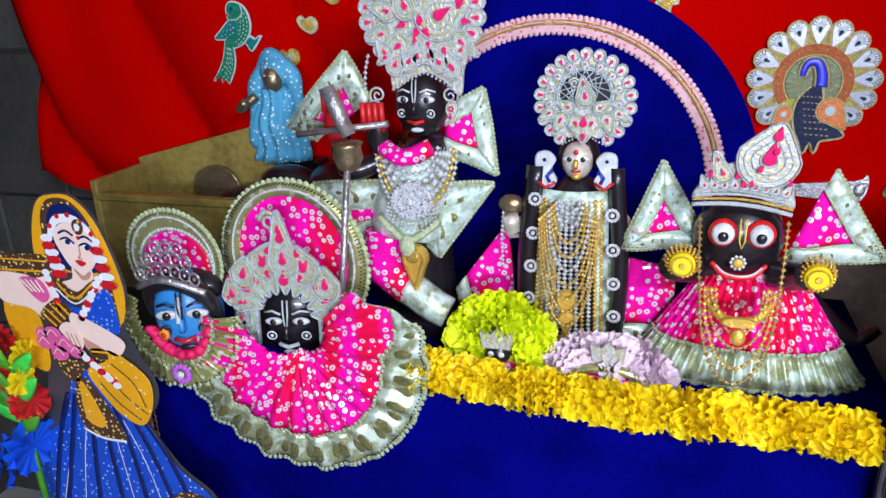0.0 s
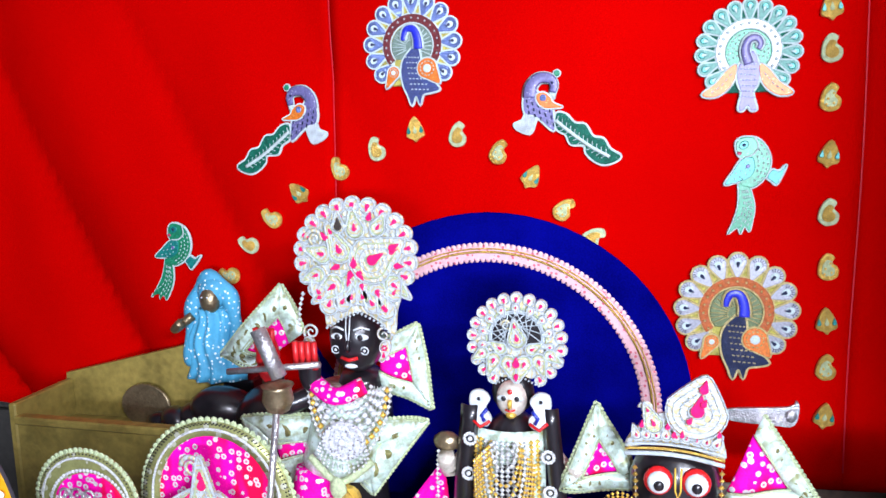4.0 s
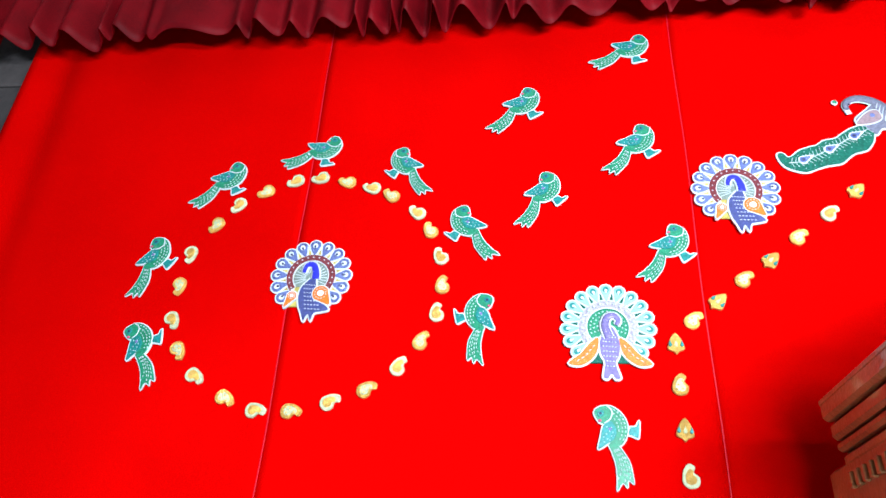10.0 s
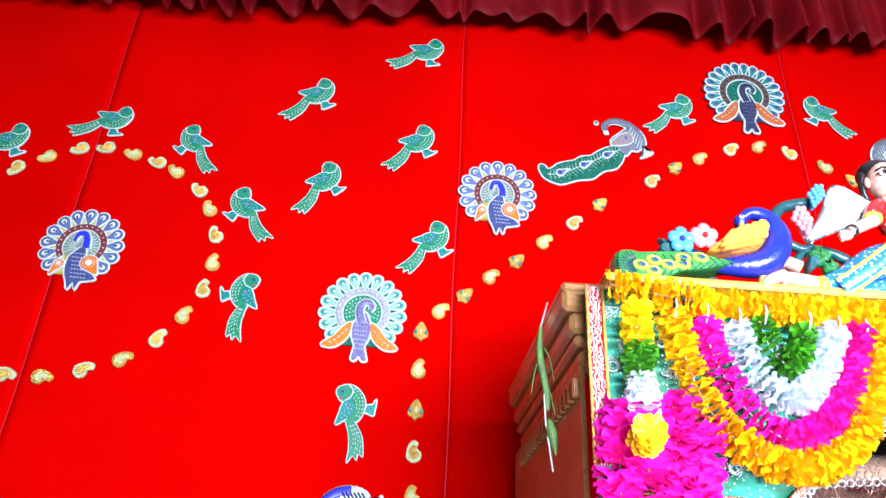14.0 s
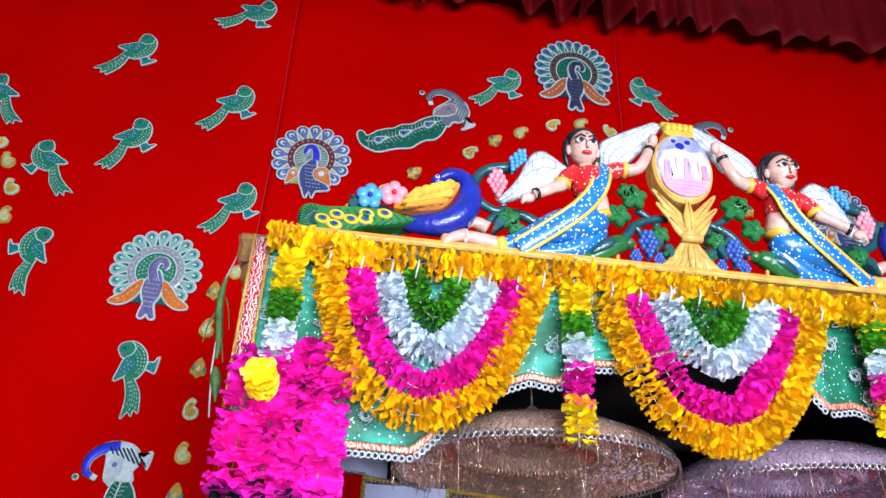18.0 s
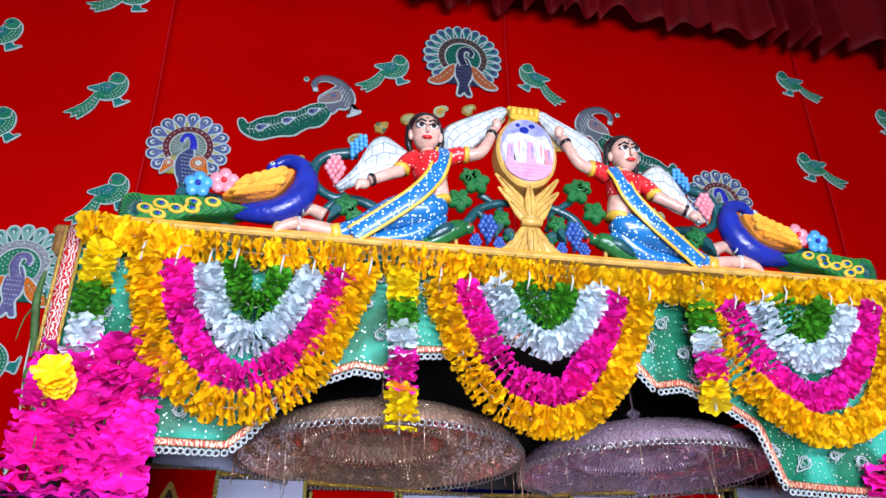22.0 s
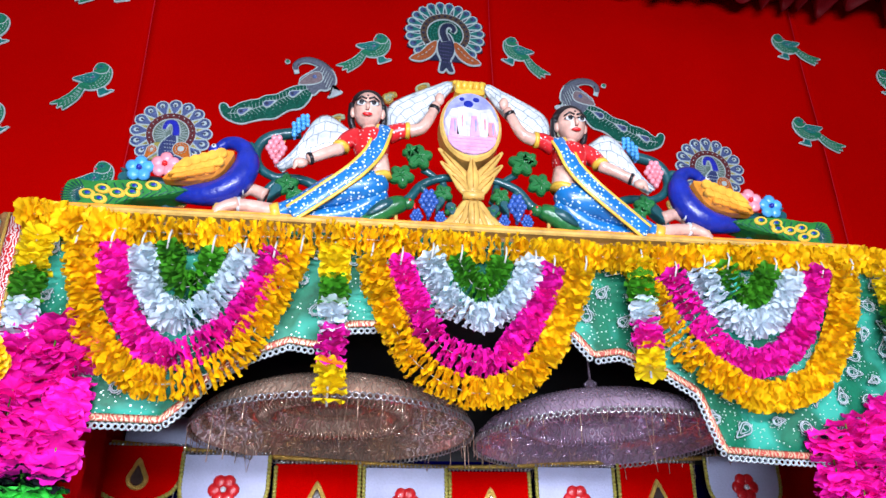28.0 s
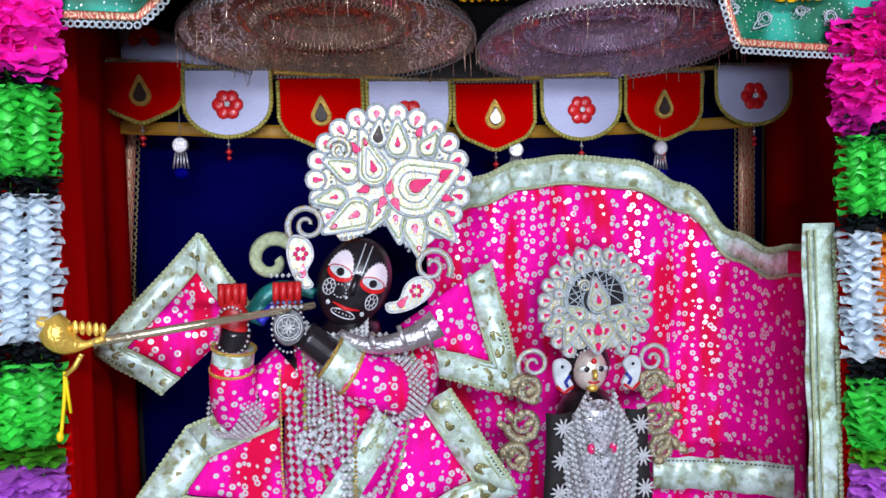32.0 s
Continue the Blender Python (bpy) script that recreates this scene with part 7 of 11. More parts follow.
def cape(at, corners, bordered, label, border=0.026, name="cape_panel", lace=0.0056):
    """A stiff embroidered panel; bordered: the sides with brocade and lace, as numbers of corners."""
    c = thing(name, at, label, "cape", "embroidered cape panels")
    n = len(corners)
    area = sum(corners[i - 1][0] * corners[i][1] - corners[i][0] * corners[i - 1][1] for i in range(n))
    inward = 1 if area > 0 else -1
    lines = []
    for i in range(n):
        p, q = Vector((corners[i][0], corners[i][1])), Vector((corners[(i + 1) % n][0], corners[(i + 1) % n][1]))
        d = (q - p).normalized()
        lines.append((p + Vector((-d.y, d.x)) * inward * (border if i in bordered else 0.0), d))
    inner = []
    for i in range(n):
        (p, d), (q, e) = lines[i - 1], lines[i]
        k = d.x * e.y - d.y * e.x
        t = ((q.x - p.x) * e.y - (q.y - p.y) * e.x) / k if abs(k) > 1e-4 else 0
        inner.append(p + d * t)

    def bend(x, z):
        return 0.006 * math.sin(34 * x + 20 * z) + 0.004 * math.sin(70 * x - 31 * z)
    steps = 10

    def side_line(a, b):
        return [Vector(a) + (Vector(b) - Vector(a)) * (k / steps) for k in range(steps + 1)]
    mid = sum(inner, Vector((0, 0))) / n
    rim = [v for i in range(n) for v in side_line(inner[i], inner[(i + 1) % n])[:-1]]
    rings = [0.0, 0.35, 0.7, 1.0]
    verts = [(mid.x, bend(mid.x, mid.y) - 0.003, mid.y)]
    for f in rings[1:]:
        verts += [((mid + (v - mid) * f).x, bend((mid + (v - mid) * f).x, (mid + (v - mid) * f).y) - 0.003, (mid + (v - mid) * f).y) for v in rim]
    m = len(rim)
    faces = [(0, 1 + k, 1 + (k + 1) % m) for k in range(m)]
    for r in range(2):
        faces += [(1 + r * m + k, 1 + (r + 1) * m + k, 1 + (r + 1) * m + (k + 1) % m, 1 + r * m + (k + 1) % m) for k in range(m)]
    if inward < 0:
        faces = [tuple(reversed(f)) for f in faces]
    total = len(verts)
    both = verts + [(x, y + 0.003, z) for x, y, z in verts]
    hem_faces = [(1 + 2 * m + k, 1 + 2 * m + (k + 1) % m, total + 1 + 2 * m + (k + 1) % m, total + 1 + 2 * m + k) for k in range(m)]
    part("panel", Shape().add(both, faces + [tuple(i + total for i in reversed(f)) for f in faces] + hem_faces, 0, True), "pink_sequin", c)
    for i in bordered:
        a, b, ia, ib = corners[i], corners[(i + 1) % n], inner[i], inner[(i + 1) % n]
        out, ins = side_line(a, b), side_line(ia, ib)

        def strip_at(u, v, out=out, ins=ins):
            p, q = out[min(steps, int(round(u * steps)))], ins[min(steps, int(round(u * steps)))]
            w = q + (p - q) * (v if inward < 0 else 1 - v)
            return (w.x, bend(w.x, w.y) - 0.006, w.y)
        strip = part("border", Shape().sheet(strip_at if inward > 0 else lambda u, v: strip_at(u, 1 - v), steps, 2, 0.003) if inward > 0 else Shape().sheet(lambda u, v: strip_at(1 - u, v), steps, 2, 0.003), "gota", c, "silver brocade border")
        cord = Shape()
        for f, r in ((0.04, 0.0022), (0.20, 0.0014), (0.80, 0.0014), (0.97, 0.0018)):
            cord.tube([(w.x, bend(w.x, w.y) - 0.0075, w.y) for w in (q + (p - q) * f for p, q in zip(out, ins))], r, sides=5)
        part("cord", cord, "pale_gold", strip)
        motif, mid_line = Shape(), [Vector((w.x, bend(w.x, w.y) - 0.0078, w.y)) for w in (q + (p - q) * 0.5 for p, q in zip(out, ins))]
        for k, (v, d) in enumerate(along(mid_line, border * 0.62)):
            motif.blob(v, (border * 0.30, 0.0008, border * 0.19), 0, 4, 10, Euler((0, -math.atan2(d.z, d.x) + (0.7 if k % 2 else -0.7), 0)))
        tagged(part("leaf_motif", motif, "leaf_olive", strip, "woven olive leaf figures"), kind="stuff")
        edge = [Vector((p.x, bend(p.x, p.y) - 0.004, p.y)) for p in out]
        lace_edge(edge if inward < 0 else edge[::-1], lace, strip, "pale_gold")
        eyelets([Vector((w.x, bend(w.x, w.y) - 0.0080, w.y)) for w in (q + (p - q) * (1 - 0.0035 / border) for p, q in zip(out, ins))], strip)
    return c


def necklace(path, r, colour, label, step=None, group="bead necklaces"):
    base = path[0]
    n = thing("necklace", base, label, "necklace", group)
    s = Shape()
    for p, d in along(path, step or r * 2.1):
        s.bead(p - base, r)
    tagged(part("bead_string", s, colour, n), kind="stuff")
    part("thread", Shape().tube([p - base for p in path], 0.0007, sides=4), "string", n)
    return n


def face(s, at, size, slot_skin, slot_eye, slot_pupil, slot_lip, lean=0.0, eye=1.0, brow=None, depth=0.75, yaw=0.0):
    """A plain idol face on a rounded head."""
    turn = Euler((0, lean, radians(yaw)))
    at = Vector(at)

    def q(x, y, z):
        v = Vector((x * size, y * size, z * size))
        v.rotate(turn)
        return at + v
    s.blob(at, (size * 0.80, size * depth, size), slot_skin, 12, 16, turn)
    for side in (-1, 1):
        s.blob(q(0.33 * side, -0.64, 0.16), (size * 0.21 * eye, size * 0.08, size * 0.092 * eye), slot_eye, 6, 10, turn)
        s.blob(q(0.33 * side, -0.715, 0.16), (size * 0.078 * eye, size * 0.045, size * 0.080 * eye), slot_pupil, 5, 8, turn)
        if brow is not None:
            s.tube([q(0.14 * side, -0.70, 0.36), q(0.34 * side, -0.67, 0.44), q(0.56 * side, -0.56, 0.36)], size * 0.03, brow, 5)
            s.tube([q(0.42 * side + 0.11 * math.cos(w), -0.64 - 0.02 * math.sin(w), -0.22 + 0.11 * math.sin(w)) for w in (2 * math.pi * j / 12 for j in range(13))], size * 0.022, brow, 4)
            s.blob(q(0.42 * side, -0.645, -0.22), (size * 0.045, size * 0.03, size * 0.045), brow, 4, 8, turn)
    s.tube([q(0, -0.74, 0.12), q(0, -0.84, -0.10), q(0, -0.78, -0.20)], size * 0.07, slot_skin, 6)
    s.tube([q(-0.24, -0.68, -0.42), q(0, -0.76, -0.47), q(0.24, -0.68, -0.42)], size * 0.055, slot_lip, 6)
    if brow is not None:
        for dx in (-0.055, 0.055):
            s.tube([q(dx, -0.70, 0.72), q(dx, -0.77, 0.40), q(dx * 0.5, -0.80, 0.10)], size * 0.022, brow, 5)
        s.blob(q(0, -0.60, -0.68), (size * 0.20, size * 0.05, size * 0.07), brow, 5, 10, turn)
    return s


# ---------------------------------------------------------------- inside the shrine
def chhatra(at, r, metal, label):
    """A hanging ceremonial parasol of embossed metal, seen from below."""
    c = thing("metal_parasol", at, label, "parasol", "metal parasols in the shrine")
    c.rotation_euler = (radians(-4.2), 0, 0)
    part("canopy", Shape().lathe([(r, 0.0), (r * 0.985, 0.012), (r * 0.90, 0.028), (r * 0.72, 0.046), (r * 0.45, 0.058), (r * 0.16, 0.066), (0.012, 0.070)], 56), metal, c)
    inner = Shape().lathe([(r * 0.985, 0.001), (r * 0.95, 0.009), (r * 0.90, 0.017), (r * 0.84, 0.023), (r * 0.70, 0.033), (r * 0.66, 0.034), (r * 0.645, 0.027), (r * 0.62, 0.027), (r * 0.605, 0.035), (r * 0.57, 0.036), (r * 0.555, 0.022), (r * 0.50, 0.018), (r * 0.455, 0.022), (r * 0.44, 0.040), (r * 0.36, 0.048), (r * 0.33, 0.043), (r * 0.29, 0.043), (r * 0.27, 0.050), (r * 0.10, 0.054), (0.004, 0.048)], 64)
    ridges = Shape()
    for k in range(88):
        a = 2 * math.pi * k / 88
        ridges.tube([(r * f * math.cos(a), r * f * math.sin(a), z) for f, z in ((0.555, 0.024), (0.53, 0.0175), (0.50, 0.0165), (0.47, 0.0175), (0.452, 0.024))], 0.0022, sides=4)
    for f, z, q, n in ((0.76, 0.0285, 0.0105, 30), (0.915, 0.0145, 0.0085, 40)):
        for k in range(n):
            a, way = 2 * math.pi * k / n, 1 if k % 2 else -1
            cx, cy = r * f * math.cos(a), r * f * math.sin(a)
            slope = -0.085 if f < 0.8 else -0.14
            coil = []
            for j in range(15):
                w = 0.55 * j
                g = q * (1 - 0.055 * j)
                along_r, along_a = g * math.cos(w), way * g * math.sin(w)
                coil.append((cx + along_r * math.cos(a) - along_a * math.sin(a), cy + along_r * math.sin(a) + along_a * math.cos(a), z - 0.0012 + slope * 2.2 * along_r))
            ridges.tube(coil, lambda t: 0.0022 - 0.0010 * t, sides=4)
    under = part("underside", inner, metal, c)
    tagged(part("embossing", ridges, metal, under, "embossed scrolls and a fluted ring"), kind="stuff")
    band = Shape()
    n = int(2 * math.pi * r / 0.009)
    for k in range(n):
        a = 2 * math.pi * k / n
        band.tube([Vector((r * 1.004 * math.cos(a + 0.020 * math.cos(w)), r * 1.004 * math.sin(a + 0.020 * math.cos(w)), -0.002 + 0.0042 * math.sin(w))) for w in (2 * math.pi * j / 8 for j in range(9))], 0.0011, sides=4)
    part("rim_lace", band, "antique_silver", c)
    rnd = random.Random(int(r * 1e4))
    chains = Shape()
    for k in range(44):
        a = 2 * math.pi * k / 44 + rnd.uniform(-0.02, 0.02)
        l = rnd.choice((0.012, 0.016, 0.02, 0.026, 0.034, 0.055)) * (1.3 if math.sin(a) < -0.4 else 0.8)
        x, y = r * math.cos(a), r * math.sin(a)
        b = a + rnd.uniform(0.02, 0.10)
        if rnd.random() < 0.45:
            chains.tube([(x, y, 0), ((x + r * math.cos(b)) / 2, (y + r * math.sin(b)) / 2, -l), (r * math.cos(b), r * math.sin(b), 0)], 0.0006, sides=4)
        else:
            chains.tube([(x, y, 0), (x + rnd.uniform(-0.002, 0.002), y, -l)], 0.0007, sides=4)
    tagged(part("chain_fringe", chains, "tarnished", c, "thin hanging chains"), kind="stuff")
    part("finial", Shape().lathe([(0.0, 0.068), (0.014, 0.072), (0.008, 0.084), (0.012, 0.092), (0.0, 0.102)], 16).tube([(0, 0, 0.10), (0, 0, 2.2 - at[2])], 0.002, sides=5), metal, c)
    return c


chhatra((1.282, -0.515, 2.058), 0.206, "tarnished", "round embossed silver parasol, tarnished brown, hung in the shrine")
chhatra((1.686, -0.515, 2.052), 0.191, "lilac_silver", "round embossed silver parasol with a lilac sheen hung in the shrine")

toran = thing("toran", (1.48, -0.34, 2.06), "row of red and white satin flaps strung across the shrine", "bunting")
part("cord", Shape().tube(smooth_line([(-0.60, 0, 0.012), (-0.3, 0, -0.012), (0, 0, -0.026), (0.3, 0, -0.014), (0.62, 0, 0.004)], 10), 0.004, sides=6), "gold_trim", toran)
folded = part("folded_flap", Shape().sheet(lambda u, v: (-0.550 + 0.150 * u, 0.040 - 0.012 * v + 0.004 * math.sin(9 * u + 4 * v), 0.018 - 0.018 * u + (0.062 - 0.020 * u) * v), 10, 6, 0.002), "white_satin", toran, "white satin flap folded up behind the row")
bud = Shape()
for j in range(5):
    a = math.pi * j / 4
    bud.blob((-0.508 + 0.015 * math.cos(a), 0.024, 0.046 + 0.015 * math.sin(a)), (0.011, 0.004, 0.011), 0, 5, 9)
part("flower", bud, "enamel_red", folded, "red cloth flower")
part("under_band", Shape().sheet(lambda u, v: (-0.565 + 1.13 * u, 0.035 + 0.005 * math.sin(50 * u), -0.106 - 0.016 * math.sin(math.pi * u) + 0.022 * v), 60, 3, 0.002), "yellow_cloth", toran, "yellow satin band")
for k, (x, low, high) in enumerate(((0.972, 1.966, 2.062), (1.110, 1.940, 2.048), (1.258, 1.923, 2.036), (1.403, 1.922, 2.030), (1.548, 1.914, 2.026), (1.698, 1.931, 2.034), (1.848, 1.929, 2.044), (2.008, 1.952, 2.056))):
    w, z0, z1 = 0.069, low - 2.06, high - 2.06
    if k % 2 == 0:
        out = [(-w, z1), (w, z1)] + [(v.x, v.z) for v in smooth_line([(w, 0, z0 + 0.048), (w * 0.80, 0, z0 + 0.024), (w * 0.36, 0, z0 + 0.009), (0, 0, z0), (-w * 0.36, 0, z0 + 0.009), (-w * 0.80, 0, z0 + 0.024), (-w, 0, z0 + 0.048)], 3)]
    else:
        out = [(-w, z1), (w, z1)] + [(w * math.cos(a), z0 + 0.055 + 0.055 * math.sin(a)) for a in (-math.pi * j / 12 for j in range(13))]
    tip = random.Random(k).uniform(-4, 4)
    place = pose(x - 1.48, -0.006 - 0.006 * (k % 2), 0, tip, 0, 0)
    flap = part("flap", Shape().plate(out, -0.004, 0.002), "red_cloth" if k % 2 == 0 else "white_satin", toran, "red satin flap" if k % 2 == 0 else "white satin flap", m=place)
    edge = [Vector((p[0], -0.005, p[1])) for p in out[1:] + out[:1]]
    trim = Shape()
    for v, d in along(edge, 0.0062):
        trim.blob(v, (0.0040, 0.003, 0.0040), 0, 4, 6)
    part("edging", trim, "olive_beads", flap, "gold sequin edging")
    top_row = Shape()
    for j in range(22):
        top_row.bead((-w + 2 * w * j / 21, -0.006, z1 + 0.002), 0.0030)
    tagged(part("bead_fringe", top_row, "antique_silver", flap), kind="stuff")
    zc = z0 * 0.48 + z1 * 0.52 - (0.004 if k % 2 else 0)
    if k % 2 == 0:
        part("gem_setting", Shape().plate(drop(0, zc - 0.006, 0.0175, 0.034, math.pi / 2), -0.008, -0.004), "gold_trim", flap)
        part("gem", Shape().plate(drop(0, zc - 0.006, 0.0105, 0.021, math.pi / 2), -0.012, -0.008, 0, 0.003), "dark_glass", flap)
    else:
        f = Shape()
        for j in range(6):
            a = j * math.pi / 3
            f.blob((0.014 * math.cos(a), -0.006, zc + 0.014 * math.sin(a)), (0.0115, 0.004, 0.0115), 0, 5, 9)
        part("flower", f, "enamel_red", flap, "red cloth flower")
        part("flower_bead", Shape().blob((0, -0.011, zc), (0.005, 0.004, 0.005), 0, 5, 8), "pearl", flap)
    hang = Shape().tube([(0, -0.004, z0), (0, -0.004, z0 - 0.02)], 0.001, 0, 4).bead((0, -0.004, z0 - 0.012), 0.004, 0).bead((0, -0.004, z0 - 0.024), 0.0065, 1).bead((0, -0.004, z0 - 0.034), 0.005, 1)
    part("pendant", hang, ["antique_silver", "henna_red"], flap)
for x, z in ((1.030, 1.930), (1.585, 1.915), (1.842, 1.915)):
    t = Shape().plate(oval(0, 0, 0.013, 0.013, 14), -0.004, 0.004, 0)
    for j in range(5):
        t.tube([(-0.008 + 0.004 * j, 0, -0.012), (-0.012 + 0.006 * j, 0, -0.038)], 0.0018, 0, 5)
    t.blob((0, 0, -0.045), (0.013, 0.006, 0.009), 1, 5, 8).tube([(0, 0, 0.012), (0, 0, 2.0 - z)], 0.0008, 0, 4)
    solid("bell_tassel", t, ["antique_silver", "blue_cloth"], "small silver bell tassel with a blue tuft hung from the flaps", "tassel", "bell tassels", at=(x, -0.345, z))

# pink backing cloth behind the smaller idol
def backing_top(x):
    pts = ((1.40, 1.800), (1.499, 1.861), (1.573, 1.886), (1.647, 1.894), (1.740, 1.884), (1.836, 1.845), (1.933, 1.765), (1.983, 1.742), (2.03, 1.752), (2.10, 1.780))
    for (a, za), (b, zb) in zip(pts, pts[1:]):
        if a <= x <= b:
            t = (x - a) / (b - a)
            return za + (zb - za) * t * t * (3 - 2 * t)
    return 1.78


BY = -0.43
bc = thing("backing_cloth", (1.70, BY, 1.18), "pink sequinned backing cloth with a silver brocade border behind the idol", "cloth")
def backing(u, v, lo=1.19, inset=0.0):
    x = 1.42 + 0.625 * u
    z = lo + (backing_top(x) - inset - lo) * v
    fold = 0.013 * math.sin(34 * x + 2.5 * math.sin(5 * x)) + 0.006 * math.sin(71 * x + 2 * z)
    turn = max(0.0, (x - 1.84) / 0.21) ** 2
    return (x - 0.125 * turn - 1.70, fold * max(0.3, 1 - turn) - 0.19 * turn - 0.02 * u, z - 1.18)
part("cloth", Shape().sheet(backing, 70, 12, 0.002), "pink_sequin", bc)
part("border", Shape().sheet(lambda u, v: tuple(Vector(backing(u, 1.0, inset=0.040 * (1 - v))) + Vector((0, -0.004, 0))), 70, 2, 0.002), "gota", bc, "silver brocade border")
part("cord", Shape().tube([Vector(backing(k / 60, 1.0, inset=0.040)) + Vector((0, -0.006, 0)) for k in range(61)], 0.003, sides=5), "pale_gold", bc)
lace_edge([Vector(backing(k / 60, 1.0)) + Vector((0, -0.004, 0)) for k in range(61)], 0.007, bc, "pale_gold")
side = part("side_border", Shape().sheet(lambda u, v: (0.166 + 0.040 * u + 0.022 * (1 - v), -0.290 - 0.003 * math.sin(26 * v) - 0.004 * u, 0.02 + 0.588 * v), 4, 24, 0.002), "gota", bc, "silver brocade border")
part("side_cord", Shape().tube([(0.193, -0.296, 0.02), (0.171, -0.296, 0.60)], 0.0022, sides=5).tube([(0.201, -0.297, 0.02), (0.179, -0.297, 0.60)], 0.0014, sides=5), "pale_gold", side)
lace_edge([Vector((0.228, -0.296, 0.02)), Vector((0.206, -0.296, 0.60))], 0.0050, side, "pale_gold")
lower = part("lower_border", Shape().sheet(lambda u, v: (0.06 + 0.20 * u, -0.075 - 0.135 * u ** 1.5 + 0.004 * math.sin(30 * u), 0.192 + 0.050 * v + 0.018 * u), 24, 2, 0.002), "gota", bc, "silver brocade border")
eyelets([Vector((0.06 + 0.20 * k / 30, -0.079 - 0.135 * (k / 30) ** 1.5, 0.238 + 0.018 * k / 30)) for k in range(31)], lower)

# ---- the flute-playing idol
KX, KY = 1.322, -0.565
s = Shape()
HEAD, TILT, HS = Vector((1.307, KY - 0.004, 1.719)), Euler((0, radians(23), 0)), 0.060
s.blob(HEAD, (HS * 0.84, HS * 0.75, HS * 1.06), 0, 14, 20, TILT)


def on_head(u, w, lift=0.0):
    """A point of the head's front, u to the side and w up from between the eyes."""
    k = max(0.06, 1 - (u / (0.84 * HS)) ** 2 - ((w + 0.010) / (1.06 * HS)) ** 2)
    v = Vector((u, -0.75 * HS * math.sqrt(k) - lift, w + 0.010))
    v.rotate(TILT)
    return HEAD + v


def paint(outline, slot, lift):
    """A painted patch that follows the head."""
    n = len(outline)
    cu, cw = sum(p[0] for p in outline) / n, sum(p[1] for p in outline) / n
    pts = [on_head(cu, cw, lift)]
    for f in (0.5, 1.0):
        pts += [on_head(cu + (u - cu) * f, cw + (w - cw) * f, lift) for u, w in outline]
    faces = [(0, 1 + (k + 1) % n, 1 + k) for k in range(n)] + [(1 + k, 1 + (k + 1) % n, 1 + n + (k + 1) % n, 1 + n + k) for k in range(n)]
    s.add(pts, faces, slot, True)


def stroke(points, r, slot, lift=0.0012):
    s.tube([on_head(u, w, lift) for u, w in points], r, slot, 5)


for side in (-1, 1):
    ex = 0.0230 * side
    almond = [(ex + 0.0150 * math.cos(a), 0.0075 * math.sin(a) * (1 - 0.25 * abs(math.cos(a)))) for a in (-2 * math.pi * k / 20 for k in range(20))]
    lid = [(ex + 0.0010 * side + 0.0165 * math.cos(a) * (1.0 - 0.12 * max(0, math.sin(a))), 0.0020 + (0.0265 if math.sin(a) > 0 else 0.004) * math.sin(a)) for a in (-2 * math.pi * k / 24 for k in range(24))]
    red = [(ex + 0.0175 * math.cos(a), -0.0025 + (0.0105 if math.sin(a) < 0 else 0.006) * math.sin(a)) for a in (-2 * math.pi * k / 20 for k in range(20))]
    paint(lid, 5, 0.0006)
    paint(red, 3, 0.0011)
    paint(almond, 1, 0.0017)
    paint([(ex + 0.0054 * math.cos(a), 0.0054 * math.sin(a)) for a in (-2 * math.pi * k / 14 for k in range(14))], 2, 0.0023)
    stroke([(ex + 0.0158 * math.cos(a), 0.0082 * math.sin(a)) for a in (math.pi * k / 12 for k in range(13))], 0.0007, 3, 0.0018)
    for k in range(13):
        a = math.pi * k / 12
        s.bead(on_head(ex + 0.0010 * side + 0.0172 * math.cos(a) * (1.0 - 0.12 * math.sin(a)), 0.0020 + 0.0275 * math.sin(a), 0.0008), 0.0011, 6)
    # round pierced cheek ornaments
    cx, cw = 0.0300 * side, -0.0240
    for f in (1.0, 0.42):
        stroke([(cx + 0.0078 * f * math.cos(a), cw + 0.0112 * f * math.sin(a)) for a in (2 * math.pi * k / 16 for k in range(17))], 0.0009, 6)
    for k in range(8):
        a = 2 * math.pi * k / 8
        stroke([(cx + 0.0033 * math.cos(a), cw + 0.0047 * math.sin(a)), (cx + 0.0074 * math.cos(a), cw + 0.0106 * math.sin(a))], 0.0007, 6)
    s.blob(on_head(0.0240 * side, -0.0440, 0.0006), (0.0032, 0.0016, 0.0036), 6, 5, 8)
    stroke([(0.0050 * side, 0.046), (0.0046 * side, 0.020), (0.0040 * side, -0.006), (0.0, -0.0115)], 0.0010, 1, 0.0030)
s.tube([on_head(0, 0.004, 0.002), on_head(0, -0.012, 0.007), on_head(0, -0.022, 0.005)], 0.0052, 0, 8)
for k in range(12):
    a = 2 * math.pi * k / 12
    s.bead(on_head(-0.0150 + 0.0088 * math.cos(a), -0.0235 + 0.0088 * math.sin(a), 0.004), 0.0017, 6)
s.bead(on_head(-0.004, -0.0285, 0.007), 0.0032, 6)
stroke([(-0.0180, -0.0410), (0.0, -0.0440), (0.0190, -0.0400)], lambda t: 0.0012 + 0.0022 * math.sin(math.pi * t), 3, 0.0016)
stroke([(0.0165 * math.cos(a), -0.0520 + 0.0056 * math.sin(a)) for a in (2 * math.pi * k / 20 for k in range(21))], 0.0010, 6)
for k in range(5):
    s.bead(on_head(-0.010 + 0.005 * k, -0.0520, 0.001), 0.0016, 6)
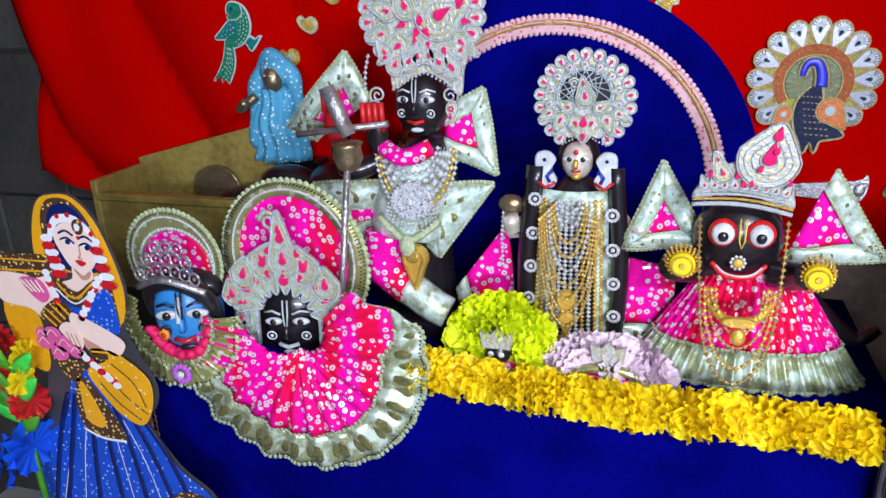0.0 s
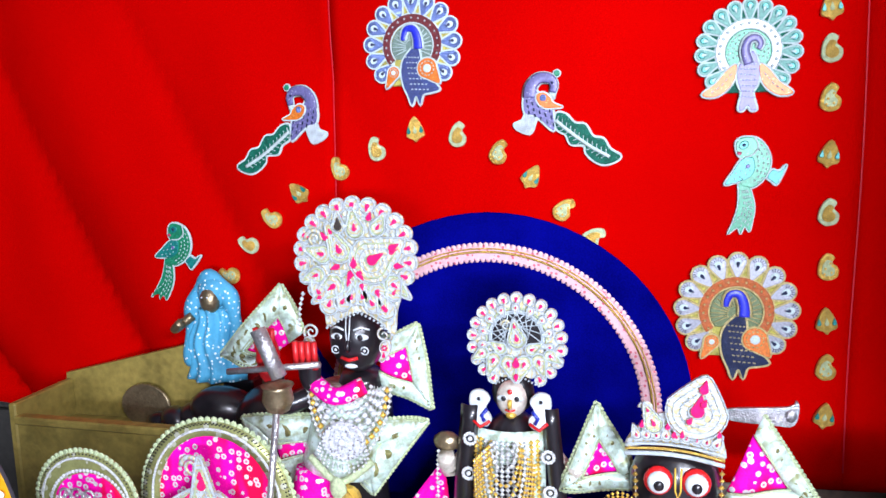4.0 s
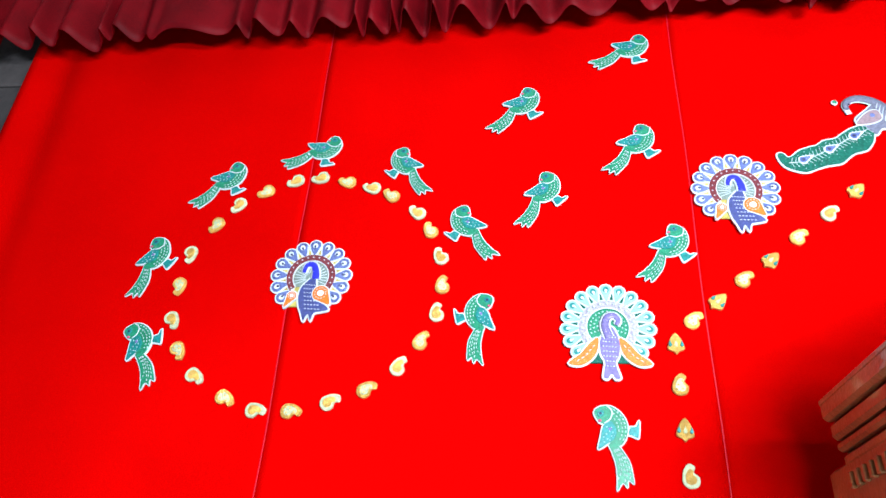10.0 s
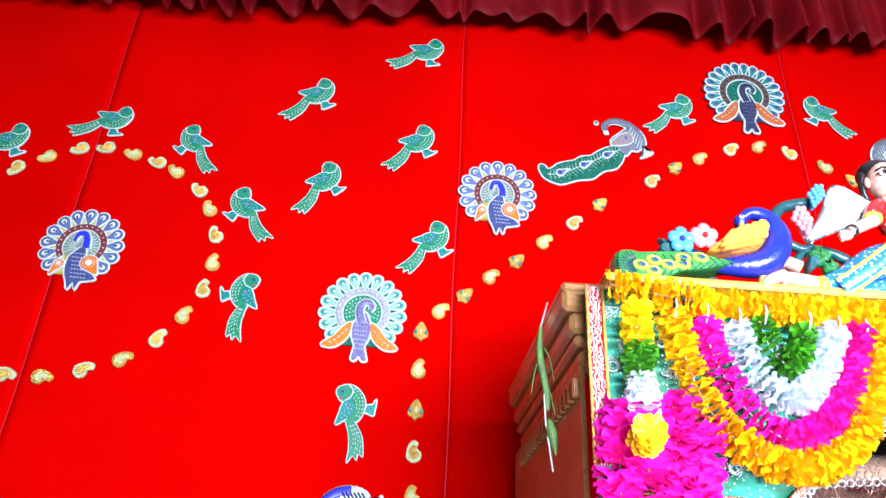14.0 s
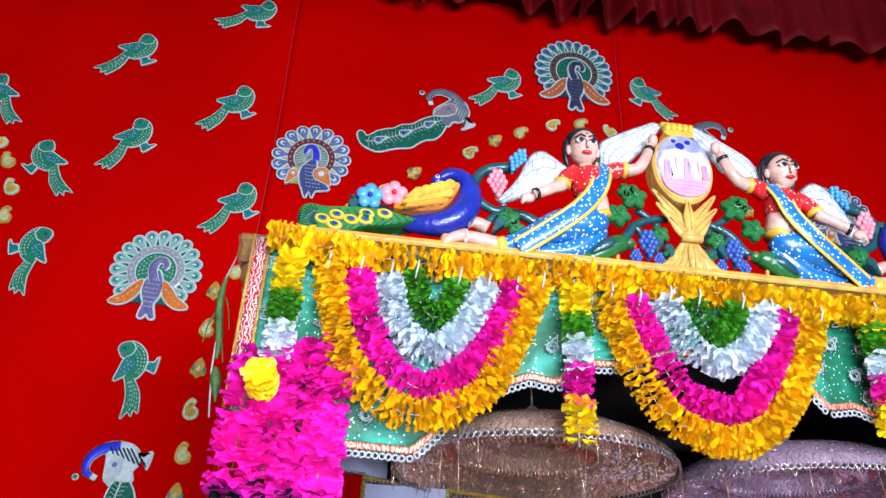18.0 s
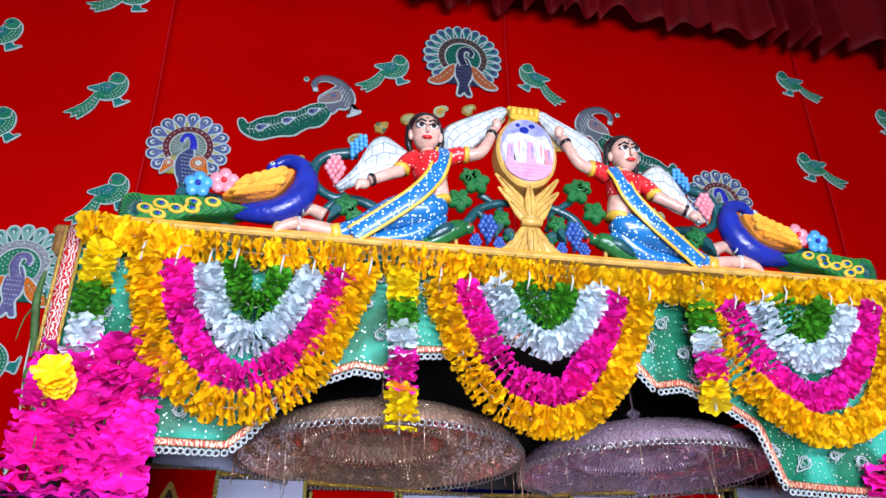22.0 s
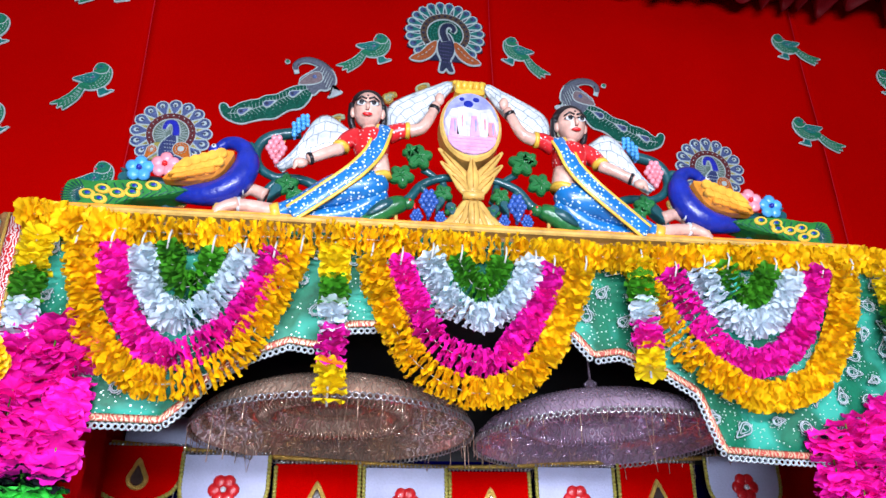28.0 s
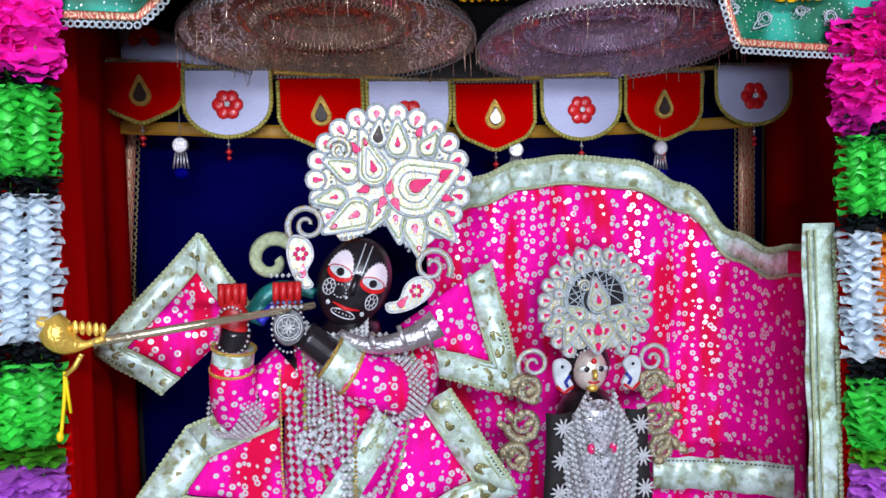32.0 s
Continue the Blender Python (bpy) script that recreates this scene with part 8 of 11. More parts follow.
s.tube(smooth_line([(KX - 0.01, KY + 0.01, 1.67), (KX - 0.03, KY + 0.02, 1.60), (KX - 0.04, KY + 0.02, 1.45), (KX - 0.04, KY + 0.02, 1.2)], 5), lambda t: 0.030 + 0.045 * min(1, 2 * t), 0, 12)
s.tube(smooth_line([(KX - 0.07, KY, 1.62), (KX - 0.15, KY - 0.03, 1.57), (KX - 0.175, KY - 0.055, 1.62), (KX - 0.165, KY - 0.065, 1.67)], 6), 0.020, 0, 8)
s.tube(smooth_line([(KX + 0.03, KY, 1.62), (KX + 0.05, KY - 0.03, 1.575), (KX - 0.02, KY - 0.06, 1.61), (KX - 0.08, KY - 0.07, 1.66)], 6), 0.020, 0, 8)
for x, z in ((KX - 0.168, 1.690), (KX - 0.100, 1.690)):
    s.blob((x, KY - 0.065, z - 0.010), (0.019, 0.012, 0.030), 0 if x > KX - 0.1 else 4, 8, 10)
    for k in range(4):
        s.tube([(x - 0.014 + 0.009 * k, KY - 0.068, z + 0.010), (x - 0.013 + 0.009 * k, KY - 0.072, z + 0.038)], 0.0048, 4, 6)
solid("flute_player_statue", s, ["idol_black", "enamel_white", "idol_black", "enamel_red", "henna_red", "lid_pink", "pearl"], "black stone idol raising both palms, dressed in pink", "statue")
jewelled_crown((1.357, KY - 0.045, 1.852), 0.218, 6, "large white filigree crown with pink gems on the black idol", "twin")
cape((1.03, KY + 0.03, 1.68), [(0.066, 0.108), (0.135, 0.0), (0.012, -0.108), (-0.080, -0.048)], (0, 3, 2), "pink cape panel with wide silver brocade edges behind the flute", 0.030)
cape((1.45, KY + 0.02, 1.64), [(-0.080, 0.015), (0.048, 0.098), (0.098, -0.098), (-0.04, -0.055)], (1, 2), "pink cape panel with a silver brocade edge on the idol's shoulder", 0.036)
cape((1.10, KY - 0.02, 1.42), [(-0.02, 0.11), (0.10, 0.16), (0.11, -0.06), (-0.10, 0.0)], (0, 3, 2), "pink and silver lower cape panel of the idol", 0.046)
cape((1.40, KY - 0.02, 1.42), [(-0.05, 0.10), (0.03, 0.15), (0.125, 0.0), (-0.04, -0.08)], (1, 2), "pink and silver lower cape panel of the idol", 0.044)


def sleeve(path, radius, label):
    base = Vector(path[0])
    c = thing("sleeve", base, label, "sleeve", "embroidered sleeves")
    line = smooth_line([Vector(p) - base for p in path], 6)
    part("cloth", Shape().tube(line, radius, sides=12), "pink_sequin", c)
    part("cuff", Shape().tube(line[-5:], lambda t: radius(1) * 1.12 if callable(radius) else radius * 1.12, sides=12), "gota", c, "gold brocade cuff")
    ring = Shape()
    p, d = line[len(line) // 3], (line[len(line) // 3 + 1] - line[len(line) // 3]).normalized()
    a = d.cross(Vector((0, 1, 0.2))).normalized()
    b = d.cross(a)
    r = (radius(0.35) if callable(radius) else radius) * 1.08
    for row in range(6):
        for k in range(34):
            w = 2 * math.pi * (k + 0.5 * (row % 2)) / 34
            ring.bead(p + d * (row * 0.0062) + a * r * math.cos(w) + b * r * math.sin(w), 0.0036)
    tagged(part("bangle", ring, "pearl", c, "wide bangle of clear beads"), kind="stuff")
    for f in (-5, -1):
        q2 = line[f]
        d2 = (line[f] - line[f - 1]).normalized()
        a2 = d2.cross(Vector((0, 1, 0.2))).normalized()
        b2 = d2.cross(a2)
        rr = (radius(1) if callable(radius) else radius) * 1.14
        part("cuff_cord", Shape().tube([q2 + a2 * rr * math.cos(w) + b2 * rr * math.sin(w) for w in (2 * math.pi * k / 20 for k in range(21))], 0.0024, sides=5), "gold_trim", c)
    return c


sleeve([(KX - 0.10, KY, 1.60), (KX - 0.165, KY - 0.02, 1.555), (KX - 0.175, KY - 0.05, 1.60), (KX - 0.170, KY - 0.06, 1.645)], lambda t: 0.042 - 0.018 * t, "pink sequinned sleeve with a brocade cuff on the raised arm")
sleeve([(KX + 0.055, KY - 0.005, 1.60), (KX + 0.050, KY - 0.045, 1.580), (KX - 0.005, KY - 0.07, 1.600), (KX - 0.050, KY - 0.075, 1.630)], lambda t: 0.044 - 0.016 * t, "pink sequinned sleeve with beaded bangles on the bent arm")
robe = thing("robe", (KX - 0.03, KY + 0.01, 1.18), "pink and silver brocade robe of the black idol", "robe")
part("bodice", Shape().tube(smooth_line([(0, 0, 0.46), (-0.01, 0, 0.36), (-0.01, 0, 0.2), (-0.01, 0, 0.0)], 5), lambda t: 0.066 + 0.03 * t, sides=18), "pink_sequin", robe)
part("sash", Shape().sheet(lambda u, v: (-0.13 + 0.17 * v + 0.03 * u, -0.085 - 0.02 * math.sin(math.pi * v), 0.14 + 0.24 * v - 0.03 * u), 3, 10, 0.003), "gota", robe, "brocade sash")
for k in range(7):
    w = 0.020 + 0.0085 * k
    path = [Vector((KX - 0.012 + w * math.cos(a), KY - 0.055 - 0.03 * math.sin(-a) - 0.001 * k, 1.655 + (0.055 + 0.030 * k) * math.sin(a))) for a in (math.pi + math.pi * j / 24 for j in range(25))]
    necklace(path, 0.0042 + 0.0006 * (k % 2), "pearl" if k % 3 else "pale_gold", "string of clear and pearl beads on the idol's chest")
for k, (x, top, w, colour) in enumerate(((1.214, 1.625, 0.0026, "gold_trim"), (1.223, 1.600, 0.0050, "pearl"), (1.232, 1.598, 0.0050, "pearl"), (1.243, 1.600, 0.0042, "olive_beads"), (1.250, 1.615, 0.0034, "pearl"), (1.257, 1.615, 0.0034, "pearl"), (1.264, 1.612, 0.0034, "pearl"), (1.271, 1.608, 0.0034, "pearl"), (1.278, 1.603, 0.0034, "pearl"), (1.287, 1.590, 0.0052, "pearl"), (1.297, 1.575, 0.0050, "pearl"), (1.305, 1.560, 0.0028, "gold_trim"))):
    low = 1.36 if w > 0.0045 or w < 0.003 else 1.545 - 0.012 * abs(k - 6)
    necklace([Vector((x, KY - 0.108, top)), Vector((x + 0.003 * math.sin(k), KY - 0.116, (top + low) / 2)), Vector((x - 0.001 * (k - 6), KY - 0.118, low))], w, colour, "straight rope of clear and gilt beads hanging down the idol's robe")
cluster = Shape()
rnd = random.Random(41)
for k in range(90):
    a, q = rnd.uniform(0, 6.283), math.sqrt(rnd.random())
    cluster.bead((0.026 * q * math.cos(a), -0.004 * (1 - q), 0.030 * q * math.sin(a)), rnd.uniform(0.0030, 0.0048))
solid("bead_pendant", cluster, "pearl", "clustered pendant of clear beads on the idol's robe", "pendant", at=(1.258, KY - 0.120, 1.535))
for k in range(4):
    necklace([Vector((1.284 + 0.040 * math.cos(a), KY - 0.062 - 0.002 * k, 1.677 - 0.005 * k + 0.020 * math.sin(a))) for a in (math.pi + math.pi * j / 20 for j in range(21))], 0.0040, "pearl", "row of the thick beaded collar under the idol's chin", 0.0078)


def swirl(at, r, flip, label, tilt=0.0, hang=True):
    """A curled filigree ear ornament with a paisley below it."""
    c = thing("ear_ornament", at, label, "ornament", "filigree ear ornaments")
    path = [Vector((flip * (r * (1 - 0.085 * a) * math.cos(a - 0.6)), 0, r * (1 - 0.085 * a) * math.sin(a - 0.6))) for a in (0.3 * k for k in range(34))]
    curl = part("curl", Shape().tube(path, lambda t: r * (0.17 - 0.07 * t), sides=6, flat=0.7), "filigree", c)
    part("bead_line", Shape().tube([v + Vector((0, -r * 0.13, 0)) for v in path], r * 0.045, sides=5), "pearl", curl)
    if not hang:
        return
    turn = tilt
    body = [(v.x, v.z) for v in smooth_line([(0.75, 0, -0.65), (0.95, 0, -1.5), (0.55, 0, -2.6), (-0.1, 0, -3.3), (-0.55, 0, -3.1), (-0.15, 0, -2.5), (-0.45, 0, -1.6), (-0.1, 0, -0.8)], 4, True)]
    body = turned([(-flip * x * r * -0.9, z * r * 0.95) for x, z in body], turn)
    d = part("paisley", Shape().plate(body, -0.004, 0.004, 0, 0.003), "filigree", c)
    part("rim", Shape().tube([(x, -0.005, z) for x, z in body + body[:1]], r * 0.06, sides=5), "pearl", d)
    f, g = Shape(), turned([(flip * 0.2 * r, -1.45 * r)], turn)[0]
    for k in range(6):
        a = k * math.pi / 3
        f.blob((g[0] + 0.26 * r * math.cos(a), -0.006, g[1] + 0.26 * r * math.sin(a)), (0.13 * r, 0.003, 0.13 * r), 0, 4, 7)
    part("flower_gem", f, "gem_pink", d)
    g = turned([(flip * 0.05 * r, -2.45 * r)], turn)[0]
    part("gem", Shape().plate(drop(g[0], g[1], 0.20 * r, 0.55 * r, math.pi / 2 + turn), -0.008, -0.003, 0, 0.002), "gem_pink", d)


swirl((KX - 0.073, KY - 0.055, 1.800), 0.026, -1, "curled white filigree ear ornament with pink gems", -0.1)
swirl((KX + 0.088, KY - 0.055, 1.741), 0.026, 1, "curled white filigree ear ornament with pink gems", -0.75)
roll = Shape().tube([Vector((0.036 * (1 - 0.12 * a) * math.cos(a), 0, 0.036 * (1 - 0.12 * a) * math.sin(a))) for a in (0.35 * k for k in range(20))], lambda t: 0.011 - 0.005 * t, sides=8)
solid("turban_roll", roll, "pale_gold", "coiled gold-green turban roll beside the idol's head", "ornament", at=(KX - 0.125, KY + 0.0, 1.752))
feather = Shape().tube(smooth_line([(0, 0, 0), (0.02, 0, 0.035), (0.05, 0, 0.045), (0.085, 0, 0.035)], 6), lambda t: 0.016 - 0.008 * t, 0, 8, 0.5).tube(smooth_line([(0.01, -0.008, 0.0), (0.03, -0.008, 0.022), (0.055, -0.008, 0.030)], 6), lambda t: 0.008 - 0.004 * t, 1, 8, 0.5)
solid("feather_ornament", feather, ["patch_teal", "patch_blue"], "blue and green curled feather ornament behind the idol's ear", "ornament", at=(KX - 0.155, KY + 0.005, 1.668))

flute = thing("flute", (1.030, -0.765, 1.682), "gold flute with a bird finial held by the idol", "flute")
part("pipe", Shape().tube([(0.0, 0, 0.0), (0.225, 0.140, 0.014)], 0.0050, sides=10), "pale_metal", flute)
part("bird_finial", Shape().tube(smooth_line([(0.012, 0, 0.004), (-0.010, 0, -0.002), (-0.030, 0, 0.004), (-0.042, 0, 0.022), (-0.054, 0, 0.024)], 5), lambda t: 0.004 + 0.014 * math.sin(math.pi * min(1, 1.25 * (1 - t))) ** 1.4 if t < 0.8 else 0.006, sides=8).tube([(-0.012, 0, -0.012), (-0.020, 0, -0.026), (-0.030, 0, -0.034)], 0.003, sides=5), "gold", flute)
comb = Shape()
for k in range(6):
    comb.blob((-0.024 + 0.007 * k, 0, 0.018 - 0.001 * k), (0.004, 0.003, 0.008), 0, 4, 6)
part("comb", comb, "gold", flute)
part("tassel_cord", Shape().tube(smooth_line([(-0.030, 0, -0.03), (-0.032, 0, -0.06), (-0.037, 0, -0.098)], 4), 0.0022, sides=5).blob((-0.038, 0, -0.10), (0.004, 0.004, 0.006)).tube([(-0.030, 0, -0.03), (-0.026, 0, -0.075)], 0.0018, sides=5), "marigold", flute, "yellow cord tassel")
for x, z, k in ((KX - 0.098, 1.672, 0), (KX - 0.168, 1.672, 1)):
    o = thing("hand_ornament", (x, KY - 0.083, z), "beaded flower ornament on the back of the idol's hand" if k == 0 else "fine beaded chain round the idol's red palm", "ornament")
    if k == 0:
        part("backing", Shape().plate(oval(0, 0, 0.021, 0.025, 24), 0.001, 0.005, 0, 0.002), "idol_black", o, "black backing")
        disc = Shape()
        for j in range(8):
            a = j * math.pi / 4
            disc.tube([(0.012 * (0.1 + 0.9 * f) * math.cos(a + 0.30 * w), -0.001, 0.012 * (0.1 + 0.9 * f) * math.sin(a + 0.30 * w)) for f, w in ((0, 0), (0.55, 1), (1, 0), (0.55, -1), (0, 0))], 0.0009, sides=4)
        for q in (0.0135, 0.0165):
            disc.tube([(q * math.cos(w), -0.001, q * math.sin(w)) for w in (2 * math.pi * j / 24 for j in range(25))], 0.0010, sides=4)
        part("rosette", disc.blob((0, -0.002, 0), (0.002, 0.002, 0.002), 0, 4, 7), "pearl", o, "white filigree wheel")
        for zz, bead_colour in ((0.026, "gem_pink"), (0.032, "patch_blue"), (0.066, "pearl")):
            row = Shape()
            for j in range(6):
                row.bead((-0.019 + 0.0072 * j, -0.004, zz), 0.0032)
            tagged(part("bead_row", row, "pearl" if zz != 0.032 else "patch_ice", o), kind="stuff")
    ring = Shape()
    for j in range(26):
        a = 2 * math.pi * j / 26
        ring.bead((0.021 * math.cos(a), 0, 0.030 * math.sin(a) - 0.002), 0.0022)
    part("chain", ring, "pearl", o)
horn = Shape().tube(smooth_line([(0, 0, 0.012), (0.04, -0.01, -0.004), (0.09, -0.012, 0.004), (0.125, -0.012, 0.022)], 6), lambda t: 0.006 + 0.013 * t, 0, 12)
for t in (0.3, 0.6, 0.85):
    horn.tube([(0.125 * t + 0.002, -0.012, -0.002 + 0.012 * t), (0.125 * t + 0.008, -0.012, 0.0 + 0.012 * t)], 0.009 + 0.012 * t, 0, 12)
solid("silver_horn", horn, "antique_silver", "curved silver horn tucked under the idol's chin", "horn", at=(KX - 0.035, KY - 0.075, 1.648))

# ---- the small silver-faced idol
def small_idol(at, k, label, silver_slot="antique_silver", arms=True):
    s = Shape()
    x, y, z = at
    face(s, (x, y, z), 0.031 * k, 0, 1, 2, 3, 0.0, 1.7)
    s.blob((x, y + 0.010 * k, z + 0.006 * k), (0.034 * k, 0.022 * k, 0.036 * k), 4, 8, 14)
    s.blob((x, y - 0.0225 * k, z + 0.016 * k), (0.0042 * k, 0.0022 * k, 0.0042 * k), 3, 5, 8)
    s.tube([(x, y - 0.024 * k, z + 0.004 * k), (x, y - 0.028 * k, z - 0.004 * k), (x, y - 0.025 * k, z - 0.008 * k)], 0.0036 * k, 5, 6)
    s.blob((x, y - 0.014 * k, z - 0.023 * k), (0.009 * k, 0.008 * k, 0.006 * k), 5, 6, 8)
    s.tube(smooth_line([(x, y + 0.01, z - 0.03 * k), (x, y + 0.012, z - 0.07 * k), (x, y + 0.012, z - 0.20 * k), (x, y + 0.012, z - 0.36 * k)], 5), lambda t: k * (0.020 + 0.036 * min(1, 2.2 * t)), 4, 14)
    for side in (-1, 1) if arms else ():
        s.tube(smooth_line([(x + side * 0.05 * k, y, z - 0.07 * k), (x + side * 0.095 * k, y - 0.01, z - 0.12 * k), (x + side * 0.10 * k, y - 0.03, z - 0.09 * k)], 5), 0.014 * k, 0, 8)
    return solid("silver_faced_statue", s, [silver_slot, "enamel_white", "idol_black", "enamel_red", "idol_black", "gold"], label, "statue")


def bird_earring(at, k, flip, label="white bird-shaped earring with blue and red feathers"):
    e = thing("bird_earring", at, label, "earring", "bird-shaped earrings")
    body = [(flip * v.x * k, v.z * k) for v in smooth_line([(0.0, 0, 0.026), (0.016, 0, 0.022), (0.018, 0, 0.002), (0.010, 0, -0.022), (-0.006, 0, -0.028), (-0.014, 0, -0.016), (-0.006, 0, 0.0), (-0.012, 0, 0.014)], 4, True)]
    b = part("bird", Shape().plate(body, -0.005 * k, 0.003 * k, 0, 0.003), "enamel_white", e)
    part("eye", Shape().plate(oval(flip * 0.004 * k, 0.014 * k, 0.0028 * k, 0.0028 * k, 8), -0.007 * k, -0.004 * k), "idol_black", b)
    part("feather", Shape().tube([(flip * -0.008 * k, -0.006 * k, 0.0), (flip * 0.0, -0.007 * k, -0.010 * k), (flip * -0.004 * k, -0.006 * k, -0.018 * k)], 0.0028 * k, sides=6), "enamel_blue", b)
    part("tail", Shape().tube([(flip * -0.012 * k, -0.006 * k, -0.018 * k), (flip * 0.002 * k, -0.007 * k, -0.027 * k), (flip * 0.014 * k, -0.006 * k, -0.016 * k)], 0.0026 * k, sides=6), "enamel_red", b)


def star_flowers(points, r, label, colour="pearl"):
    """Small metal blossoms sewn along a dark shawl."""
    for at in points:
        f = Shape()
        for k in range(10):
            a = 2 * math.pi * k / 10
            f.tube([(0, -0.002, 0), (r * math.cos(a), -0.003, r * math.sin(a))], lambda t: r * 0.16 * (1.1 - 0.6 * t), sides=5)
        f.blob((0, -0.004, 0), (r * 0.3, r * 0.25, r * 0.3), 0, 4, 8)
        solid("silver_blossom", f, colour, label, "ornament", "silver blossoms on the shawls", at=at)


RX, RY = 1.646, -0.535
small_idol((RX + 0.003, RY, 1.574), 1.05, "small silver-faced idol in a black shawl", "silver_skin", False)
jewelled_crown((1.648, RY - 0.035, 1.674), 0.170, 0, "round openwork white filigree crown with pink gems on the small idol", "round")
for side in (-1, 1):
    swirl((RX + side * 0.088, RY - 0.03, 1.592), 0.024, side, "curled white filigree horn beside the small idol's earring", hang=False)
    bird_earring((RX + side * 0.048, RY - 0.045, 1.578), 0.9, side)
    shawl = Shape().sheet(lambda u, v, side=side: (side * (0.046 + 0.034 * u + 0.006 * math.sin(5 * v)), -0.045 - 0.01 * math.sin(math.pi * u), 0.0 + 0.335 * v), 4, 12, 0.003)
    solid("shawl", shawl, "black", "black shawl hanging beside the small idol's jewels", "shawl", at=(RX, RY, 1.19))
    star_flowers([(RX + side * (0.056 + 0.003 * j), RY - 0.064, 1.508 - 0.046 * j) for j in range(5)], 0.014, "silver starburst blossom on the black shawl")
    for j, (dx, dz, q, way) in enumerate(((0.094, -0.030, 0.022, 1), (0.100, -0.080, 0.026, -1), (0.112, -0.130, 0.022, 1))):
        scroll = Shape()
        coil = [Vector((side * q * (1 - 0.075 * a) * math.cos(a), 0.002 * j, way * q * (1 - 0.075 * a) * math.sin(a))) for a in (0.4 * i for i in range(24))]
        scroll.tube(coil, lambda t: 0.0072 - 0.004 * t, 0, 6)
        for v, d in along(coil, 0.0052):
            scroll.bead(v + Vector((0, -0.007, 0)), 0.0017, 1)
        for i in range(5):
            b = 0.7 * i + 0.5
            scroll.blob((side * (q * 0.9 * math.cos(b) + 0.012), -0.002, q * 1.05 * math.sin(b) - 0.012), (0.010, 0.004, 0.006), 0, 5, 8, Euler((0, b, 0)))
        solid("scroll_bracket", scroll, ["bracket_gilt", "pearl"], "curled gilt and silver bracket beside the small idol", "ornament", "gilt brackets", at=(RX + side * dx, RY - 0.012, 1.580 + dz))
for k in range(12):
    w = 0.018 + 0.0032 * k
    path = [Vector((RX + w * math.cos(a), RY - 0.055 - 0.012 * math.sin(-a), 1.558 - 0.006 * k + (0.024 + 0.017 * k) * math.sin(a))) for a in (math.pi + math.pi * j / 22 for j in range(23))]
    necklace(path, 0.0042, "pearl" if k % 3 else "antique_silver", "string of clear beads covering the small idol's chest")
plate_ = Shape().sheet(lambda u, v: (0.042 * (2 * u - 1), -0.062 + 0.014 * (2 * u - 1) ** 2, -0.12 + (0.262 - 0.03 * (2 * u - 1) ** 2) * v), 8, 8, 0.003)
solid("breastplate", plate_, "crystal", "crystal-beaded breastplate of the small idol", "jewellery", at=(RX, RY + 0.01, 1.40))
for row in range(6):
    for col in range(-2, 3):
        if (row + col) % 2 == 0 and row % 3 == 1:
            solid("chest_gem", Shape().blob((0, 0, 0), (0.006, 0.004, 0.008), 0, 5, 8), "gem_pink" if row % 3 == 1 else "pearl", "faceted stone on the small idol's breastplate", "gem", "breastplate stones", at=(RX + 0.016 * col, RY - 0.064, 1.51 - 0.034 * row))
# ---------------------------------------------------------------- the low altar
M["olive_wood"] = mat("olive_yellow_painted_wood", (0.25, 0.19, 0.045), 0.45, var=0.5, scale=8, fine=70, bump=0.3)
M["blue_dot"] = pattern(mat("blue_dotted_muslin", (0.06, 0.32, 0.50), 0.7, var=0.25, scale=14, fine=200), (0.62, 0.74, 0.78), "dots", 110.0, 0.26, 0.0, 0.6, relief=0.1)
M["bronze"] = mat("dull_bronze", (0.28, 0.22, 0.13), 0.35, 0.8, var=0.35, scale=40, fine=200, bump=0.3)
M["azure"] = mat("azure_painted_clay", (0.03, 0.25, 0.62), 0.4, var=0.15, scale=20, fine=120, coat=0.2)
M["print_skin"] = mat("printed_skin", (0.86, 0.66, 0.56), 0.35, var=0.06, scale=12, fine=90, bump=0.03)
M["print_blue"] = pattern(mat("printed_blue", (0.008, 0.07, 0.50), 0.35, var=0.2, scale=12, fine=90, bump=0.03), (0.30, 0.48, 0.80), "dots", 105.0, 0.20, 0.0, 0.35, relief=0.02)
M["print_yellow"] = pattern(mat("printed_yellow", (0.75, 0.36, 0.01), 0.35, var=0.15, scale=12, fine=90, bump=0.03), (0.85, 0.70, 0.40), "dots", 70.0, 0.14, 0.0, 0.35, relief=0.02)
M["print_white"] = mat("printed_white", (0.78, 0.78, 0.80), 0.35, var=0.06, fine=90, bump=0.03)
M["print_brown"] = pattern(mat("printed_brown", (0.07, 0.035, 0.02), 0.35, var=0.2, fine=90, bump=0.03), (0.72, 0.50, 0.14), "dots", 130.0, 0.30, 0.0, 0.35, relief=0.02)
M["print_pink"] = mat("printed_pink", (0.70, 0.10, 0.32), 0.35, var=0.25, scale=50, fine=90, bump=0.03)
M["crimson_frill"] = mat("crimson_satin_frill", (0.72, 0.006, 0.10), 0.6, var=0.3, scale=60, fine=250, bump=0.4)
M["blue_plastic"] = mat("blue_plastic_petal", (0.01, 0.10, 0.75), 0.35, var=0.15)

TOPZ, FRONT = 0.915, -0.455
altar = thing("altar_table", (0.04, -0.24, 0), "low altar platform draped with a navy blue cloth", "altar")
part("platform", Shape().box((-0.56, -0.205, 0.0), (0.60, 0.235, TOPZ - 0.008), 0, 0.006), "brown_stone", altar)


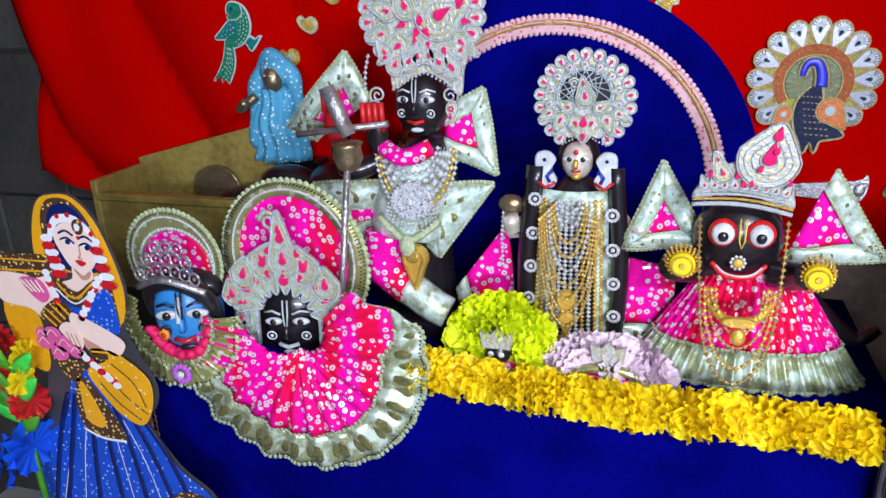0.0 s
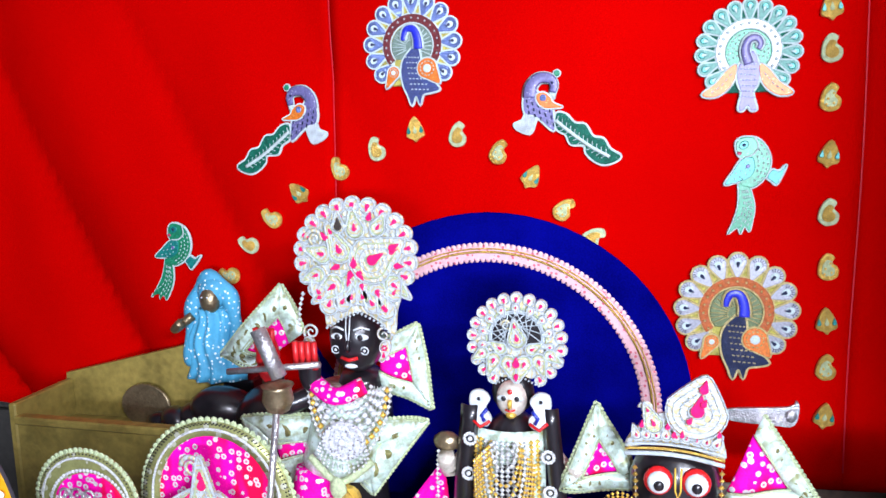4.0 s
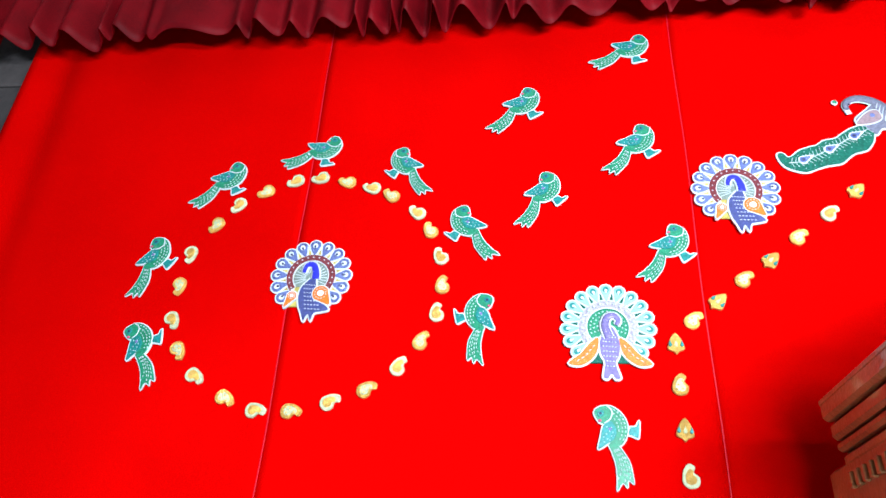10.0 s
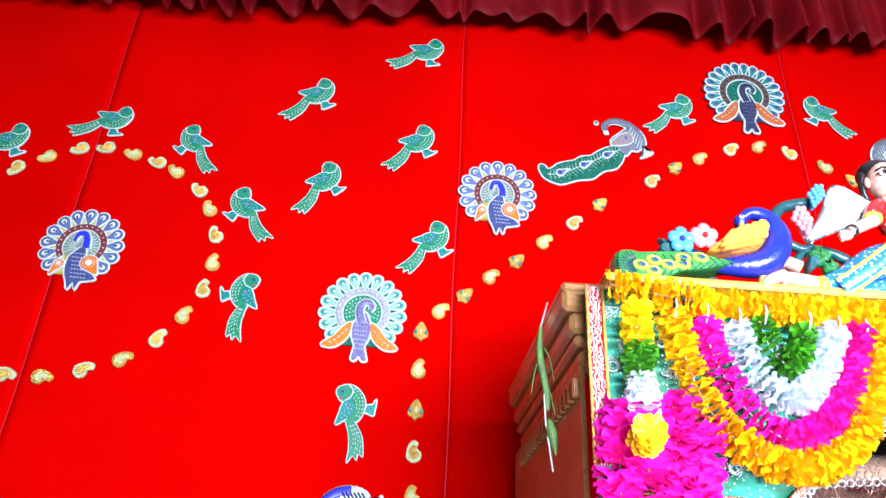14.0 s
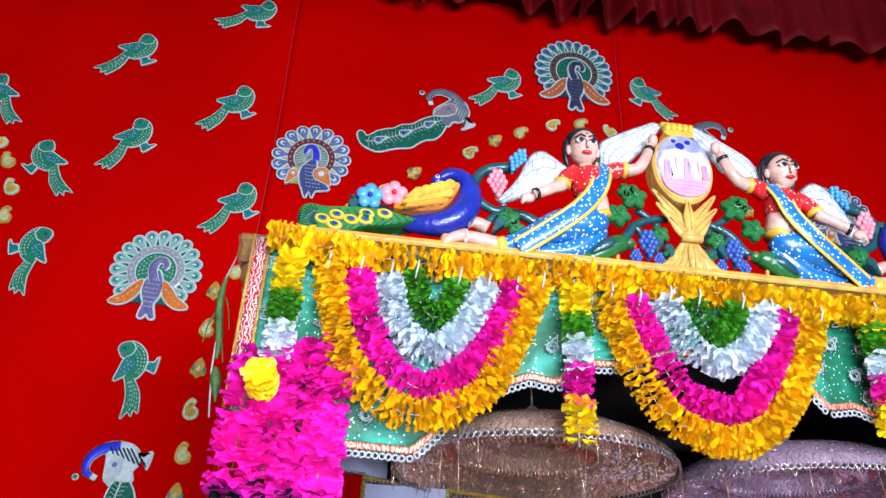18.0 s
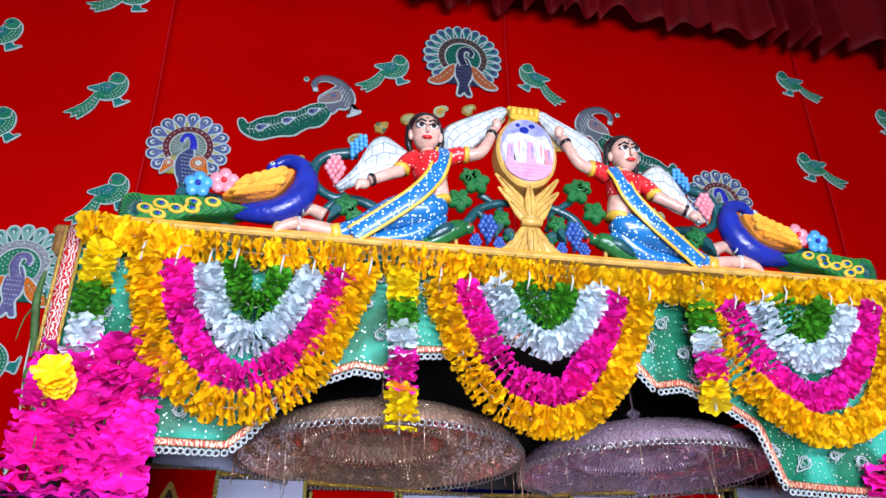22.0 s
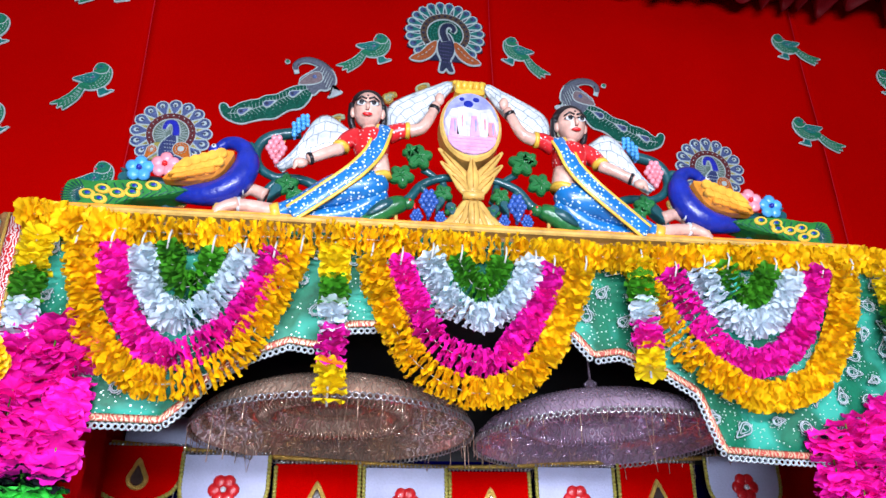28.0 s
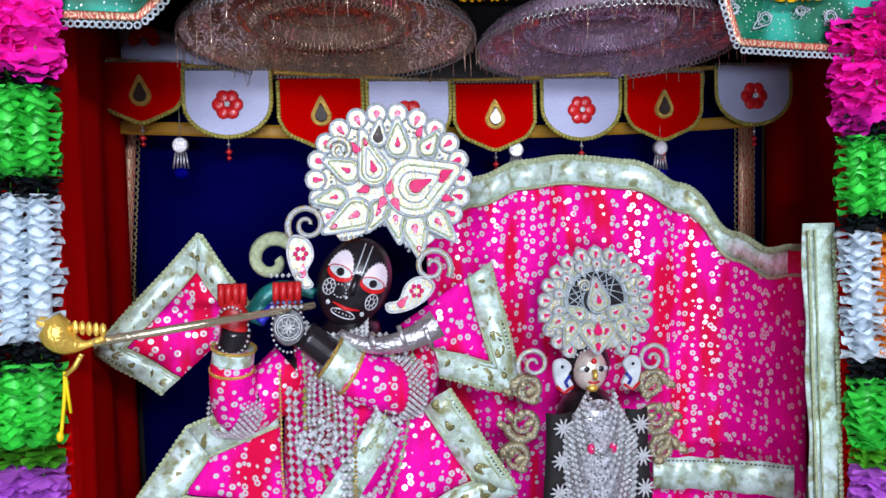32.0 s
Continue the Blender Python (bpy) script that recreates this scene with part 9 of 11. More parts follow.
def drape(u, v):
    x = -0.575 + 1.19 * u
    fold = 0.006 * math.sin(11 * x) + 0.003 * math.sin(29 * x)
    if v < 0.8:
        return (x, FRONT + 0.24 - 0.010 - fold * (1 - v / 0.8) * 1.6, 0.05 + (TOPZ - 0.05) * v / 0.8)
    return (x, FRONT + 0.24 - 0.010 + 0.44 * (v - 0.8) / 0.2, TOPZ + 0.002)


part("altar_cloth", Shape().sheet(drape, 60, 20, 0.003), "blue_cloth", altar, "navy blue velvet altar cloth")
braid("braid", (-0.571, FRONT + 0.24 - 0.026, 0.10), (-0.566, FRONT + 0.24 - 0.022, TOPZ), 0.034, altar, 0.004, 0.012, "braid", "gold_trim")

disc = Shape().plate([(0.372 * math.cos(a), 0.372 * math.sin(a)) for a in (2 * math.pi * k / 64 for k in range(64))], -0.006, 0.004)
halo = thing("blue_halo", (0.12, -0.022, 1.108), "large round navy cloth halo with a pink scalloped braid arch", "backdrop disc")
part("disc", disc, "blue_cloth", halo)
arc = [Vector((0.300 * math.cos(a), -0.009, 0.300 * math.sin(a))) for a in (radians(-6 + 192 * k / 60) for k in range(61))]
M["pink_braid"] = pattern(mat("pale_pink_braid", (0.70, 0.42, 0.45), 0.5, 0.1, var=0.2, scale=60, fine=300, bump=0.4), (0.60, 0.12, 0.16), "dots", 120.0, 0.30, 0.2, 0.4)
part("arch_braid", Shape().plate([(v.x * 1.035, v.z * 1.035) for v in arc] + [(v.x * 0.955, v.z * 0.955) for v in reversed(arc)], -0.011, -0.006), "pink_braid", halo, "pale pink embroidered braid")
lace_edge([v * 1.045 for v in arc], 0.0075, halo, "pink_braid", 0.0125)
lace_edge([Vector((v.x * 0.945, v.y, v.z * 0.945)) for v in reversed(arc)], 0.0065, halo, "pink_braid", 0.0125)
part("arch_cord", Shape().tube([v + Vector((0, -0.004, 0)) for v in arc], 0.0022, sides=5).tube([Vector((v.x * 1.02, v.y - 0.003, v.z * 1.02)) for v in arc], 0.0015, sides=5), "gold_trim", halo)

# stones of the wall that show beside and under the curtain
for x0, x1, z0, z1 in ((-1.615, -1.33, 0.62, 1.0), (-1.325, -0.80, 0.62, 1.0), (-1.615, -1.10, 1.006, 1.36), (-1.095, -0.70, 1.006, 1.20), (-1.615, -1.25, 1.366, 1.80), (-1.245, -1.0, 1.366, 1.80), (-1.615, -1.30, 1.806, 2.3), (-1.295, -1.0, 1.806, 2.3), (-1.615, -1.28, 2.306, 2.8), (-1.275, -1.0, 2.306, 2.8), (-1.615, -1.35, 2.806, 3.3), (-1.345, -1.0, 2.806, 3.3), (-1.615, -1.0, 3.306, 3.79), (-1.615, -1.0, 0.1, 0.614), (-0.995, -0.5, 0.1, 0.614)):
    part("stone", Shape().box((x0, 0.028, z0), (x1, 0.05, z1), 0, 0.006), "stone", bpy.data.objects["wall_north"])
for x0, x1, z0, z1 in ((0.44, 0.86, 0.70, 1.10), (0.44, 0.86, 0.30, 0.694)):
    part("stone", Shape().box((x0, 0.026, z0), (x1, 0.05, z1), 0, 0.006), "brown_stone", bpy.data.objects["wall_north"], "brown weathered stone block")

# crate with dark rounded stones
crate = thing("wooden_crate", (-0.56, -0.16, TOPZ), "old olive-yellow painted wooden crate standing open on the altar", "crate")
part("back_board", Shape().plate([(-0.20, 0.0), (0.16, 0.0), (0.16, 0.30), (0.10, 0.312), (-0.20, 0.236)], 0.060, 0.074), "olive_wood", crate)
part("side_board", Shape().box((-0.198, -0.095, 0.0), (-0.182, 0.060, 0.225)), "olive_wood", crate)
part("side_board", Shape().box((0.15, -0.095, 0.0), (0.166, 0.060, 0.19)), "olive_wood", crate)
part("front_board", Shape().box((-0.182, -0.095, 0.0), (0.15, -0.080, 0.192)), "olive_wood", crate)
part("front_rail", Shape().box((-0.184, -0.100, 0.186), (0.152, -0.076, 0.202)), "olive_wood", crate)
part("floor_board", Shape().box((-0.182, -0.080, 0.0), (0.15, 0.060, 0.15)), "olive_wood", crate)
rnd = random.Random(5)
for k, (x, z, r) in enumerate(((-0.47, 1.092, 0.034), (-0.42, 1.100, 0.040), (-0.50, 1.085, 0.026), (-0.36, 1.12, 0.055), (-0.28, 1.12, 0.060), (-0.22, 1.11, 0.050))):
    solid("dark_stone", Shape().blob((0, 0, 0), (r * 1.2, r * 0.8, r * 0.8), 0, 10, 14, Euler((rnd.uniform(-0.3, 0.3), rnd.uniform(-0.3, 0.3), rnd.uniform(0, 3)))), "idol_black", "smooth black rounded stone lying in the crate", "stone", "black stones in the crate", at=(x, -0.16, z))
solid("leaf_plate", Shape().plate(oval(0, 0, 0.055, 0.045, 18), -0.003, 0.003), "bronze", "round dried leaf standing in the crate", "leaf", at=(-0.56, -0.12, 1.10))

# small veiled figure behind
s = Shape()
s.sheet(lambda u, v: ((u - 0.5) * (0.075 + 0.055 * (1 - v)) + 0.006 * math.sin(9 * v), -0.030 * math.sin(math.pi * u) - 0.005 * math.sin(24 * u), -0.10 + 0.145 * v), 24, 10, 0.003, 0)
s.tube(smooth_line([(-0.050, 0.004, -0.075), (-0.046, 0.0, 0.0), (-0.026, -0.004, 0.070), (0.008, -0.006, 0.102), (0.040, -0.004, 0.070), (0.052, 0.0, 0.0), (0.050, 0.004, -0.080)], 6), lambda t: 0.016 + 0.004 * math.sin(30 * t), 0, 10, 0.8)
s.blob((0.006, 0.012, 0.02), (0.046, 0.016, 0.085), 0, 10, 14)
s.blob((0.010, -0.020, 0.062), (0.020, 0.018, 0.026), 1, 8, 12).blob((0.010, -0.006, 0.076), (0.032, 0.024, 0.032), 0, 8, 12)
s.tube(smooth_line([(-0.03, -0.02, 0.03), (-0.060, -0.035, 0.006), (-0.040, -0.045, 0.022)], 5), 0.009, 1, 8)
for dx in (-0.006, 0.006):
    s.blob((0.010 + dx, -0.0395, 0.071), (0.0028, 0.0014, 0.0018), 2, 4, 6)
solid("veiled_doll", s, ["blue_dot", "bronze", "enamel_white"], "small bronze-faced doll wrapped in a blue dotted veil", "doll", at=(-0.412, -0.10, 1.258))
solid("doll_stand", Shape().box((-0.075, -0.04, 0), (0.075, 0.04, 0.235), 0, 0.004), "idol_black", "dark block under the veiled doll", "stand", at=(-0.412, -0.055, TOPZ + 0.006))

# ---- black flute idol of the altar
AX, AY = -0.045, -0.285
s = Shape()
face(s, (AX, AY, 1.308), 0.056, 0, 1, 2, 3, 0.0, 1.1, 1)
s.tube(smooth_line([(AX, AY + 0.01, 1.25), (AX - 0.005, AY + 0.02, 1.18), (AX - 0.03, AY + 0.02, 1.08), (AX - 0.02, AY + 0.02, 0.93)], 5), lambda t: 0.030 + 0.035 * min(1, 2 * t), 0, 12)
s.tube(smooth_line([(AX - 0.06, AY, 1.22), (AX - 0.12, AY - 0.03, 1.20), (AX - 0.125, AY - 0.05, 1.26)], 6), 0.018, 0, 8)
s.blob((AX - 0.125, AY - 0.060, 1.283), (0.021, 0.012, 0.040), 4, 8, 10).blob((AX - 0.055, AY - 0.065, 1.272), (0.019, 0.013, 0.036), 0, 8, 10)
for k in range(4):
    s.tube([(AX - 0.072 + 0.010 * k, AY - 0.072, 1.275), (AX - 0.071 + 0.010 * k, AY - 0.078, 1.318)], 0.0050, 4, 6)
    s.tube([(AX - 0.138 + 0.009 * k, AY - 0.070, 1.30), (AX - 0.137 + 0.009 * k, AY - 0.074, 1.335)], 0.0046, 4, 6)
s.box((AX - 0.09, AY - 0.06, TOPZ + 0.004), (AX + 0.09, AY + 0.08, 0.95), 0, 0.006)
solid("flute_player_statue", s, ["idol_black", "enamel_white", "idol_black", "enamel_red", "henna_red"], "black stone idol with raised red palms and silver finery", "statue")
jewelled_crown((-0.027, AY - 0.045, 1.440), 0.194, -3, "tall white filigree crown with pink gems on the altar's black idol", "twin", brow=True)
cape((-0.205, -0.262, 1.31), [(0.022, 0.074), (0.060, -0.005), (-0.035, -0.070), (-0.098, -0.052)], (0, 3, 2), "small pink and silver cape panel behind the raised hand", 0.032)
cape((0.030, -0.262, 1.255), [(-0.044, 0.040), (0.018, 0.072), (0.040, -0.064), (-0.044, -0.030)], (0, 1, 2), "pink and silver cape panel on the idol's shoulder", 0.024)
cape((0.0, -0.30, 1.125), [(-0.050, 0.052), (0.072, 0.060), (-0.020, -0.068), (-0.072, -0.012)], (0, 1, 2), "silver brocade cape panel beside the idol's hip", 0.046)
cape((-0.165, -0.30, 1.120), [(-0.074, 0.052), (0.050, 0.058), (0.030, -0.055), (-0.048, -0.070)], (0, 2, 3), "silver brocade cape panel beside the idol's hip", 0.046)
cape((-0.13, -0.315, 1.035), [(-0.045, 0.02), (0.03, 0.03), (0.045, -0.03), (-0.005, -0.03)], (0, 3), "small silver brocade flap at the idol's knee", 0.02)
leg = thing("leg_wrap", (-0.07, -0.33, 1.03), "pink and silver leg wrap with a gold brooch", "garment")
part("thigh", Shape().tube(smooth_line([(-0.03, 0, 0.07), (-0.035, -0.01, 0.02), (0.01, -0.015, -0.02)], 5), lambda t: 0.038 - 0.008 * t, sides=12), "pink_sequin", leg)
part("shin", Shape().tube(smooth_line([(0.005, -0.015, -0.015), (0.045, -0.02, -0.04), (0.075, -0.02, -0.055)], 5), lambda t: 0.030 - 0.004 * t, sides=12), "gota", leg, "silver brocade cuff")
brooch = part("brooch", Shape().plate(drop(0.028, 0.045, 0.022, 0.060, -math.pi / 2), -0.045, -0.030, 0, 0.006), "gold", leg, "gold teardrop brooch")
part("boss", Shape().plate(oval(0.028, 0.052, 0.012, 0.012), -0.052, -0.044, 0, 0.004).tube([(x, -0.047, z) for x, z in drop(0.028, 0.045, 0.016, 0.044, -math.pi / 2) + drop(0.028, 0.045, 0.016, 0.044, -math.pi / 2)[:1]], 0.0018, sides=5), "gold_trim", brooch)
bod = thing("bodice", (AX - 0.01, AY - 0.01, 1.10), "silver brocade bodice with a pink scarf on the altar idol", "garment")
part("cloth", Shape().tube(smooth_line([(0, 0, 0.13), (-0.005, 0, 0.08), (-0.02, 0, 0.0)], 5), lambda t: 0.052 + 0.012 * t, sides=16), "gota", bod)
part("scarf", Shape().tube(smooth_line([(-0.04, -0.05, 0.15), (0.0, -0.066, 0.135), (0.04, -0.05, 0.15)], 5), 0.014, sides=8), "pink_sequin", bod, "pink scarf under the chin")
for k in range(7):
    w = 0.036 + 0.005 * k
    necklace([Vector((AX + 0.005 + w * math.cos(a), AY - 0.060 - 0.014 * math.sin(-a), 1.250 + (0.026 + 0.014 * k) * math.sin(a))) for a in (math.pi + math.pi * j / 24 for j in range(25))], (0.0042, 0.0050, 0.0062, 0.0074, 0.0046, 0.0060, 0.0042)[k], "gold" if k == 5 else "pearl", "necklace of large clear beads on the altar idol")
pend = thing("pendant", (AX + 0.002, AY - 0.082, 1.165), "half-round crystal pendant with a pearl fringe on the altar idol's chest", "pendant")
part("plate", Shape().plate(oval(0, 0.004, 0.034, 0.030, 24), -0.005, 0.003, 0, 0.003), "crystal", pend)
beads, fringe = Shape(), Shape()
for f, n, r in ((0.30, 9, 0.0028), (0.62, 18, 0.0026), (0.95, 28, 0.0026)):
    for k in range(n):
        a = 2 * math.pi * k / n
        beads.bead((0.033 * f * math.cos(a), -0.007, 0.004 + 0.029 * f * math.sin(a)), r)
for k in range(15):
    a = math.pi + math.pi * k / 14
    for j in range(3):
        fringe.bead((0.036 * math.cos(a) * (1 + 0.06 * j), -0.006, 0.032 * math.sin(a) - 0.0055 * j), 0.0028)
part("bead_ring", beads.blob((0, -0.008, 0.004), (0.006, 0.004, 0.006)), "pearl", pend)
tagged(part("fringe", fringe, "pearl", pend, "pearl fringe"), kind="stuff")
solid("waist_chain", Shape().tube(smooth_line([(-0.05, 0, 0.02), (0, -0.01, -0.012), (0.05, 0, 0.02)], 5), 0.006, sides=6).blob((0, -0.016, -0.02), (0.014, 0.006, 0.018)), "pale_gold", "gold waist chain with a locket", "jewellery", at=(AX - 0.005, AY - 0.078, 1.118))
solid("silver_flute", Shape().tube([(0, 0, 0), (0.155, -0.01, 0.022)], 0.005, sides=8), "antique_silver", "thin silver flute held in front of the red palm", "flute", at=(-0.222, AY - 0.092, 1.270))
staff = thing("silver_staff", (-0.148, -0.445, TOPZ + 0.004), "slender silver staff with a bronze cup head leaning before the idols", "staff")
part("rod", Shape().tube([(-0.004, 0, 0), (0.028, 0.02, 0.315)], 0.0050, sides=10), "antique_silver", staff)
part("cup", Shape().lathe([(0.005, 0.0), (0.016, 0.006), (0.023, 0.022), (0.020, 0.038), (0.024, 0.044), (0.016, 0.042), (0.0, 0.03)], 20, 0, (0.026, 0.03, 0.305)), "bronze", staff)
part("head", Shape().tube([(0.030, 0.03, 0.36), (0.0, 0.03, 0.43)], 0.012, sides=8), "antique_silver", staff)
necklace([Vector((AX - 0.075, AY - 0.03, 1.385)), Vector((AX - 0.082, AY - 0.03, 1.36)), Vector((AX - 0.085, AY - 0.03, 1.33))], 0.004, "pearl", "pearl tassel hanging from the crown", group="crown tassels")
for side in (-1, 1):
    swirl((AX + side * 0.058, AY - 0.045, 1.325), 0.013, side, "small filigree ear ornament of the altar idol")

# ---- small silver-faced idol of the altar
BX, BY2 = 0.200, -0.275
small_idol((BX, BY2 - 0.012, 1.224), 0.98, "small silver-faced altar idol in a black shawl", "silver_skin")
jewelled_crown((0.210, BY2 - 0.030, 1.316), 0.150, 0, "round openwork white filigree crown of the small altar idol", "round")
for side in (-1, 1):
    bird_earring((BX + side * 0.042, BY2 - 0.035, 1.214), 1.05, side)
    solid("shawl", Shape().sheet(lambda u, v, side=side: (side * (0.052 + 0.026 * u + 0.008 * math.sin(4 * v)), -0.035 - 0.008 * math.sin(math.pi * u), 0.30 * v), 4, 12, 0.003), "idol_black", "black shawl hanging beside the altar idol's necklaces", "shawl", at=(BX, BY2, TOPZ + 0.004))
    for j in range(4):
        ring = Shape()
        for q in range(12):
            a = 2 * math.pi * q / 12
            ring.blob((0.0085 * math.cos(a), 0, 0.0085 * math.sin(a)), (0.003, 0.003, 0.003), 0, 4, 6)
        rosette = thing("silver_rosette", (BX + side * (0.058 + 0.003 * j), BY2 - 0.052, 1.17 - 0.055 * j - 0.02 * (side > 0)), "silver ring rosette sewn on the black shawl", "ornament", "silver rosettes")
        tagged(part("bead_ring", ring, "pearl", rosette), kind="stuff")
        part("centre_bead", Shape().blob((0, 0, 0), (0.004, 0.003, 0.004), 0, 4, 6), "pearl", rosette)
skirt = thing("jewelled_dress", (BX - 0.005, BY2, TOPZ + 0.003), "gold and silver beaded front of the small altar idol's dress", "dress")
part("cloth", Shape().sheet(lambda u, v: (0.056 * (2 * u - 1) * (1.1 - 0.1 * v), -0.050 + 0.02 * (2 * u - 1) ** 2, 0.0 + 0.265 * v), 12, 8, 0.003), "gota", skirt)
for k in range(12):
    x = -0.054 + 0.0098 * k
    row = Shape()
    for j in range(34):
        row.bead((x * (1 - 0.15 * j / 34), -0.057 + 0.02 * (x / 0.056) ** 2, 0.012 + 0.0072 * j), 0.0044)
    tagged(part("bead_string", row, "gold" if k in (0, 1, 3, 8, 10, 11) else "pearl", skirt), kind="stuff")
for z, r in ((0.095, 0.016), (0.060, 0.014), (0.022, 0.012)):
    part("brooch", Shape().plate(drop(0, z, r, r * 1.9, -math.pi / 2), -0.068 - 0.02 * z, -0.058, 0, 0.004), "gold" if z < 0.17 else "pearl", skirt)
for k in range(9):
    w = 0.016 + 0.0036 * k
    necklace([Vector((BX - 0.004 + w * math.cos(a), BY2 - 0.066 - 0.012 * math.sin(-a), 1.178 - 0.004 * k + (0.020 + 0.019 * k) * math.sin(a))) for a in (math.pi + math.pi * j / 24 for j in range(25))], 0.0040 if k < 5 else 0.0034, "pearl" if k in (0, 1, 4) else "gold", "string of clear beads on the small altar idol" if k < 5 else "long gold bead string on the small altar idol")
cape((0.056, -0.285, 1.02), [(0.034, 0.095), (0.048, -0.055), (-0.038, -0.070), (-0.050, -0.020)], (1, 2), "pink side panel of the small altar idol's cape", 0.022)
cape((0.300, -0.292, 0.99), [(-0.055, 0.085), (0.055, 0.072), (0.058, -0.070), (-0.058, -0.062)], (2, 3), "pink side panel with silver brocade hem beside the altar idol", 0.040)
solid("hand_piece", Shape().blob((0, 0, 0), (0.022, 0.014, 0.016)).tube([(0.02, 0, 0), (0.03, 0.01, -0.03)], 0.010, sides=8), "bronze", "small bronze hand holding a pearl chain", "ornament", at=(0.100, -0.30, 1.152))
necklace([Vector((0.090, -0.315, 1.145)), Vector((0.088, -0.318, 1.10)), Vector((0.090, -0.318, 1.05))], 0.0034, "pearl", "pearl chain hanging from the small idol's hand", group="crown tassels")

# ---- round-eyed idol
JX, JY = 0.435, -0.335
s = Shape()
s.blob((JX, JY + 0.01, 1.130), (0.062, 0.045, 0.062), 0, 14, 18)
s.box((JX - 0.05, JY, 1.06), (JX + 0.05, JY + 0.05, 1.18), 0, 0.012)
for dx in (-0.0245, 0.0245):
    s.blob((JX + dx, JY - 0.030, 1.147), (0.0198, 0.010, 0.0208), 1, 8, 18).blob((JX + dx, JY - 0.036, 1.147), (0.0155, 0.008, 0.0162), 2, 8, 18).blob((JX + dx, JY - 0.043, 1.145), (0.0072, 0.004, 0.0076), 0, 6, 12)
s.tube(smooth_line([(JX - 0.036, JY - 0.033, 1.104), (JX - 0.020, JY - 0.039, 1.089), (JX, JY - 0.041, 1.086), (JX + 0.020, JY - 0.039, 1.089), (JX + 0.036, JY - 0.033, 1.104)], 5), lambda t: 0.0032 + 0.0018 * math.sin(math.pi * t), 3, 6)
s.tube(smooth_line([(JX - 0.030, JY - 0.037, 1.101), (JX - 0.018, JY - 0.042, 1.092), (JX, JY - 0.0445, 1.089), (JX + 0.018, JY - 0.042, 1.092), (JX + 0.030, JY - 0.037, 1.101)], 5), 0.0015, 2, 5)
s.tube([(JX - 0.004, JY - 0.043, 1.172), (JX - 0.0035, JY - 0.045, 1.140), (JX, JY - 0.046, 1.130), (JX + 0.0035, JY - 0.045, 1.140), (JX + 0.004, JY - 0.043, 1.172)], 0.0012, 4, 6)
for q in range(10):
    a = 2 * math.pi * q / 10
    s.blob((JX - 0.002 + 0.009 * math.cos(a), JY - 0.042, 1.108 + 0.009 * math.sin(a)), (0.0026, 0.002, 0.0026), 2, 4, 6)
s.blob((JX - 0.002, JY - 0.045, 1.108), (0.007, 0.004, 0.007), 4, 5, 10)
for side in (-1, 1):
    s.tube(smooth_line([(JX + side * 0.05, JY, 1.08), (JX + side * 0.075, JY - 0.02, 1.085), (JX + side * 0.088, JY - 0.05, 1.10)], 5), 0.020, 0, 10)
s.tube(smooth_line([(JX + 0.07, JY + 0.06, 1.06), (JX + 0.13, JY + 0.05, 1.0), (JX + 0.18, JY + 0.05, 0.965), (JX + 0.21, JY + 0.05, 0.985)], 5), lambda t: 0.022 - 0.014 * t, 0, 8)
solid("round_eyed_statue", s, ["idol_black", "enamel_red", "enamel_white", "enamel_red", "enamel_yellow"], "black idol with large round white eyes and a red smile", "statue")
jewelled_crown((0.430, JY - 0.045, 1.212), 0.126, 4, "white filigree crown with one large round paisley and pink gems", "plume")
cape((0.332, -0.305, 1.145), [(-0.006, 0.084), (0.064, -0.038), (-0.060, -0.050)], (0, 2, 1), "pink and silver triangular wing panel beside the round-eyed idol", 0.023)
cape((0.560, -0.305, 1.140), [(-0.008, 0.086), (0.072, -0.040), (-0.064, -0.052)], (0, 1), "pink and silver triangular wing panel beside the round-eyed idol", 0.025)
for side, x, z in ((-1, 0.360, 1.106), (1, 0.532, 1.100)):
    d = thing("bangle_disc", (x, JY - 0.055, z), "yellow flower disc ringed with gold bangles on the idol's arm", "ornament")
    part("disc", Shape().plate(oval(0, 0, 0.0175, 0.0175, 18), -0.010, 0.004, 0, 0.004), "marigold", d)
    part("hub", Shape().plate(oval(0, 0, 0.005, 0.005, 10), -0.0125, -0.009, 0, 0.001), "gold", d)
    part("rim", Shape().tube([(0.0135 * math.cos(a), -0.0105, 0.0135 * math.sin(a)) for a in (2 * math.pi * j / 20 for j in range(21))], 0.0011, sides=5), "gold_trim", d)
    for q in range(3):
        r = Shape()
        for j in range(22):
            a = 2 * math.pi * j / 22
            r.bead(((0.020 + 0.002 * q) * math.cos(a), 0.006 * q, (0.020 + 0.002 * q) * math.sin(a)), 0.0030)
        tagged(part("bangle", r, "gold", d), kind="stuff")


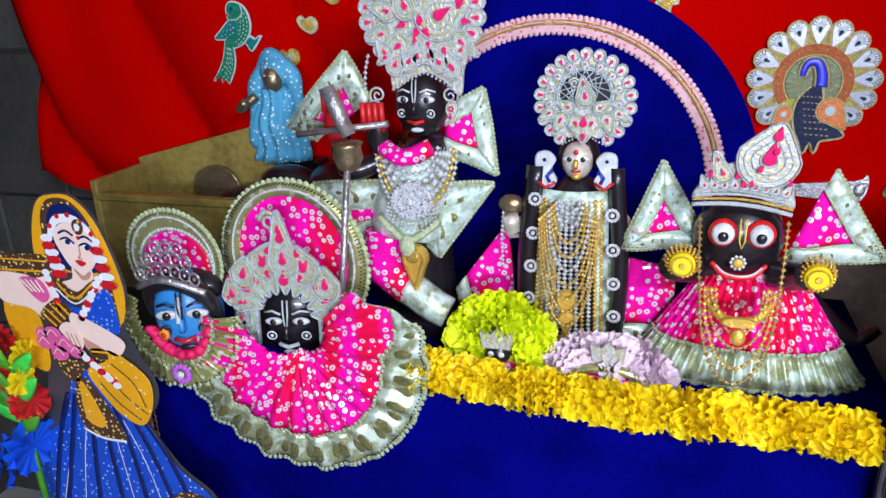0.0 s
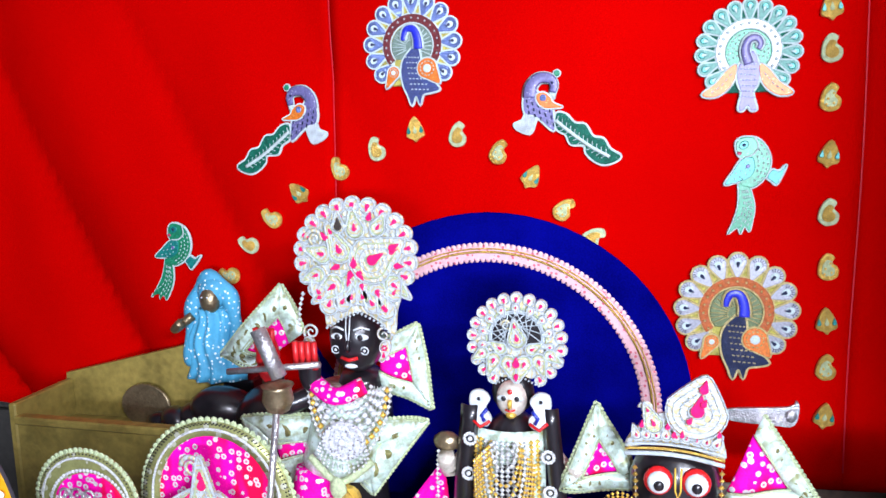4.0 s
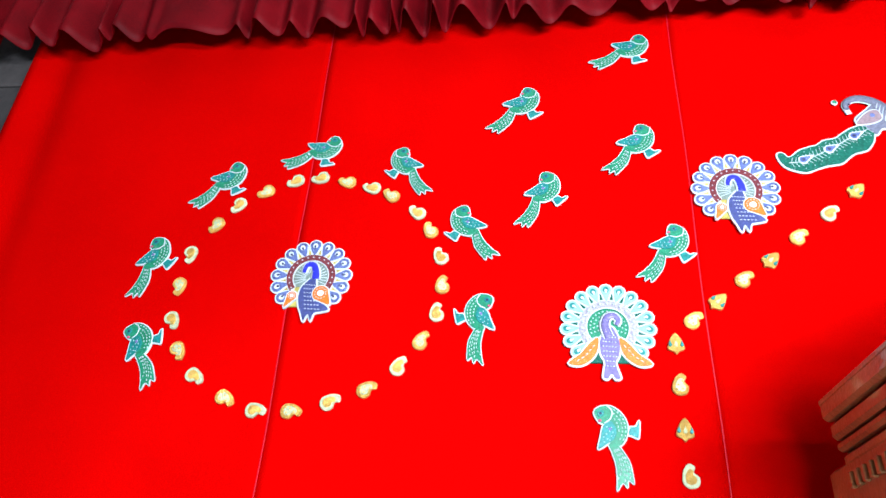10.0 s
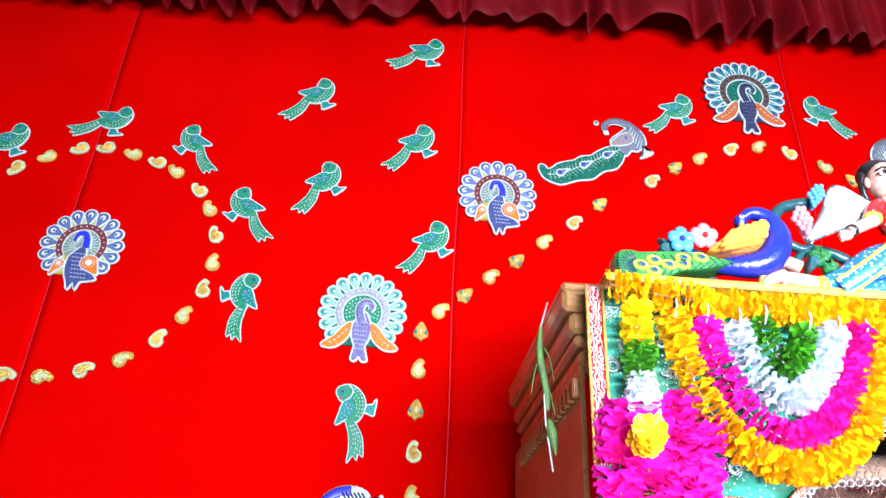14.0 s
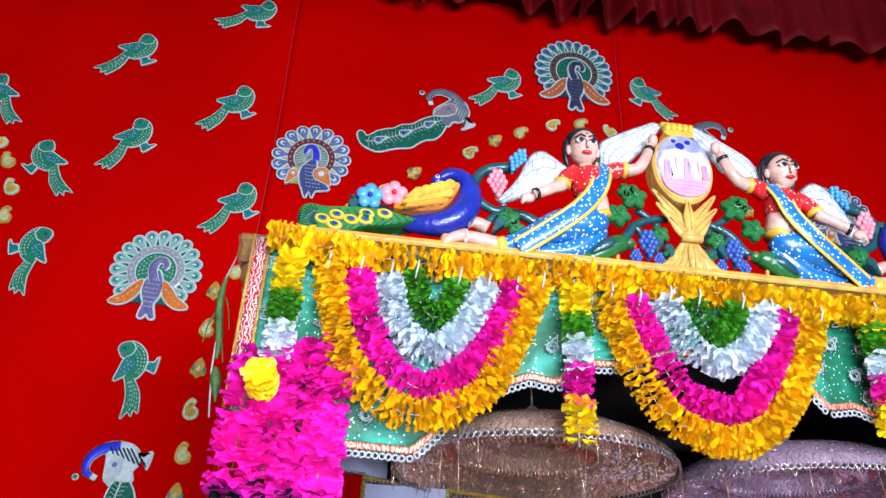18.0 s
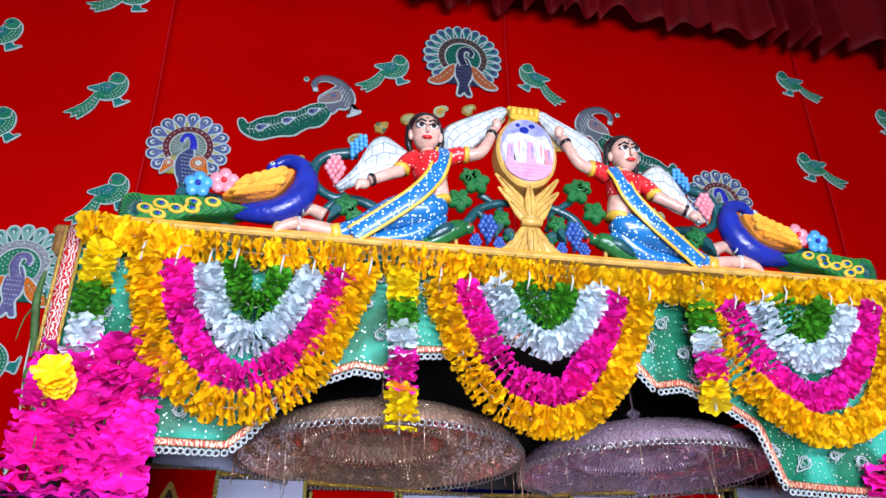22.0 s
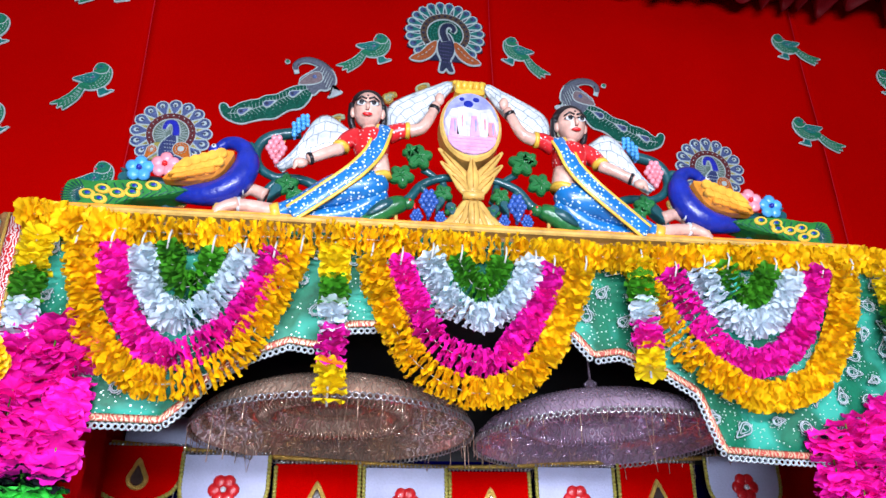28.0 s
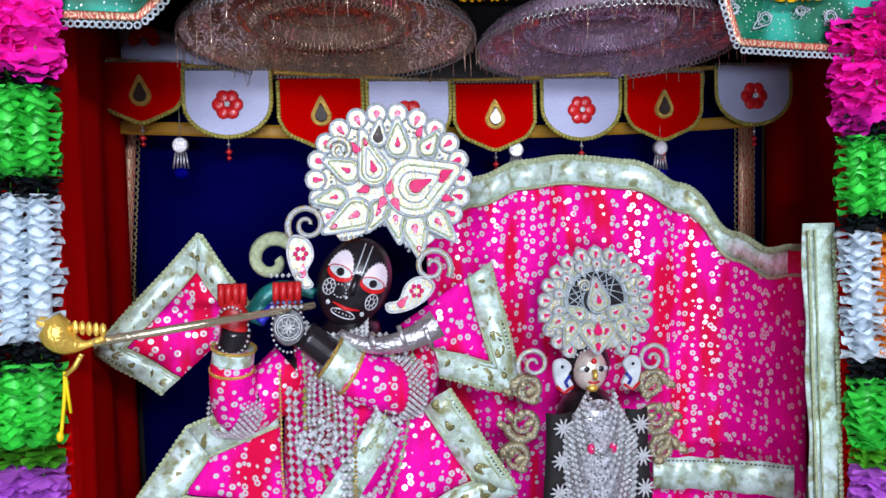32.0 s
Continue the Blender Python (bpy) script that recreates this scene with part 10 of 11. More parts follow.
def pleats(at, x_top, x_low, z0, z1, y_out, n, mats, label, band=0.05, flare=1.0):
    """A pleated dress between z1 (top) and z0 (hem), with a brocade hem band."""
    c = thing("pleated_dress", at, label, "dress", "pleated dresses")

    def cloth(u, v, push=0.0):
        a = math.pi * u
        w = x_low + (x_top - x_low) * v ** flare
        ripple = 0.006 * (1 - 0.6 * v) * math.sin(2 * math.pi * n * u)
        return (-w * math.cos(a), -(y_out * (1 - 0.6 * v)) * math.sin(a) ** 0.8 - ripple - push, z0 + (z1 - z0) * v + 0.003 * math.sin(2 * math.pi * n * u) * (1 - v))
    cut = band / (z1 - z0)
    part("skirt", Shape().sheet(lambda u, v: cloth(u, cut + (1 - cut) * v), 6 * n, 10, 0.002), mats[0], c)
    part("hem_band", Shape().sheet(lambda u, v: cloth(u, cut * v, 0.002), 6 * n, 4, 0.002), mats[1], c, "silver-gold brocade hem")
    lace_edge([Vector(cloth(k / 80, 0.0, 0.002)) for k in range(80, -1, -1)], 0.006, c, "pale_gold")
    lace_edge([Vector(cloth(k / 80, cut, 0.004)) for k in range(81)], 0.004, c, "pale_gold", 0.009, "upper_lace")
    return c


pleats((JX + 0.025, JY + 0.03, 0), 0.058, 0.166, TOPZ + 0.004, 1.085, 0.085, 20, ("pink_sequin", "hem_tissue"), "pink pleated dress with a wide silver brocade hem", 0.052)
for k, (w, d, colour, r) in enumerate(((0.036, 0.030, "gold", 0.0050), (0.040, 0.060, "gold_trim", 0.0036), (0.044, 0.085, "gold", 0.0046), (0.050, 0.104, "gold_trim", 0.0044), (0.030, 0.044, "gold", 0.0036))):
    necklace([Vector((JX + w * math.cos(a), JY - 0.078 - 0.03 * math.sin(-a), 1.085 + d * 1.25 * math.sin(a))) for a in (math.pi + math.pi * j / 30 for j in range(31))], r, colour, "gold chain necklace on the pink dress")
solid("gold_collar", Shape().tube(smooth_line([(JX - 0.040, JY - 0.082, 1.066), (JX - 0.024, JY - 0.098, 1.052), (JX, JY - 0.104, 1.047), (JX + 0.024, JY - 0.098, 1.052), (JX + 0.040, JY - 0.082, 1.066)], 6), lambda t: 0.0035 + 0.0035 * math.sin(math.pi * t), sides=8), "gold", "broad gold collar lying on the pink dress", "jewellery")
solid("gold_pendant", Shape().blob((0, 0, 0), (0.010, 0.006, 0.012)).plate(oval(0, 0.022, 0.022, 0.007), -0.004, 0.003), "gold", "gold crescent pendant on the pink dress", "pendant", at=(JX, JY - 0.115, 1.030))
for side in (-1, 1):
    necklace([Vector((JX + side * 0.056, JY - 0.035, 1.17)), Vector((JX + side * 0.054, JY - 0.055, 1.12)), Vector((JX + side * 0.050, JY - 0.075, 1.07))], 0.0042, "gold_trim", "gold chain hanging from the tiara", group="crown tassels")

# ---- crowned black face in a fan-shaped dress
CXX, CYY = -0.240, -0.430
s = Shape()
face(s, (-0.238, CYY + 0.012, 0.977), 0.067, 0, 1, 2, 3, 0.0, 1.05, 1, 0.52, 12)
s.plate([(-0.240 + 0.082 * math.cos(a), 0.980 + 0.088 * math.sin(a)) for a in (2 * math.pi * k / 24 for k in range(24))], CYY + 0.006, CYY + 0.012, 0)
solid("crowned_black_face", s, ["idol_black", "enamel_white", "idol_black", "enamel_white"], "black painted idol face set in a silver crown", "statue")
hl = thing("cloth_halo", (CXX + 0.005, CYY + 0.025, 1.075), "pink sequinned cloth halo edged with gold-silver lace", "halo")
part("field", Shape().plate(oval(0, 0, 0.108, 0.118, 36), -0.004, 0.003), "pink_sequin", hl)
ringo, ringi = oval(0, -0.004, 0.127, 0.132, 48), oval(0, 0, 0.098, 0.106, 48)
rim = Shape()
rim.add([(x, -0.006, z) for x, z in ringo] + [(x, -0.008, z) for x, z in ringi] + [(x, 0.003, z) for x, z in ringo] + [(x, 0.003, z) for x, z in ringi], [(k, (k + 1) % 48, 48 + (k + 1) % 48, 48 + k) for k in range(48)] + [((k + 1) % 48, k, 96 + k, 96 + (k + 1) % 48) for k in range(48)] + [(48 + k, 48 + (k + 1) % 48, 144 + (k + 1) % 48, 144 + k) for k in range(48)] + [(144 + k, 144 + (k + 1) % 48, 96 + (k + 1) % 48, 96 + k) for k in range(48)])
part("border", rim, "pleat_gold", hl, "gold-green tissue border")
lace_edge([Vector((x, -0.003, z)) for x, z in reversed(ringo + ringo[:1])], 0.0075, hl, "pale_gold", 0.013)
part("cord", Shape().tube([(x * 1.1, -0.0085, z * 1.1) for x, z in ringi + ringi[:1]], 0.0022, sides=5), "pearl", hl)
eyelets([Vector((x * 1.22, -0.0078, z * 1.17)) for x, z in ringi + ringi[:1]], hl)
eyelets([Vector((x * 0.985, -0.0078, z * 0.985)) for x, z in ringo + ringo[:1]], hl)
jewelled_crown((-0.2265, CYY - 0.026, 0.992), 0.221, 3, "arched white filigree crown plate framing the black face", "arch")


def fan_dress(at, rin, r1, a0, a1, band, n, label, lean=0.5, inner="pink_sequin", outer="hem_tissue", taper=0.0, low=278.0):
    """A dress spread like a fan round the neck, pleated, with a wide hem band; taper: degrees over which its ends draw in."""
    c = thing("fan_dress", at, label, "dress", "fan-shaped dresses")

    def rims(u):
        deg = math.degrees(a0 + (a1 - a0) * u)
        t = min(1.0, min(deg - math.degrees(a0), math.degrees(a1) - deg) / taper) if taper else 1.0
        t = t * t * (3 - 2 * t)
        away = abs(deg - low) / 122
        return r1 * (rin + (0.34 * away ** 2.0 if taper else 0)), r1 * (0.72 + 0.28 * t), band * (min(1.0, max(0.02, (min(deg - math.degrees(a0), math.degrees(a1) - deg) - 16) / 26)) if taper else 1.0)

    def cloth(u, g, hem, push=0.0):
        a = a0 + (a1 - a0) * u
        ri, ro, wide = rims(u)
        r = (ri + (ro - wide - ri) * g) if not hem else (ro - wide + wide * g)
        f = r / r1
        w = math.sin(2 * math.pi * n * u)
        ripple = (0.001 + 0.006 * f) * (w + 0.35 * math.sin(2 * math.pi * n * 0.5 * u + 1.0))
        return (r * math.cos(a), -0.022 * math.sin(math.pi * min(1, f * 0.9)) - lean * 0.06 * f - ripple - push, r * math.sin(a) + 0.0015 * f * w)
    part("pleated_cloth", Shape().sheet(lambda u, v: cloth(u, 1 - v, False), 8 * n, 8, 0.002), inner, c)
    part("hem_band", Shape().sheet(lambda u, v: cloth(u, 1 - v, True, 0.002), 8 * n, 4, 0.002), outer, c, "silver-gold brocade hem")
    motif = Shape()
    for k in range(2 * n):
        u = (k + 0.5) / (2 * n)
        if min(u, 1 - u) * math.degrees(a1 - a0) > taper * 0.9:
            motif.blob(Vector(cloth(u, 0.5, True, 0.0035)), (rims(u)[2] * 0.26, 0.0009, rims(u)[2] * 0.13), 0, 4, 10, Euler((0, -(a0 + (a1 - a0) * u), 0)))
    if outer == "hem_tissue":
        tagged(part("leaf_motif", motif, "leaf_olive", c, "woven olive leaf figures"), kind="stuff")
    ends = taper / (math.degrees(a1 - a0)) * 0.8
    steps = [ends + (1 - 2 * ends) * k / 120 for k in range(121)]
    lace_edge([Vector(cloth(u, 1.0, True, 0.003)) for u in reversed(steps)], 0.0058, c, "pale_gold", 0.0105)
    eyelets([Vector(cloth(u, 0.93, True, 0.0035)) for u in steps], c)
    lace_edge([Vector(cloth(u, 0.0, True, 0.004)) for u in steps], 0.0045, c, "pale_gold", 0.009, "upper_lace")
    return c


fan_dress((-0.206, CYY - 0.044, 0.957), 0.03, 0.216, radians(162), radians(405), 0.064, 17, "pink sequinned fan dress with a wide silver brocade hem", 0.1, taper=34.0, low=284.0)

# ---- azure face with a gold ruff
DX, DY = -0.402, -0.474
s = Shape()
face(s, (DX, DY + 0.005, 0.996), 0.070, 0, 1, 2, 3, 0.0, 1.3, 2, 0.62, 22)
for side in (-1, 1):
    s.blob((DX + 0.016 + side * 0.030, DY - 0.036 + side * 0.012, 0.974), (0.0100, 0.005, 0.0100), 4, 6, 12).blob((DX + 0.017 + side * 0.030, DY - 0.040 + side * 0.012, 0.974), (0.0052, 0.003, 0.0052), 3, 5, 8)
s.tube(smooth_line([(DX - 0.062, DY - 0.004, 0.985), (DX - 0.050, DY - 0.018, 1.036), (DX, DY - 0.020, 1.056), (DX + 0.050, DY - 0.018, 1.036), (DX + 0.062, DY - 0.004, 0.985)], 6), lambda t: 0.008 + 0.009 * math.sin(math.pi * t), 2, 8)
s.blob((DX, DY + 0.016, 1.035), (0.062, 0.030, 0.030), 2, 8, 14)
s.tube([(DX + 0.012, DY - 0.036, 1.036), (DX + 0.018, DY - 0.050, 0.997)], 0.0040, 1, 6)
solid("azure_face", s, ["azure", "enamel_white", "idol_black", "enamel_red", "orange_petal"], "azure painted idol face with red lips", "statue")
hl2 = thing("cloth_halo", (-0.434, DY + 0.030, 1.072), "gold-green tissue halo with a scalloped edge", "halo")
o2, i2 = oval(0, 0, 0.088, 0.084, 40), oval(0.006, -0.006, 0.062, 0.056, 40)
part("border", Shape().plate(o2, -0.004, 0.004), "pleat_gold", hl2)
part("field", Shape().plate(i2, -0.007, -0.004), "pink_sequin", hl2)
lace_edge([Vector((x, -0.003, z)) for x, z in reversed(o2 + o2[:1])], 0.0065, hl2, "pale_gold", 0.011)
eyelets([Vector((x * 0.95, -0.0048, z * 0.95)) for x, z in o2 + o2[:1]], hl2)
lace_edge([Vector((x * 1.12, -0.007, z * 1.12)) for x, z in i2 + i2[:1]], 0.004, hl2, "pearl", 0.008, "inner_lace")
part("cord", Shape().tube([(x * 0.88, -0.006, z * 0.88) for x, z in o2 + o2[:1]], 0.002, sides=5), "pearl", hl2)
tia = Shape()
for row, (z0, n2, w2) in enumerate(((0.014, 7, 0.050), (0.034, 5, 0.036), (0.050, 3, 0.020))):
    for k in range(n2):
        x = w2 * (2 * k / (n2 - 1) - 1)
        z = z0 + 0.012 * (1 - (x / 0.055) ** 2)
        tia.tube([Vector((x + 0.0095 * math.cos(b), 0.004 * row, z + 0.0105 * math.sin(b))) for b in (2 * math.pi * j / 10 for j in range(11))], 0.0019, sides=5)
        tia.blob((x, 0.004 * row, z), (0.0035, 0.0025, 0.0035), 0, 4, 6)
tia.tube(smooth_line([(-0.062, 0.006, -0.008), (0, -0.012, 0.016), (0.062, 0.006, -0.008)], 6), 0.0062, sides=6)
solid("openwork_tiara", tia, "antique_silver", "openwork silver tiara above the azure face", "crown", at=(DX - 0.002, DY - 0.034, 1.052))
fan_dress((DX - 0.018, DY + 0.004, 0.992), 0.50, 0.124, radians(150), radians(366), 0.040, 24, "gold-green pleated tissue ruff round the azure face", 0.3, "pleat_gold", "pleat_gold")
solid("red_collar", Shape().tube([(0.058 * math.cos(a), -0.006 - 0.003 * math.sin(18 * a), 0.066 * math.sin(a)) for a in (radians(200 + 150 * k / 60) for k in range(61))], lambda t: 0.009 + 0.0018 * math.sin(100 * t), sides=8), "crimson_frill", "crimson frill collar below the azure face", "collar", at=(DX, DY - 0.022, 0.996))
ro = Shape()
for k in range(12):
    a = 2 * math.pi * k / 12
    ro.blob((0.013 * math.cos(a), 0, 0.013 * math.sin(a)), (0.0055, 0.004, 0.0055), 0, 4, 7)
solid("lilac_rosette", ro.blob((0, -0.004, 0), (0.007, 0.005, 0.007), 1, 5, 8), ["purple_petal", "pearl"], "lilac paper rosette with a pearl centre on the ruff", "rosette", at=(-0.388, DY - 0.058, 0.912))

# ---- cut-out boards
M["board_edge"] = mat("grey_board_edge", (0.045, 0.045, 0.055), 0.5, var=0.2)
M["print_deep"] = mat("printed_deep_blue", (0.004, 0.012, 0.10), 0.35, var=0.2, scale=12, fine=90, bump=0.03)
M["print_red"] = mat("printed_red", (0.55, 0.01, 0.02), 0.35, var=0.15, scale=30, fine=90, bump=0.03)
M["print_shade"] = mat("printed_skin_shade", (0.55, 0.28, 0.20), 0.35, var=0.08, scale=12, fine=90, bump=0.03)


def cutout(at, flip, label, k=0.00051):
    """A flat printed board of a lady with bowl and lotus, drawn in hair-widths from her waist."""
    s = Shape()
    SKIN, YELLOW, WHITE, BLUE, BROWN, EDGE, PINK, DEEP, RED, SHADE = range(10)

    def pl(pts, layer, slot, steps=4):
        out = [(flip * v.x * k, v.z * k) for v in smooth_line([(x - 250, 0, 520 - z) for x, z in pts], steps, True)]
        y = -0.0012 * layer
        s.plate(out, y, 0.004 if layer == 0 else y + 0.0014, slot, 0.0004)

    def band(pts, layer, slot, w, steps=5):
        line = smooth_line([(flip * (x - 250) * k, -0.0012 * layer, (520 - z) * k) for x, z in pts], steps)
        s.tube(line, w * k, slot, 6, 0.12)

    def spot(x, z, r, layer, slot, r2=None):
        s.plate(oval(flip * (x - 250) * k, (520 - z) * k, r * k, (r2 or r) * k, 12), -0.0012 * layer, -0.0012 * layer + 0.0012, slot, 0.0003)
    pl([(82, 215), (100, 110), (140, 35), (200, 14), (275, 22), (345, 110), (392, 300), (356, 430), (432, 600), (424, 690), (382, 765), (470, 915), (590, 1024), (600, 1220), (-120, 1220), (-60, 860), (20, 620), (-60, 560), (-90, 380), (-80, 215)], 0, EDGE)
    pl([(86, 215), (104, 115), (142, 40), (200, 18), (272, 26), (341, 112), (387, 300), (352, 420), (300, 300), (200, 260), (140, 300), (120, 240)], 1, YELLOW)
    pl([(150, 70), (190, 30), (262, 36), (318, 110), (345, 250), (350, 430), (318, 430), (310, 240), (200, 120), (160, 250), (128, 250), (136, 140)], 2, BROWN)
    pl([(160, 130), (186, 60), (250, 44), (310, 100), (332, 190), (312, 250), (200, 250), (168, 200)], 3, DEEP)
    pl([(162, 135), (195, 82), (262, 74), (312, 108), (338, 165), (326, 172), (300, 120), (256, 98), (205, 106), (178, 146)], 4, WHITE)
    for x, z in ((178, 112), (212, 80), (250, 74), (290, 92), (322, 128)):
        spot(x, z, 8, 5, RED)
    pl([(183, 140), (215, 104), (262, 98), (302, 116), (328, 158), (324, 205), (296, 242), (262, 262), (228, 240), (200, 196)], 5, SKIN)
    pl([(226, 236), (262, 262), (292, 244), (296, 280), (320, 300), (240, 336), (158, 300), (215, 276)], 4, SKIN)
    pl([(232, 240), (262, 262), (290, 246), (284, 268), (255, 276)], 5, SHADE)
    for x, z in ((236, 156), (302, 170)):
        pl([(x - 22, z - 3), (x, z - 7), (x + 20, z + 5), (x, z + 6), (x - 14, z + 3)], 6, WHITE, 3)
        spot(x, z, 9, 7, DEEP, 8)
        band([(x - 26, z - 6), (x, z - 13), (x + 24, z + 4)], 7, DEEP, 3)
        band([(x - 30, z - 24), (x - 4, z - 34), (x + 22, z - 20)], 6, DEEP, 3.5)
    band([(272, 165), (270, 195), (262, 204), (276, 208)], 6, SHADE, 2.5)
    pl([(246, 216), (264, 212), (284, 220), (266, 232)], 6, RED, 3)
    spot(282, 108, 19, 7, BROWN, 24), spot(282, 108, 9, 8, WHITE, 12), spot(275, 140, 5, 7, RED)
    for x0, x1, z0, z1 in ((158, 178, 150, 262), (328, 352, 150, 285)):
        for j in range(6):
            t = j / 5
            spot(x0 + (x1 - x0) * t, z0 + (z1 - z0) * t, 22 + 8 * t, 6 + j % 2, WHITE if j % 2 == 0 else RED, 13)
    pl([(150, 345), (220, 372), (330, 300), (352, 420), (330, 450), (240, 430), (150, 410), (110, 350)], 4, BLUE)
    pl([(146, 262), (152, 320), (215, 362), (276, 340), (306, 268), (280, 282), (222, 318), (172, 284)], 6, BROWN)
    band([(160, 290), (215, 338), (290, 285)], 7, YELLOW, 4), band([(152, 310), (215, 356), (296, 300)], 7, WHITE, 3)
    for a, b, n in (((128, 262), (150, 372), 7), ((318, 268), (225, 402), 9)):
        for j in range(n):
            t = j / (n - 1)
            spot(a[0] + (b[0] - a[0]) * t, a[1] + (b[1] - a[1]) * t, 14, 7 + j % 2, RED if j % 3 == 2 else WHITE, 12)
    pl([(-78, 220), (20, 212), (136, 214), (126, 280), (20, 292), (-80, 300)], 3, BROWN)
    band([(-70, 268), (130, 262)], 4, YELLOW, 4), band([(-70, 232), (132, 228)], 4, YELLOW, 3)
    pl([(-80, 380), (40, 400), (52, 560), (20, 620), (-60, 560)], 3, YELLOW)
    pl([(-82, 282), (30, 276), (70, 288), (110, 278), (112, 300), (150, 372), (84, 428), (30, 392), (-80, 372)], 5, SKIN)
    pl([(20, 286), (96, 290), (118, 340), (84, 366), (40, 330)], 6, PINK)
    for j in range(4):
        band([(20 + 20 * j, 290), (60 + 14 * j, 330)], 7, SKIN, 4)
    pl([(68, 405), (140, 348), (192, 382), (120, 446)], 7, BROWN)
    for j in range(4):
        band([(78 + 22 * j, 398 - 14 * j), (124 + 20 * j, 440 - 14 * j)], 8, YELLOW, 4.5)
    pl([(176, 416), (194, 388), (350, 458), (356, 500), (320, 522), (260, 490), (180, 452)], 7, SKIN)
    pl([(132, 446), (168, 420), (205, 450), (216, 486), (196, 512), (160, 480)], 9, SKIN)
    for j in range(3):
        band([(160 + 16 * j, 452 + 4 * j), (176 + 14 * j, 500 + 2 * j)], 10, SHADE, 2)
    pl([(196, 440), (300, 486), (300, 520), (228, 512)], 5, SKIN)
    pl([(190, 450), (262, 486), (262, 520), (225, 520)], 6, SHADE)
    for x, z, r, t in ((62, 500, 34, 0), (100, 470, 34, 1), (140, 500, 38, 0), (178, 520, 30, 1), (110, 535, 34, 0), (58, 470, 24, 1)):
        spot(x, z, r, 8 + t, PINK, r * 0.8)
        band([(x - r * 0.6, z + 4), (x, z - r * 0.5), (x + r * 0.6, z + 4)], 10, SKIN, 2)
    pl([(66, 545), (150, 560), (200, 556), (170, 610), (140, 640), (100, 610)], 5, BROWN)
    pl([(228, 508), (292, 506), (300, 545), (230, 540)], 6, BROWN)
    band([(228, 516), (296, 514)], 7, YELLOW, 4)
    pl([(60, 780), (116, 640), (150, 596), (205, 600), (250, 670), (372, 760), (462, 912), (584, 1024), (594, 1214), (-114, 1214), (-50, 900)], 3, BLUE)
    for x0, x1, x2 in ((120, 60, -40), (190, 150, 110), (262, 300, 330), (300, 380, 460), (90, 10, -90), (215, 215, 220), (330, 440, 540)):
        band([(x0, 690), (x1, 880), (x2, 1200)], 4, DEEP, 9)
    for x0, x1, x2 in ((150, 100, 40), (240, 255, 275), (290, 350, 400), (105, 40, -60)):
        band([(x0, 760), (x1, 930), (x2, 1200)], 4, WHITE, 1.6)
    pl([(136, 640), (188, 628), (246, 720), (292, 832), (250, 842), (128, 802)], 5, BROWN)
    pl([(152, 650), (174, 648), (222, 785), (154, 778)], 6, YELLOW)
    band([(130, 812), (200, 838), (290, 838)], 6, WHITE, 5)
    pl([(200, 586), (288, 540), (290, 504), (340, 520), (426, 592), (420, 690), (372, 762), (300, 736), (238, 664)], 7, YELLOW)
    for pts in (((240, 620), (300, 690), (372, 740)), ((300, 550), (370, 610), (400, 690)), ((260, 580), (330, 660), (400, 715))):
        band(pts, 8, BROWN, 2.2)
    for j in range(10):
        t = j / 9
        spot(200 + 110 * t, 528 + 95 * t, 15, 9 + j % 2, RED if j % 3 == 2 else WHITE, 12)
    pl([(400, 1060), (480, 1000), (584, 1030), (590, 1120), (380, 1110)], 5, BROWN)
    s.box((-0.10, 0.004, -0.36), (-0.05, 0.02, 0.12), EDGE, 0.002)
    return solid("cutout_board", s, ["print_skin", "print_yellow", "print_white", "print_blue", "print_brown", "board_edge", "print_pink", "print_deep", "print_red", "print_shade"], label, "cutout board", "printed cut-out boards", at=at)


cutout((-0.508, -0.565, 0.956), 1, "flat printed cut-out board of a lady in blue and yellow dress")
cutout((0.715, -0.505, 0.925), -1, "mirrored flat printed cut-out board of a lady in a yellow veil")
for x, y, w in ((-0.57, -0.552, 0.30), (0.745, -0.492, 0.24)):
    solid("low_stand", Shape().box((-w / 2 - 0.04, -0.05, 0), (w / 2, 0.07, 0.565 if x < 0 else 0.515), 0, 0.006), "stone", "low dark stone ledge under the cut-out board", "stand", at=(x, y, 0))

# ---- wreaths, garland on the ledge and plastic flowers
shelf = smooth_line([Vector((-0.025, FRONT - 0.012, 0.938)), Vector((0.10, FRONT - 0.014, 0.930)), Vector((0.30, FRONT - 0.016, 0.920)), Vector((0.46, FRONT - 0.018, 0.924)), Vector((0.61, FRONT - 0.016, 0.916))], 10)
for lift, out in ((0.008, 0.0), (-0.008, -0.008)):
    garland([v + Vector((0, out, lift)) for v in shelf], "marigold", 0.0268, "yellow artificial marigold garland along the altar's front edge", 0.0135, "flower garlands of the altar", "bloom", 0.60)


def wreath(at, rx, rz, colour, r, label, step=0.020, rows=1):
    g = thing("flower_wreath", at, label, "wreath", "flower wreaths on the altar")
    for row in range(rows):
        f = 1 - 0.32 * row
        for k in range(int(2 * math.pi * rx * f / step)):
            a = 2 * math.pi * k / int(2 * math.pi * rx * f / step)
            p = Vector((rx * f * math.cos(a), -0.012 * row + random.uniform(-0.006, 0.006), rz * f * math.sin(a)))
            m = Matrix.Translation(p) @ pose(0, 0, 0, 90 + random.gauss(0, 16), random.gauss(0, 16), random.uniform(0, 360))
            part("bloom", bloom(colour, r), None, g, m=m)
    return g


